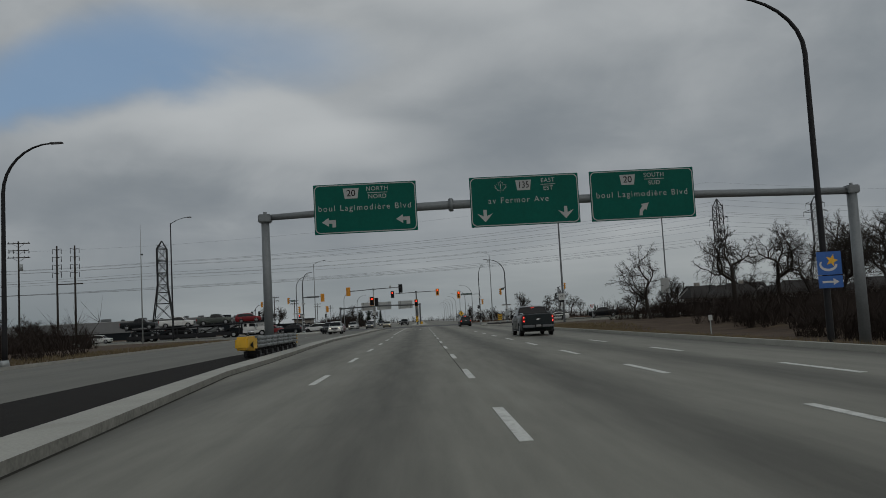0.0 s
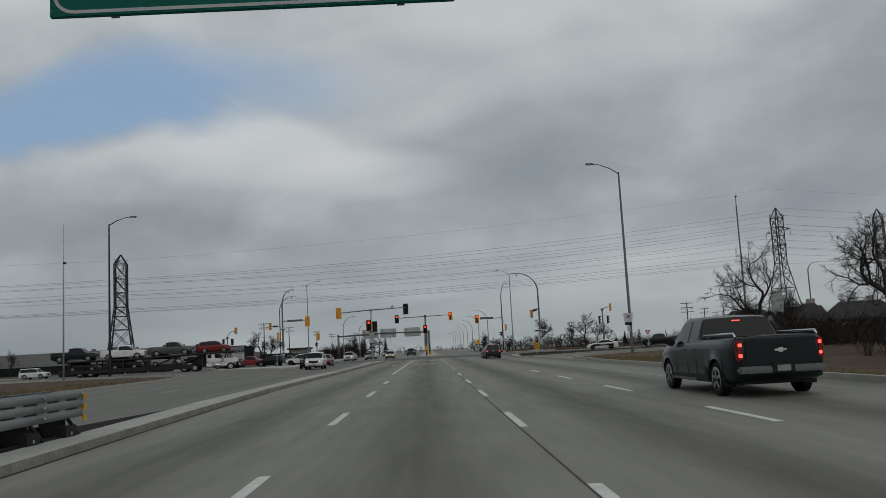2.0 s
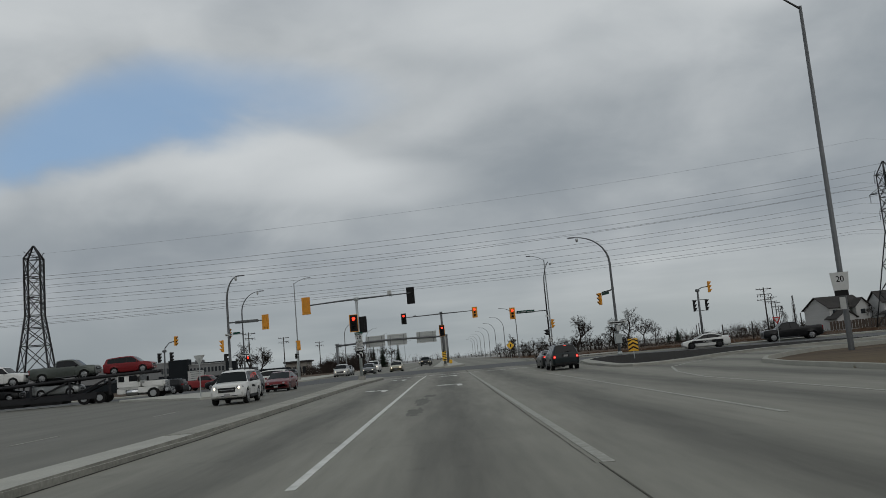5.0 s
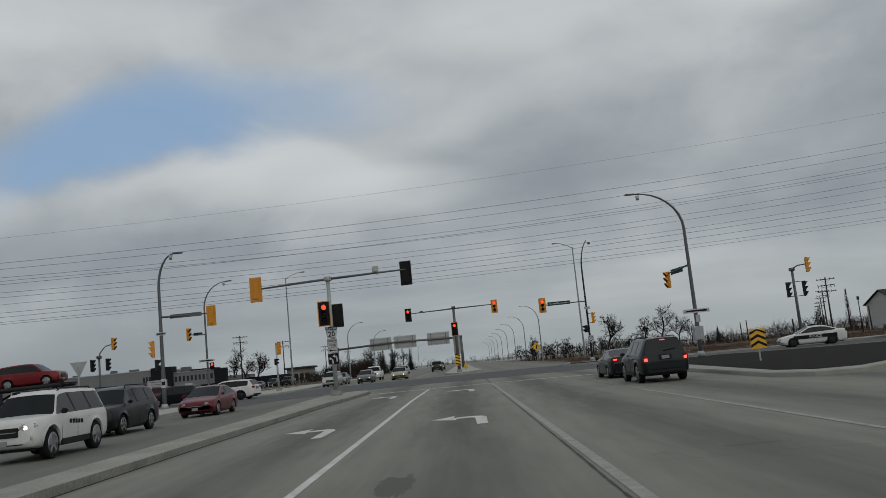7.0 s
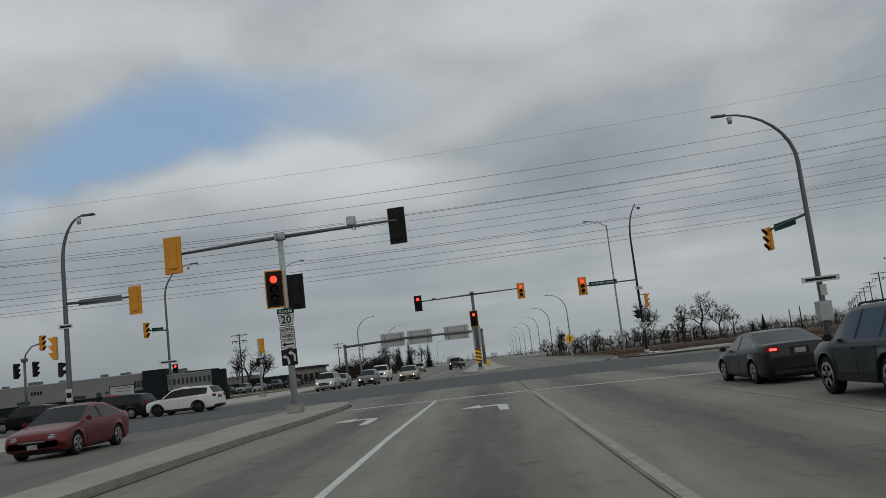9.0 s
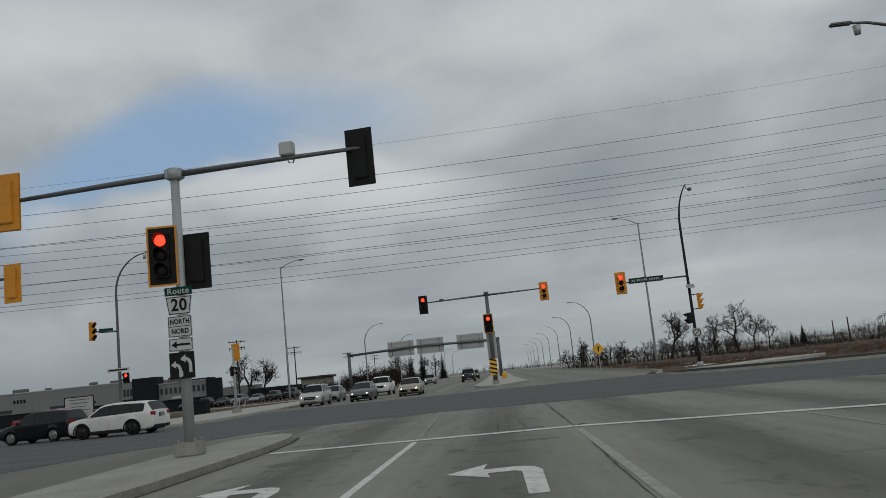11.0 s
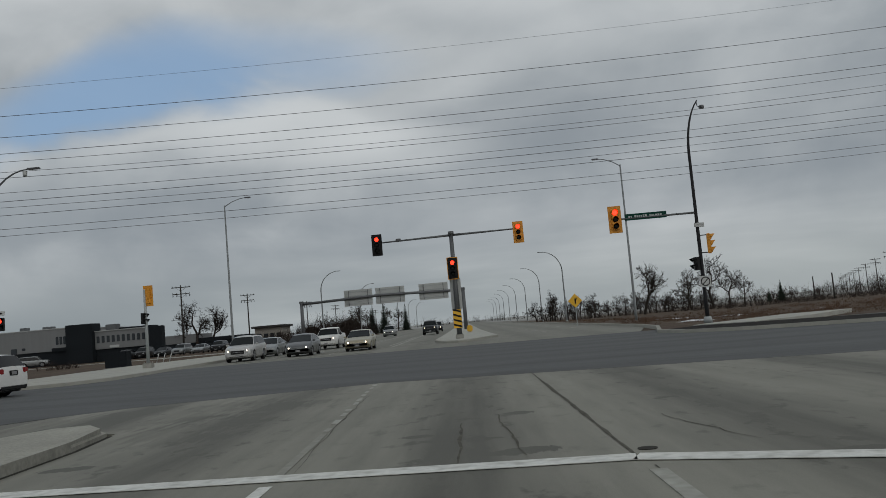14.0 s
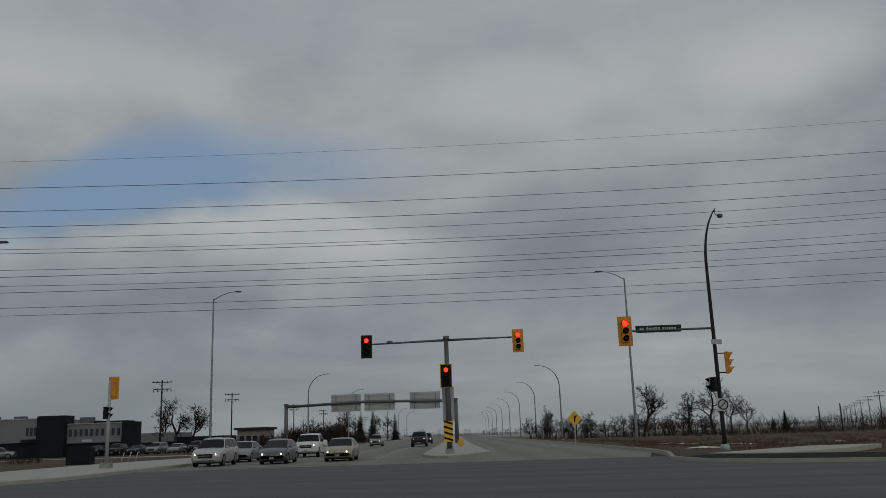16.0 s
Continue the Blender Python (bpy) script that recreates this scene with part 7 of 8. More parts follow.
def utility_pole(x, y, h, rz, arms=2, label="wooden utility pole with crossarms", transformer=False, group="utility poles", wide=1.0):
    t = thing("utility_pole", label, "utility pole", x, y, ground_z(x, y) - 0.1, rz, group)
    bm = B()
    tube(bm, [(0, 0, 0), (0, 0, h)], [0.17, 0.11], 8)
    part("pole", bm, "wood_pole", t)
    for k in range(arms):
        zz = h - 0.35 - 1.1 * k
        bm = B()
        box(bm, (0, 0.12, zz), ((2.5 - 0.3 * (k % 2)) * wide, 0.11, 0.13))
        arm = part("crossarm", bm, "wood_pole", t)
        for q in (-1.1 * wide, -0.6 * wide, 0.6 * wide, 1.1 * wide):
            bm = B()
            if k % 2:
                tube(bm, [(q, 0.12, zz - 0.05), (q + 0.05, 0.12, zz - 0.22), (q + 0.02, 0.12, zz - 0.48)], [0.03, 0.09, 0.05], 6)
                tube(bm, [(q, 0.12, zz + 0.04), (q, 0.12, zz + 0.22)], [0.06, 0.03], 6)
            else:
                tube(bm, [(q, 0.12, zz + 0.06), (q, 0.12, zz + 0.26)], [0.06, 0.04], 6)
            part("insulator", bm, "galv_dark", arm)
        bm = B()
        for sg in (-1, 1):
            tube(bm, [(sg * 0.75 * wide, 0.14, zz), (0, 0.14, zz - 0.62)], 0.025, 5)
        part("arm_brace", bm, "galv_dark", t)
    if transformer:
        bm = B()
        tube(bm, [(0.35, 0, h - 4.6), (0.35, 0, h - 3.6)], 0.28, 12)
        part("transformer", bm, "galv", t)
    return t


utility_pole(-60.8, 130.5, 16.9, 10, 3, transformer=True, wide=1.3)
hf = thing("utility_pole", "two tall wooden poles joined by a cross beam", "utility pole", -53.6, 130.5, 0, 8)
hf.matrix_world = pose(-53.6, 130.5, 0, 0, 0, 8) @ Matrix.Diagonal((0.87, 0.87, 0.875, 1))
for sx in (-1.5, 1.5):
    bm = B()
    tube(bm, [(sx, 0, 0), (sx, 0, 17.9)], [0.21, 0.14], 8)
    part("pole", bm, "wood_pole", hf)
    for k in range(4):
        for sg in (-1, 1):
            bm = B()
            tube(bm, [(sx, 0, 17.2 - 1.4 * k), (sx + sg * 0.75, 0, 17.4 - 1.4 * k), (sx + sg * 0.75, 0, 16.5 - 1.4 * k)], 0.065, 5)
            part("insulator_arm", bm, "trim", hf)
bm = B()
box(bm, (0.6, 0, 11.1), (4.4, 0.16, 0.18))
part("cross_beam", bm, "wood_pole", hf)
for py in (272, 315, 384, 440, 510, 580, 650):
    utility_pole(-46.4, py, 11.6, 5, 2, wide=1.25)
for k in range(11):
    utility_pole(66.9 + 21.9 * k, 245.6 + 52.6 * k, 10.4, -22, 3 if k == 0 else 2, wide=1.25)
# thin mast on the open lot
mast = thing("radio_mast", "thin pale steel mast on the open lot", "mast", -41.8, 129.5, 0)
bm = B()
tube(bm, [(0, 0, 0), (0, 0, 12), (0, 0, 18.2)], [0.11, 0.08, 0.03], 8)
part("pole", bm, "galv", mast)
bm = B()
box(bm, (0.15, 0, 13.6), (0.34, 0.2, 0.24), bevel=0.03)
part("fitting", bm, "trim", mast)
for px, py, h in ((74.0, 246, 4.0), (52.0, 214, 2.8), (44, 205, 2.6), (60, 270, 4), (66, 292, 4)):
    t = thing("bare_post", "plain dark wooden post on the open ground", "post", px, py, 0, 0, "bare posts")
    bm = B()
    tube(bm, [(0, 0, -0.2), (0, 0, h)], [0.13, 0.10], 7)
    part("pole", bm, "wood_pole", t)


# ---- trees ----
def grow(rng, bmt, bmc, p, d, r, level, spread, up, reach, fine):
    """One crooked limb; it forks into a stronger and a weaker one until only twigs are left."""
    length = reach * r ** 0.62 * rng.uniform(0.7, 1.3) * (1.7 if level == 0 else 1.0)
    n = 5 if level == 0 else 4 if r > 0.06 else 2
    pts, rad, q, dd = [p], [r], p, d.copy()
    kink = 0.07 if level == 0 else 0.20
    end = r * (0.86 if level == 0 else 0.90)
    for k in range(n):
        lift = up * (0.10 if r > 0.05 else 0.03)
        dd = (dd + Vector((rng.gauss(0, kink), rng.gauss(0, kink), rng.gauss(0, kink * 0.8) + lift))).normalized()
        q = q + dd * (length / n)
        pts.append(q)
        rad.append(r + (end - r) * (k + 1) / n)
    tube(bmt if r > 0.045 else bmc, pts, rad, 8 if r > 0.12 else 5 if r > 0.045 else 3, cap=False)
    if r < fine * 1.9:
        for k in range(3):
            f = rng.uniform(0.25, 1.0) * n
            i = min(n - 1, int(f))
            base = pts[i].lerp(pts[i + 1], f - i)
            tw = (dd + Vector((rng.gauss(0, 0.55), rng.gauss(0, 0.55), rng.gauss(0.12, 0.45)))).normalized()
            ln = length * rng.uniform(0.7, 1.5)
            tube(bmc, [base, base + tw * ln], [fine * 0.62, fine * 0.3] if fine < 0.01 else [fine * 0.95, fine * 0.5], 3, cap=False)
    if r < fine:
        return
    side = dd.orthogonal().normalized()
    side.rotate(Matrix.Rotation(rng.uniform(0, 2 * math.pi), 3, dd))
    forks = [(rng.uniform(0.76, 0.86), rng.uniform(0.10, 0.32) * spread, 1), (rng.uniform(0.56, 0.72), rng.uniform(0.55, 0.95) * spread, -1)]
    if level == 0 or (r > 0.05 and rng.random() < 0.25):
        forks.append((rng.uniform(0.50, 0.68), rng.uniform(0.7, 1.1) * spread, 0))
    perp = dd.cross(side)
    for rr, sp_, sg in forks:
        sv = side * sg if sg else perp
        nd = (dd + sv * (sp_ * 1.5) + Vector((0, 0, 0.05 * up))).normalized()
        grow(rng, bmt, bmc, q, nd, end * rr, level + 1, spread, up, reach, fine)
    if level and rng.random() < 0.75:
        i = rng.randrange(1, n)
        tw = (dd + Vector((rng.gauss(0, 0.8), rng.gauss(0, 0.8), rng.gauss(0.1, 0.6)))).normalized()
        grow(rng, bmt, bmc, pts[i], tw, min(0.035, r * 0.40), level + 3, spread, up, reach, fine)


def bare_tree(seed, h, r, spread=0.9, up=0.6, reach=4.4, lean=0.1, fine=0.0095, label="bare leafless deciduous tree"):
    rng = random.Random(seed)
    t = thing("tree", label, "tree", 0, 0, 0, 0, "bare trees")
    bmt, bmc = B(), B()
    grow(rng, bmt, bmc, Vector((0, 0, -0.3)), Vector((rng.uniform(-lean, lean), rng.uniform(-lean, lean), 1)).normalized(), r, 0, spread, up, reach, fine)
    s = h / max(v.co.z for v in bmc.verts)
    for b_ in (bmt, bmc):
        bmesh.ops.scale(b_, vec=(s, s, s), verts=b_.verts)
    part("trunk", bmt, "bark", t)
    part("crown", bmc, "twig", t)
    return t


def plant(proto, x, y, s=1.0, rz=0.0, dz=0.0):
    return copy_thing(proto, pose(x, y, ground_z(x, y) + dz, 0, 0, rz) @ Matrix.Diagonal((s, s, s, 1)))


t1 = bare_tree(3, 9.6, 0.20, 0.95, 0.55, 4.6, 0.2)
t1.matrix_world = pose(28.9, 102.4, ground_z(28.9, 102.4) - 0.2)
t2 = bare_tree(12, 11.2, 0.24, 1.15, 0.35, 4.2, 0.1)
t2.matrix_world = pose(39.0, 101, ground_z(39, 101), 0, 0, 40)
t3 = bare_tree(21, 11.5, 0.26, 1.2, 0.35, 4.2, 0.08, 0.0115, "wide-crowned bare tree on the open ground")
t3.matrix_world = pose(53.0, 312, ground_z(53, 312))
t4 = bare_tree(34, 10.2, 0.20, 0.9, 0.7, 4.4, 0.12, 0.0122)
t4.matrix_world = pose(35.0, 296, ground_z(35, 296))
t5 = bare_tree(40, 10.0, 0.19, 1.05, 0.6, 4.2, 0.12, 0.0135)
t5.matrix_world = pose(-29, 372, ground_z(-29, 372))
t6 = bare_tree(47, 9.0, 0.17, 0.75, 1.0, 4.2, 0.12, 0.0155)
t6.matrix_world = pose(-24, 396, ground_z(-24, 396))
rng = random.Random(5)
for x, y, s, p in ((45.5, 104, 1.05, t2), (50, 98, 1.08, t2), (54, 104, 1.0, t1), (47, 92, 0.95, t4), (42.0, 88, 0.8, t1), (58, 100, 1.1, t2), (52, 90, 1.1, t4), (62, 108, 1.15, t2), (41, 84, 0.8, t4), (46, 80, 0.9, t1), (52, 78, 1.0, t2),
                   (27.5, 104, 0.42, t3), (30.0, 107, 0.45, t4), (33.5, 110, 0.5, t3), (36, 112, 0.5, t4), (62, 150, 0.7, t4)):
    plant(p, x, y, s, rng.uniform(0, 360), -0.1)
for x, y, s, p in ((18.5, 307, 0.75, t6), (61, 316, 0.8, t6), (57.2, 314, 0.85, t4), (48.6, 313, 0.8, t3), (45, 318, 0.45, t6), (29, 318, 0.5, t6),
                   (-52.9, 299.4, 0.92, t3), (-50.9, 301, 0.92, t4), (-55.0, 300.5, 0.95, t6), (-113, 262, 0.85, t6), (-118, 264, 0.8, t5), (-30, 320, 0.7, t6), (-27, 340, 0.7, t6), (-25, 352, 0.8, t6), (-23, 430, 1.0, t6),
                   (-44, 96, 0.5, t6), (-48, 92, 0.55, t6), (-41, 90, 0.45, t6), (-82, 160, 0.95, t3), (-88, 150, 0.9, t6), (-95, 158, 1.0, t5), (-78, 146, 0.6, t6), (104, 240, 0.8, t5), (112, 250, 0.8, t6), (96, 262, 0.7, t6), (88, 300, 0.6, t6)):
    plant(p, x, y, s, rng.uniform(0, 360), -0.1)


def spruce(x, y, h):
    t = thing("spruce", "small dark green spruce tree", "tree", x, y, ground_z(x, y), 0, "spruce trees")
    bm = B()
    tube(bm, [(0, 0, -0.1), (0, 0, h)], [0.10, 0.02], 6)
    part("trunk", bm, "bark", t)
    bm = B()
    r_ = random.Random(int(x * 7 + y))
    k = 0
    z = 0.5
    while z < h * 0.97:
        w = (h - z) * 0.30 * r_.uniform(0.7, 1.15)
        for j in range(26):
            a = r_.uniform(0, 2 * math.pi)
            tip = Vector((w * math.cos(a), w * math.sin(a), z - 0.18 * w))
            side = Vector((-math.sin(a), math.cos(a), 0)) * w * 0.22
            v = [bm.verts.new(q) for q in (Vector((0, 0, z + 0.12)), tip * 0.55 + Vector((0, 0, z * 0.45)) + side, tip, tip * 0.55 + Vector((0, 0, z * 0.45)) - side)]
            bm.faces.new(v)
        z += h * 0.028
    part("crown", bm, "evergreen", t)


for x, y, h in ((60.5, 300, 3.0), (63.6, 302, 4.6), (-25.6, 372, 8.8), (-23.0, 378, 9.2), (-27.5, 384, 8), (-19.6, 420, 9.5), (92, 262, 6.5), (100, 285, 8)):
    spruce(x, y, h)


M["weed"] = mat("rust_brown_weeds", (0.105, 0.066, 0.045), 0.95, var=0.4, scale=0.2, fine=3)


def brush(name, label, areas, density, seed, hmin, hmax, material="brush", stems=5, twigs=4):
    """Dense leafless undergrowth: many thin forked stems."""
    r_ = random.Random(seed)
    vs, fs = [], []
    for x0, y0, x1, y1, k in areas:
        for _ in range(int(density * k * abs((x1 - x0) * (y1 - y0)))):
            x, y = r_.uniform(x0, x1), r_.uniform(y0, y1)
            edge = min(abs(x - x0), abs(x - x1), abs(y - y0), abs(y - y1))
            if hmax > 1 and edge < 4.0 * (0.5 + noise.noise((x * 0.15, y * 0.15, 1))):
                continue
            h = r_.uniform(hmin, hmax) * (0.65 + 0.7 * noise.noise((x * 0.22, y * 0.22, 3)) + 0.25)
            if h < 0.25 and hmax > 1 or hmax < 1 and noise.noise((x * 0.3, y * 0.16, 9)) < 0.02:
                continue
            z = ground_z(x, y) - 0.05
            for s in range(stems):
                a, lean = r_.uniform(0, 2 * math.pi), r_.uniform(0.1, 0.9)
                hh = h * r_.uniform(0.55, 1.0)
                p0 = (x + r_.uniform(-0.2, 0.2), y + r_.uniform(-0.2, 0.2), z)
                w = 0.012 + 0.005 * hh
                p1 = (p0[0] + lean * hh * 0.5 * math.cos(a), p0[1] + lean * hh * 0.5 * math.sin(a), z + hh * 0.55)
                for j in range(twigs):
                    b = r_.uniform(0, 2 * math.pi)
                    p2 = (p1[0] + 0.45 * hh * math.cos(b) * r_.uniform(0.2, 1), p1[1] + 0.45 * hh * math.sin(b), z + hh * r_.uniform(0.6, 1.05))
                    i = len(vs)
                    vs.extend(((p1[0] - w * 0.6, p1[1], p1[2]), (p1[0] + w * 0.6, p1[1], p1[2]), p2))
                    fs.append((i, i + 1, i + 2))
                i = len(vs)
                vs.extend(((p0[0] - w, p0[1], p0[2]), (p0[0] + w, p0[1], p0[2]), (p1[0] + w * 0.6, p1[1], p1[2]), (p1[0] - w * 0.6, p1[1], p1[2])))
                fs.append((i, i + 1, i + 2, i + 3))
    me = bpy.data.meshes.new(name)
    me.from_pydata(vs, [], fs)
    me.materials.append(M[material])
    return tagged(new(name, me), label, "bushes", kind="stuff")


brush("thicket", "dense leafless thicket beside the ditch", ((31, 62, 70, 74, 1.0), (29, 74, 62, 90, 1.0), (31, 92, 60, 116, 0.8), (24, 100, 34, 112, 0.6), (25, 20, 60, 62, 1.0)), 1.6, 7, 1.6, 3.8, stems=6, twigs=7)
for k in range(27):
    plant((t5, t6, t5)[k % 3], 15.5 + 1.45 * k + rng.uniform(-0.5, 0.5), 308 + rng.uniform(0, 9), rng.uniform(0.42, 0.60) * (0.8 if k % 3 == 2 else 1.0), rng.uniform(0, 360), -0.1)
brush("shelterbelt", "low leafless undergrowth below the far hedge row", ((14, 307, 58, 316, 1.0), (56, 312, 82, 322, 0.6)), 0.9, 8, 1.2, 3.7, stems=6, twigs=5)
brush("field_brush", "low dark brush across the open field", ((40, 272, 120, 300, 0.6), (62, 255, 130, 272, 0.4)), 0.7, 18, 0.5, 1.5)
brush("verge_brush", "dark leafless brush behind the verge", ((-24, 300, -60, 330, 0.7), (-22, 330, -40, 430, 0.3), (-60, 128, -110, 150, 0.5), (-23, 20, -45, 70, 1.4), (-54, 84, -36, 108, 3.0)), 0.5, 9, 1.4, 3.8, stems=6, twigs=6)
brush("hedgerow", "tall tangled brown hedge beside the far road", ((-41, 322, -24, 334, 1.0), (-40, 338, -22, 352, 0.7)), 1.1, 19, 3.4, 6.2, stems=6, twigs=7)
brush("tree_line", "dark leafless trees along the far side road", ((84, 318, 112, 330, 1.0), (58, 372, 140, 380, 0.7)), 0.55, 23, 2.6, 6.0, stems=5, twigs=5)
brush("shrubs", "low dark leafless shrubs before the warehouse", ((-52, 222, -42, 227, 1.0), (-72, 258, -62, 262, 0.6)), 1.6, 20, 0.7, 1.5, stems=6, twigs=6)
brush("weeds", "low reddish brown weeds on the open field", ((14, 176, 60, 215, 1.0), (20, 215, 90, 262, 0.4), (34, 168, 90, 190, 0.6), (14, 200, 24, 300, 0.3)), 3.0, 10, 0.15, 0.5, "weed", stems=4, twigs=4)


def tufts(name, label, areas, density, seed, h0, h1, material):
    r_ = random.Random(seed)
    vs, fs = [], []
    for x0, y0, x1, y1, z in areas:
        for _ in range(int(density * abs((x1 - x0) * (y1 - y0)))):
            x, y = r_.uniform(x0, x1), r_.uniform(y0, y1)
            zz = ground_z(x, y) if z is None else z
            for b in range(5):
                a, h = r_.uniform(0, 2 * math.pi), r_.uniform(h0, h1)
                dx_, dy_ = 0.5 * h * math.cos(a), 0.5 * h * math.sin(a)
                i = len(vs)
                vs.extend(((x - 0.02, y, zz - 0.02), (x + 0.02, y + 0.01, zz - 0.02), (x + dx_, y + dy_, zz + h)))
                fs.append((i, i + 1, i + 2))
    me = bpy.data.meshes.new(name)
    me.from_pydata(vs, [], fs)
    me.materials.append(M[material])
    return tagged(new(name, me), label, "grass", kind="stuff")


tufts("dry_grass", "short dry grass along the road verges", ((11.6, 20, 24, 97, None), (-21.6, 20, -28, 104, None), (12.6, 30, 22, 97, None), (12.6, 30, 20, 97, None)), 3.2, 12, 0.10, 0.34, "grass_light")

# old snow patches
for x, y, a, b in ((24, 210, 3.0, 1.0), (30, 205, 2.2, 0.6), (21, 221, 4.0, 1.1), (16.2, 38.0, 1.5, 0.5), (15.2, 52.0, 1.8, 0.5), (46, 212, 3.5, 0.9), (17, 196, 2.4, 0.5), (12.2, 46.5, 0.5, 0.22), (12.4, 48.0, 0.7, 0.2), (12.0, 49.6, 0.4, 0.18), (12.5, 51.0, 0.6, 0.25), (12.1, 53.0, 0.5, 0.2), (12.6, 55.5, 0.7, 0.22), (12.2, 58.0, 0.5, 0.2), (12.4, 43.5, 0.6, 0.22), (12.1, 41.0, 0.5, 0.2)):
    bm = B()
    r_ = random.Random(int(x * 10))
    ring = [(a * math.cos(2 * math.pi * k / 14) * r_.uniform(0.6, 1.1), b * math.sin(2 * math.pi * k / 14) * r_.uniform(0.6, 1.1)) for k in range(14)]
    c = bm.verts.new((0, 0, 0.12))
    vs = [bm.verts.new((p[0], p[1], -0.06)) for p in ring]
    for k in range(14):
        bm.faces.new((c, vs[k], vs[(k + 1) % 14])).smooth = True
    o = tagged(part("snow_patch", bm, "snow"), "thin patch of old melting snow", "snow", "snow patches")
    o.location = (x, y, ground_z(x, y))

# ---- buildings ----
M["clad_light"] = mat("light_metal_cladding", (0.19, 0.194, 0.195), 0.6, 0.1, var=0.08, scale=0.3, fine=5, streak=(8, 8, 0.3))
M["clad_dark"] = mat("charcoal_cladding", (0.013, 0.016, 0.019), 0.85, var=0.15, scale=0.3, fine=5)
M["win"] = mat("window_glass", (0.03, 0.035, 0.04), 0.08, var=0.2, scale=0.4)
M["stucco"] = mat("beige_stucco", (0.30, 0.28, 0.25), 0.9, var=0.1, scale=0.5, fine=12)
M["siding"] = mat("pale_house_siding", (0.42, 0.42, 0.41), 0.75, var=0.1, scale=0.4, fine=10, streak=(0.3, 0.3, 9))
M["shingle"] = mat("dark_shingles", (0.045, 0.042, 0.040), 0.9, var=0.3, scale=0.6, fine=8)
M["fence"] = mat("weathered_fence_boards", (0.07, 0.055, 0.045), 0.9, var=0.3, scale=0.6, fine=10)


def wing(b, x0, x1, y0, y1, z0, z1, material, name="wall", label=""):
    bm = B()
    box(bm, ((x0 + x1) / 2, (y0 + y1) / 2, (z0 + z1) / 2), (x1 - x0, y1 - y0, z1 - z0), bevel=0.05)
    return part(name, bm, material, b, label)


wb_ = thing("warehouse", "low light grey commercial building with charcoal blocks", "building", 0, 270, -0.1)
wing(wb_, -135, -65.0, 0.2, 30, 2.4, 6.0, "clad_light")
wing(wb_, -135, -65.0, 0.4, 29.8, 0, 2.4, "clad_dark")
wing(wb_, -65.0, -60.6, -0.4, 3.0, 0, 6.4, "clad_dark", label="charcoal entrance block")
wing(wb_, -60.6, -51.7, 0.6, 7, 2.05, 5.0, "clad_light")
wing(wb_, -60.6, -51.7, 0.9, 7, 0, 2.05, "clad_dark")
wing(wb_, -51.7, -49.2, -0.2, 1.4, 0, 5.1, "clad_dark", label="charcoal end block")
wing(wb_, -60.0, -52.5, 4.0, 7.5, 5.0, 5.45, "clad_dark", "roof_screen")
wing(wb_, -135.2, -65.0, 0.1, 30.2, 5.95, 6.12, "alu_back", "roof_edge")
wing(wb_, -60.6, -51.7, 0.4, 7.1, 4.95, 5.1, "alu_back", "roof_edge")
for k in range(10):
    w = wing(wb_, -60.3 + 0.84 * k, -59.82 + 0.84 * k, 0.5, 0.7, 3.1, 4.2, "win", "window")
for k in range(3):
    wing(wb_, -66.9 + 0.62 * k, -66.45 + 0.62 * k, 0.12, 0.3, 3.4, 4.7, "win", "window")
wing(wb_, -67.6, -65.2, 0.02, 0.3, 2.3, 2.9, "clad_dark", "entrance_canopy")
for xa, xb, za, zb in ((-80.5, -76.5, 2.5, 3.1), (-74.4, -73.4, 2.4, 3.3), (-72.6, -72.0, 2.9, 3.3), (-90.0, -87.5, 2.6, 3.2)):
    wing(wb_, xa, xb, 0.12, 0.3, za, zb, "win", "window")
for k in range(4):
    wing(wb_, -87.2 + 0.62 * k, -86.8 + 0.62 * k, 0.13, 0.2, 4.2, 4.85, "black", "number_bar")
wing(wb_, -58.2, -56.6, 0.5, 0.62, 2.2, 2.6, "white", "wall_sign")
for x, y, w, h in ((-72, 6, 1.6, 0.7), (-77, 8, 1.0, 0.9), (-84, 5, 0.6, 0.6), (-59.8, 3, 1.9, 1.1), (-92, 8, 2.4, 1.0), (-98, 9, 0.8, 0.8), (-105, 10, 3.0, 1.2)):
    wing(wb_, x, x + w, y, y + 1.6, 5.0 if x > -60 else 6.0, (5.0 if x > -60 else 6.0) + h, "galv_dark", "roof_unit")
b2 = thing("shop_building", "long low pale shop with a dark glazed front", "building", 0, 300, -0.1)
wing(b2, -60, -53, 0, 10, 1.9, 3.6, "clad_light")
wing(b2, -60, -44, 0.2, 10, 0, 1.88, "clad_dark")
wing(b2, -53, -44, 0.1, 10, 1.9, 2.7, "clad_dark", "parapet")
for k in range(8):
    wing(b2, -59.2 + 1.9 * k, -57.9 + 1.9 * k, 0.1, 0.25, 0.4, 1.5, "win", "window")
b3 = thing("shop_building", "flat-roofed tan shop beside the far road", "building", 0, 330, -0.1)
wing(b3, -49, -42.5, 0, 9, 0, 4.0, "stucco")
wing(b3, -49.6, -41.8, -1.0, 9.2, 3.95, 4.45, "shingle", "roof")
for k in range(4):
    wing(b3, -48.4 + 1.5 * k, -47.4 + 1.5 * k, -0.12, 0.1, 0.6, 2.6, "win", "window")


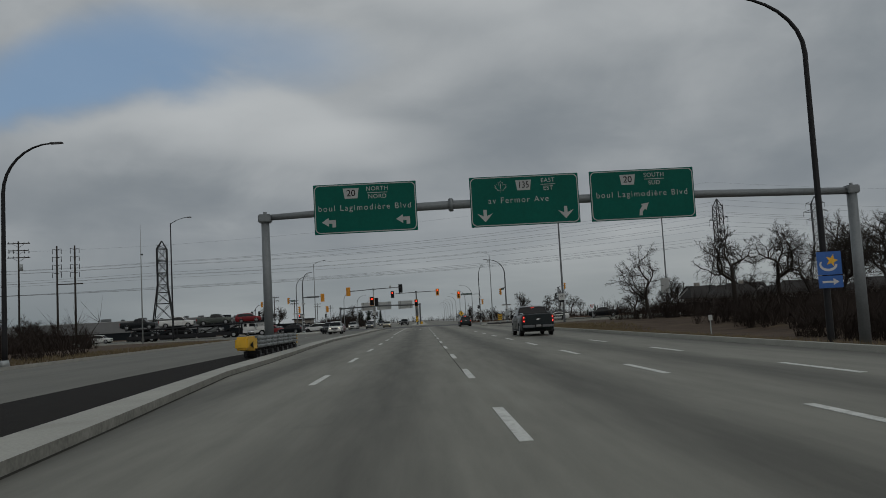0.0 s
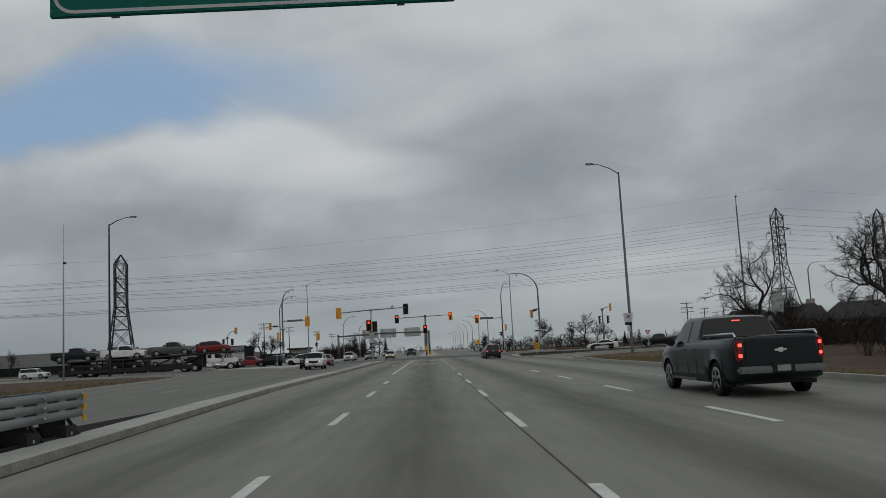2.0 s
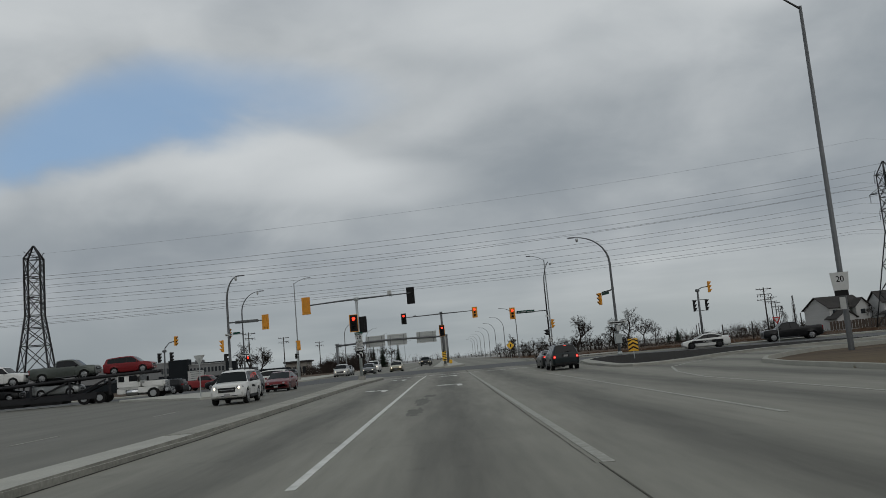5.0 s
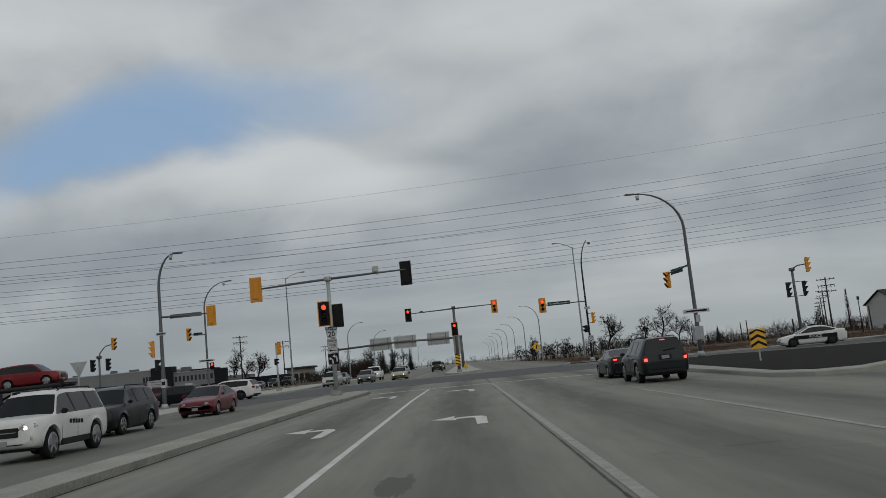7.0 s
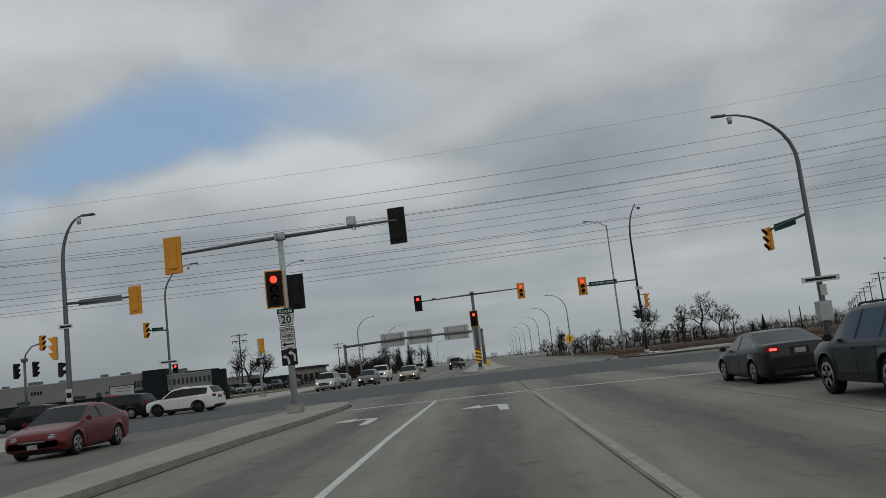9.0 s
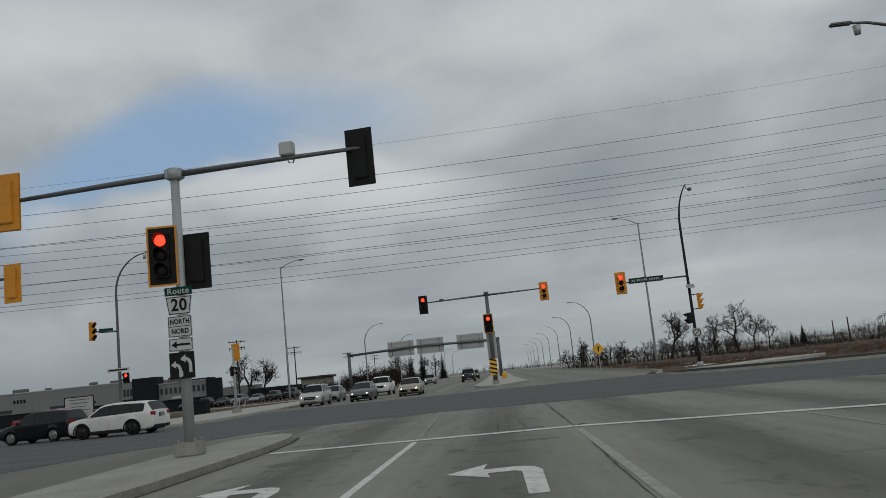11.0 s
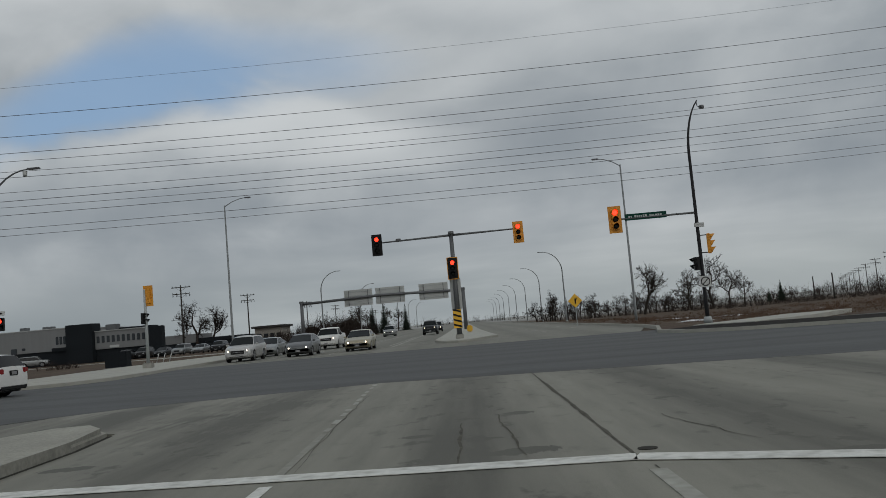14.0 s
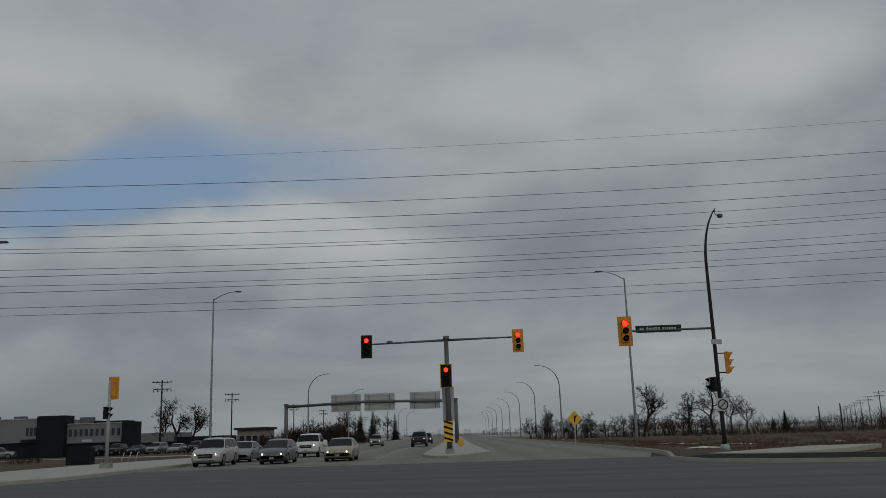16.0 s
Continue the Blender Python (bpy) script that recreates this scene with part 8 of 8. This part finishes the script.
def house(x, y, w, d, h, roof_h, rz, label):
    t = thing("house", label, "house", x, y, ground_z(x, y) - 0.2, rz, "houses")
    bm = B()
    box(bm, (0, 0, h / 2), (w, d, h))
    part("wall", bm, "stucco", t)
    bm = B()
    o = 0.5
    v = [bm.verts.new(p) for p in ((-w / 2 - o, -d / 2 - o, h - 0.1), (w / 2 + o, -d / 2 - o, h - 0.1), (w / 2 + o, d / 2 + o, h - 0.1), (-w / 2 - o, d / 2 + o, h - 0.1), (-w / 2 + w * 0.18, 0, h + roof_h), (w / 2 - w * 0.18, 0, h + roof_h))]
    for f in ((0, 1, 5, 4), (1, 2, 5), (2, 3, 4, 5), (3, 0, 4), (3, 2, 1, 0)):
        bm.faces.new([v[i] for i in f])
    rf = part("roof", bm, "shingle", t)
    bm = B()
    box(bm, (w * 0.2, d * 0.1, h + roof_h * 0.8), (0.6, 0.6, 1.6))
    part("chimney", bm, "stucco", rf)
    for k in range(3):
        for zz in ((1.4, 3.9) if h > 4.5 else (1.4,)):
            bm = B()
            box(bm, (-w * 0.3 + w * 0.3 * k, -d / 2 - 0.02, zz), (1.3, 0.1, 1.2), bevel=0.02)
            wd = part("window", bm, "white", t)
            bm = B()
            box(bm, (-w * 0.3 + w * 0.3 * k, -d / 2 - 0.08, zz), (1.1, 0.03, 1.0))
            part("pane", bm, "win", wd)
    return t


house(44.8, 117.2, 6.2, 5.6, 2.5, 1.7, -12, "low house with a dark shingled roof behind the thicket")
house(39.3, 116.8, 2.2, 3.0, 2.6, 1.6, 8, "small outbuilding with a dark pointed roof")
house(54.6, 117.4, 7.2, 5.6, 2.6, 1.6, -6, "low house with a dark shingled roof behind bare trees")


def gabled_house(x, y, w, d, h, rz, label):
    """Two storeys under a ridge roof, with a lower front wing whose gable faces the road."""
    t = thing("house", label, "house", x, y, ground_z(x, y) - 0.2, rz, "houses")

    def block(x0, x1, y0, y1, hh, rh, along):
        bm = B()
        box(bm, ((x0 + x1) / 2, (y0 + y1) / 2, hh / 2), (x1 - x0, y1 - y0, hh))
        cx_, cy_ = (x0 + x1) / 2, (y0 + y1) / 2
        ends = ((x0, y0, x0, y1, x0, cy_), (x1, y0, x1, y1, x1, cy_)) if along == "x" else ((x0, y0, x1, y0, cx_, y0), (x0, y1, x1, y1, cx_, y1))
        for ax, ay, bx_, by, px, py in ends:
            bm.faces.new([bm.verts.new(p) for p in ((ax, ay, hh), (bx_, by, hh), (px, py, hh + rh))])
        wl_ = part("wall", bm, "siding", t)
        o, k = 0.45, 0.45 * rh / ((y1 - y0) / 2 if along == "x" else (x1 - x0) / 2)
        for sg in (-1, 1):
            bm = B()
            if along == "x":
                ye = y0 - o if sg < 0 else y1 + o
                q = [(x0 - o, ye, hh - k), (x1 + o, ye, hh - k), (x1 + o, cy_, hh + rh), (x0 - o, cy_, hh + rh)]
            else:
                xe = x0 - o if sg < 0 else x1 + o
                q = [(xe, y0 - o, hh - k), (xe, y1 + o, hh - k), (cx_, y1 + o, hh + rh), (cx_, y0 - o, hh + rh)]
            vs_ = [bm.verts.new(p) for p in q] + [bm.verts.new((p[0], p[1], p[2] + 0.18)) for p in q]
            for f in ((0, 1, 2, 3), (7, 6, 5, 4), (0, 4, 5, 1), (1, 5, 6, 2), (2, 6, 7, 3), (3, 7, 4, 0)):
                bm.faces.new([vs_[i] for i in f])
            bmesh.ops.recalc_face_normals(bm, faces=bm.faces)
            part("roof", bm, "shingle", t)
        return wl_

    block(-w / 2, w / 2, -d / 2, d / 2, h, 2.5, "x")
    block(-w / 2 - 0.6, -w / 2 + w * 0.45, -d / 2 - 3.0, -d / 2 + 0.4, h * 0.55, 1.6, "y")
    block(w * 0.12, w * 0.48, -d / 2 - 1.2, -d / 2 + 0.6, h, 1.6, "y")
    for wx, wy, wz in ((-w * 0.33, -d / 2 - 3.02, 1.5), (w * 0.30, -d / 2 - 1.22, 1.5), (w * 0.30, -d / 2 - 1.22, 4.0), (-w * 0.12, -d / 2 - 0.02, 4.3), (-w * 0.36, -d / 2 - 0.02, 4.3)):
        bm = B()
        box(bm, (wx, wy, wz), (1.35, 0.1, 1.25), bevel=0.02)
        wd = part("window", bm, "white", t)
        bm = B()
        box(bm, (wx, wy - 0.06, wz), (1.15, 0.03, 1.05))
        part("pane", bm, "win", wd)
    return t


gabled_house(90.5, 266, 9.5, 9, 5.4, 12, "pale two-storey house with dark gabled roofs")
gabled_house(103.5, 262, 10.5, 9, 5.6, -6, "pale two-storey house with dark gabled roofs by the fence")
gabled_house(119, 258, 10.5, 9, 5.4, 8, "pale two-storey house with dark gabled roofs by the fence")
house(64, 142, 12, 9, 2.6, 1.7, 15, "house with a dark roof behind the thicket")
house(78, 136, 13, 10, 2.8, 1.9, 5, "house with a dark roof behind the thicket")


def poplar(x, y, h):
    t = thing("poplar", "tall narrow leafless poplar beside the houses", "tree", x, y, ground_z(x, y), 0)
    bmt, bmc = B(), B()
    tube(bmt, [(0, 0, -0.2), (0, 0, h * 0.5), (0.1, 0, h * 0.98)], [0.22, 0.14, 0.02], 7)
    r_ = random.Random(9)
    for k in range(150):
        z, a = h * r_.uniform(0.12, 0.93), r_.uniform(0, 2 * math.pi)
        ln = r_.uniform(0.12, 0.24) * h * (1.05 - z / h) + 0.4
        c, sn = math.cos(a), math.sin(a)
        tube(bmc, [(0, 0, z), (0.28 * ln * c, 0.28 * ln * sn, z + 0.5 * ln), (0.34 * ln * c, 0.34 * ln * sn, z + ln)], [0.035, 0.022, 0.01], 3, cap=False)
    part("trunk", bmt, "bark", t)
    part("crown", bmc, "twig", t)


poplar(97.0, 304.0, 10.5)
fence = thing("board_fence", "weathered dark board fence in front of the houses", "fence", 0, 0, 0)
fx = [(80.5 + 0.62 * k, 247 - 0.10 * k) for k in range(80)]
fme = None
for k, (x, y) in enumerate(fx):
    if fme is None:
        bm = B()
        box(bm, (0, 0, 0.9), (0.58, 0.05, 1.8), bevel=0.01)
        o = part("board", bm, "fence", fence)
        fme = o.data
    else:
        o = new("board", fme)
        o.parent = fence
    o.location = (x, y, -0.2 + 0.05 * math.sin(k * 1.7))
# board sign near the first right tree
bd = thing("sign_board", "pale blank sign board on two posts", "sign", 32.8, 109, ground_z(32.8, 109))
bm = B()
box(bm, (0, 0, 4.1), (1.1, 0.15, 2.0), bevel=0.03)
part("panel", bm, "alu_back", bd)
for sx in (-0.45, 0.45):
    bm = B()
    box(bm, (sx, 0.1, 1.7), (0.12, 0.12, 3.6))
    part("post", bm, "galv_dark", bd)
# yield sign on the right-turn lane
ys_ = thing("yield_sign", "red and white yield sign on a post", "sign", 31.9, 152.5, -0.55, -10)
bm = B()
box(bm, (0, 0.03, 1.4), (0.06, 0.05, 2.8))
part("post", bm, "galv", ys_)
M["sign_red"] = mat("red_sheeting", (0.35, 0.02, 0.02), 0.5, var=0.1)
pan = part("panel", plate_xz(B(), [(-0.4, 2.95), (0.4, 2.95), (0, 2.25)], -0.01, 0.01), "sign_red", ys_)
part("inner_triangle", plate_xz(B(), [(-0.21, 2.85), (0.21, 2.85), (0, 2.46)], -0.012, -0.015), "white", pan)
ye = thing("yield_sign", "bare grey back of a yield sign on a thin post", "sign", -18.1, 133.8, 0.15, 170)
bm = B()
box(bm, (0, 0.03, 1.4), (0.06, 0.05, 2.8))
part("post", bm, "galv", ye)
part("panel", plate_xz(B(), [(-0.45, 3.0), (0.45, 3.0), (0, 2.25)], -0.01, 0.01), "alu_back", ye)
# dark bin box and kiosk on the far left corner
nb = thing("notice_board", "pale weathered notice board on two dark posts", "sign", -36.4, 194.5, -0.1, 18)
for sx in (-1.05, 1.05):
    bm = B()
    box(bm, (sx, 0.06, 1.45), (0.14, 0.14, 2.9), bevel=0.01)
    part("post", bm, "clad_dark", nb)
bm = B()
box(bm, (0, 0, 2.0), (2.3, 0.05, 1.7), bevel=0.01)
pan = part("panel", bm, "alu_back", nb)
for xa, za, wa, ha in ((0, 2.86, 2.4, 0.08), (0, 1.14, 2.4, 0.08), (-1.17, 2.0, 0.08, 1.7), (1.17, 2.0, 0.08, 1.7)):
    bm = B()
    box(bm, (xa, -0.02, za), (wa, 0.08, ha))
    part("frame", bm, "clad_dark", nb)
for k in range(5):
    bm = B()
    box(bm, (0.12 * math.sin(3 * k), -0.03, 2.62 - 0.3 * k), (1.7 - 0.25 * (k % 3), 0.01, 0.07))
    part("printed_bar", bm, "galv_dark", pan)
bx = thing("utility_box", "dark green utility box beside the sidewalk", "utility box", -30.4, 207, -0.1)
bm = B()
box(bm, (0, 0, 0.75), (1.9, 1.2, 1.4), bevel=0.05)
part("body", bm, "clad_dark", bx)
bm = B()
box(bm, (0, 0, 0.04), (2.1, 1.4, 0.1))
part("pad", bm, "pole_conc", bx)
for k in range(3):
    rd = thing("marker_rod", "thin pale rod leaning in the verge", "marker", -26.3 + 0.55 * k, 204.9, -0.1, 0, "marker rods")
    bm = B()
    tube(bm, [(0, 0, 0), (0.14, 0, 0.5), (0.3, 0, 1.0)], 0.035, 6)
    part("rod", bm, "alu_back", rd)
bn = thing("barrier_cushion", "yellow crash cushion at the far median", "crash barrier", 0.75, 225, 0.15)
bm = B()
box(bm, (0, 0, 0.40), (0.6, 1.6, 0.7), bevel=0.1)
part("body", bm, "yellow_box", bn)
# far line of woods and low roofs along the horizon
brush("far_woods", "distant leafless woods along the horizon", ((-420, 700, 420, 720, 1.0),), 0.10, 14, 3.0, 8.0)
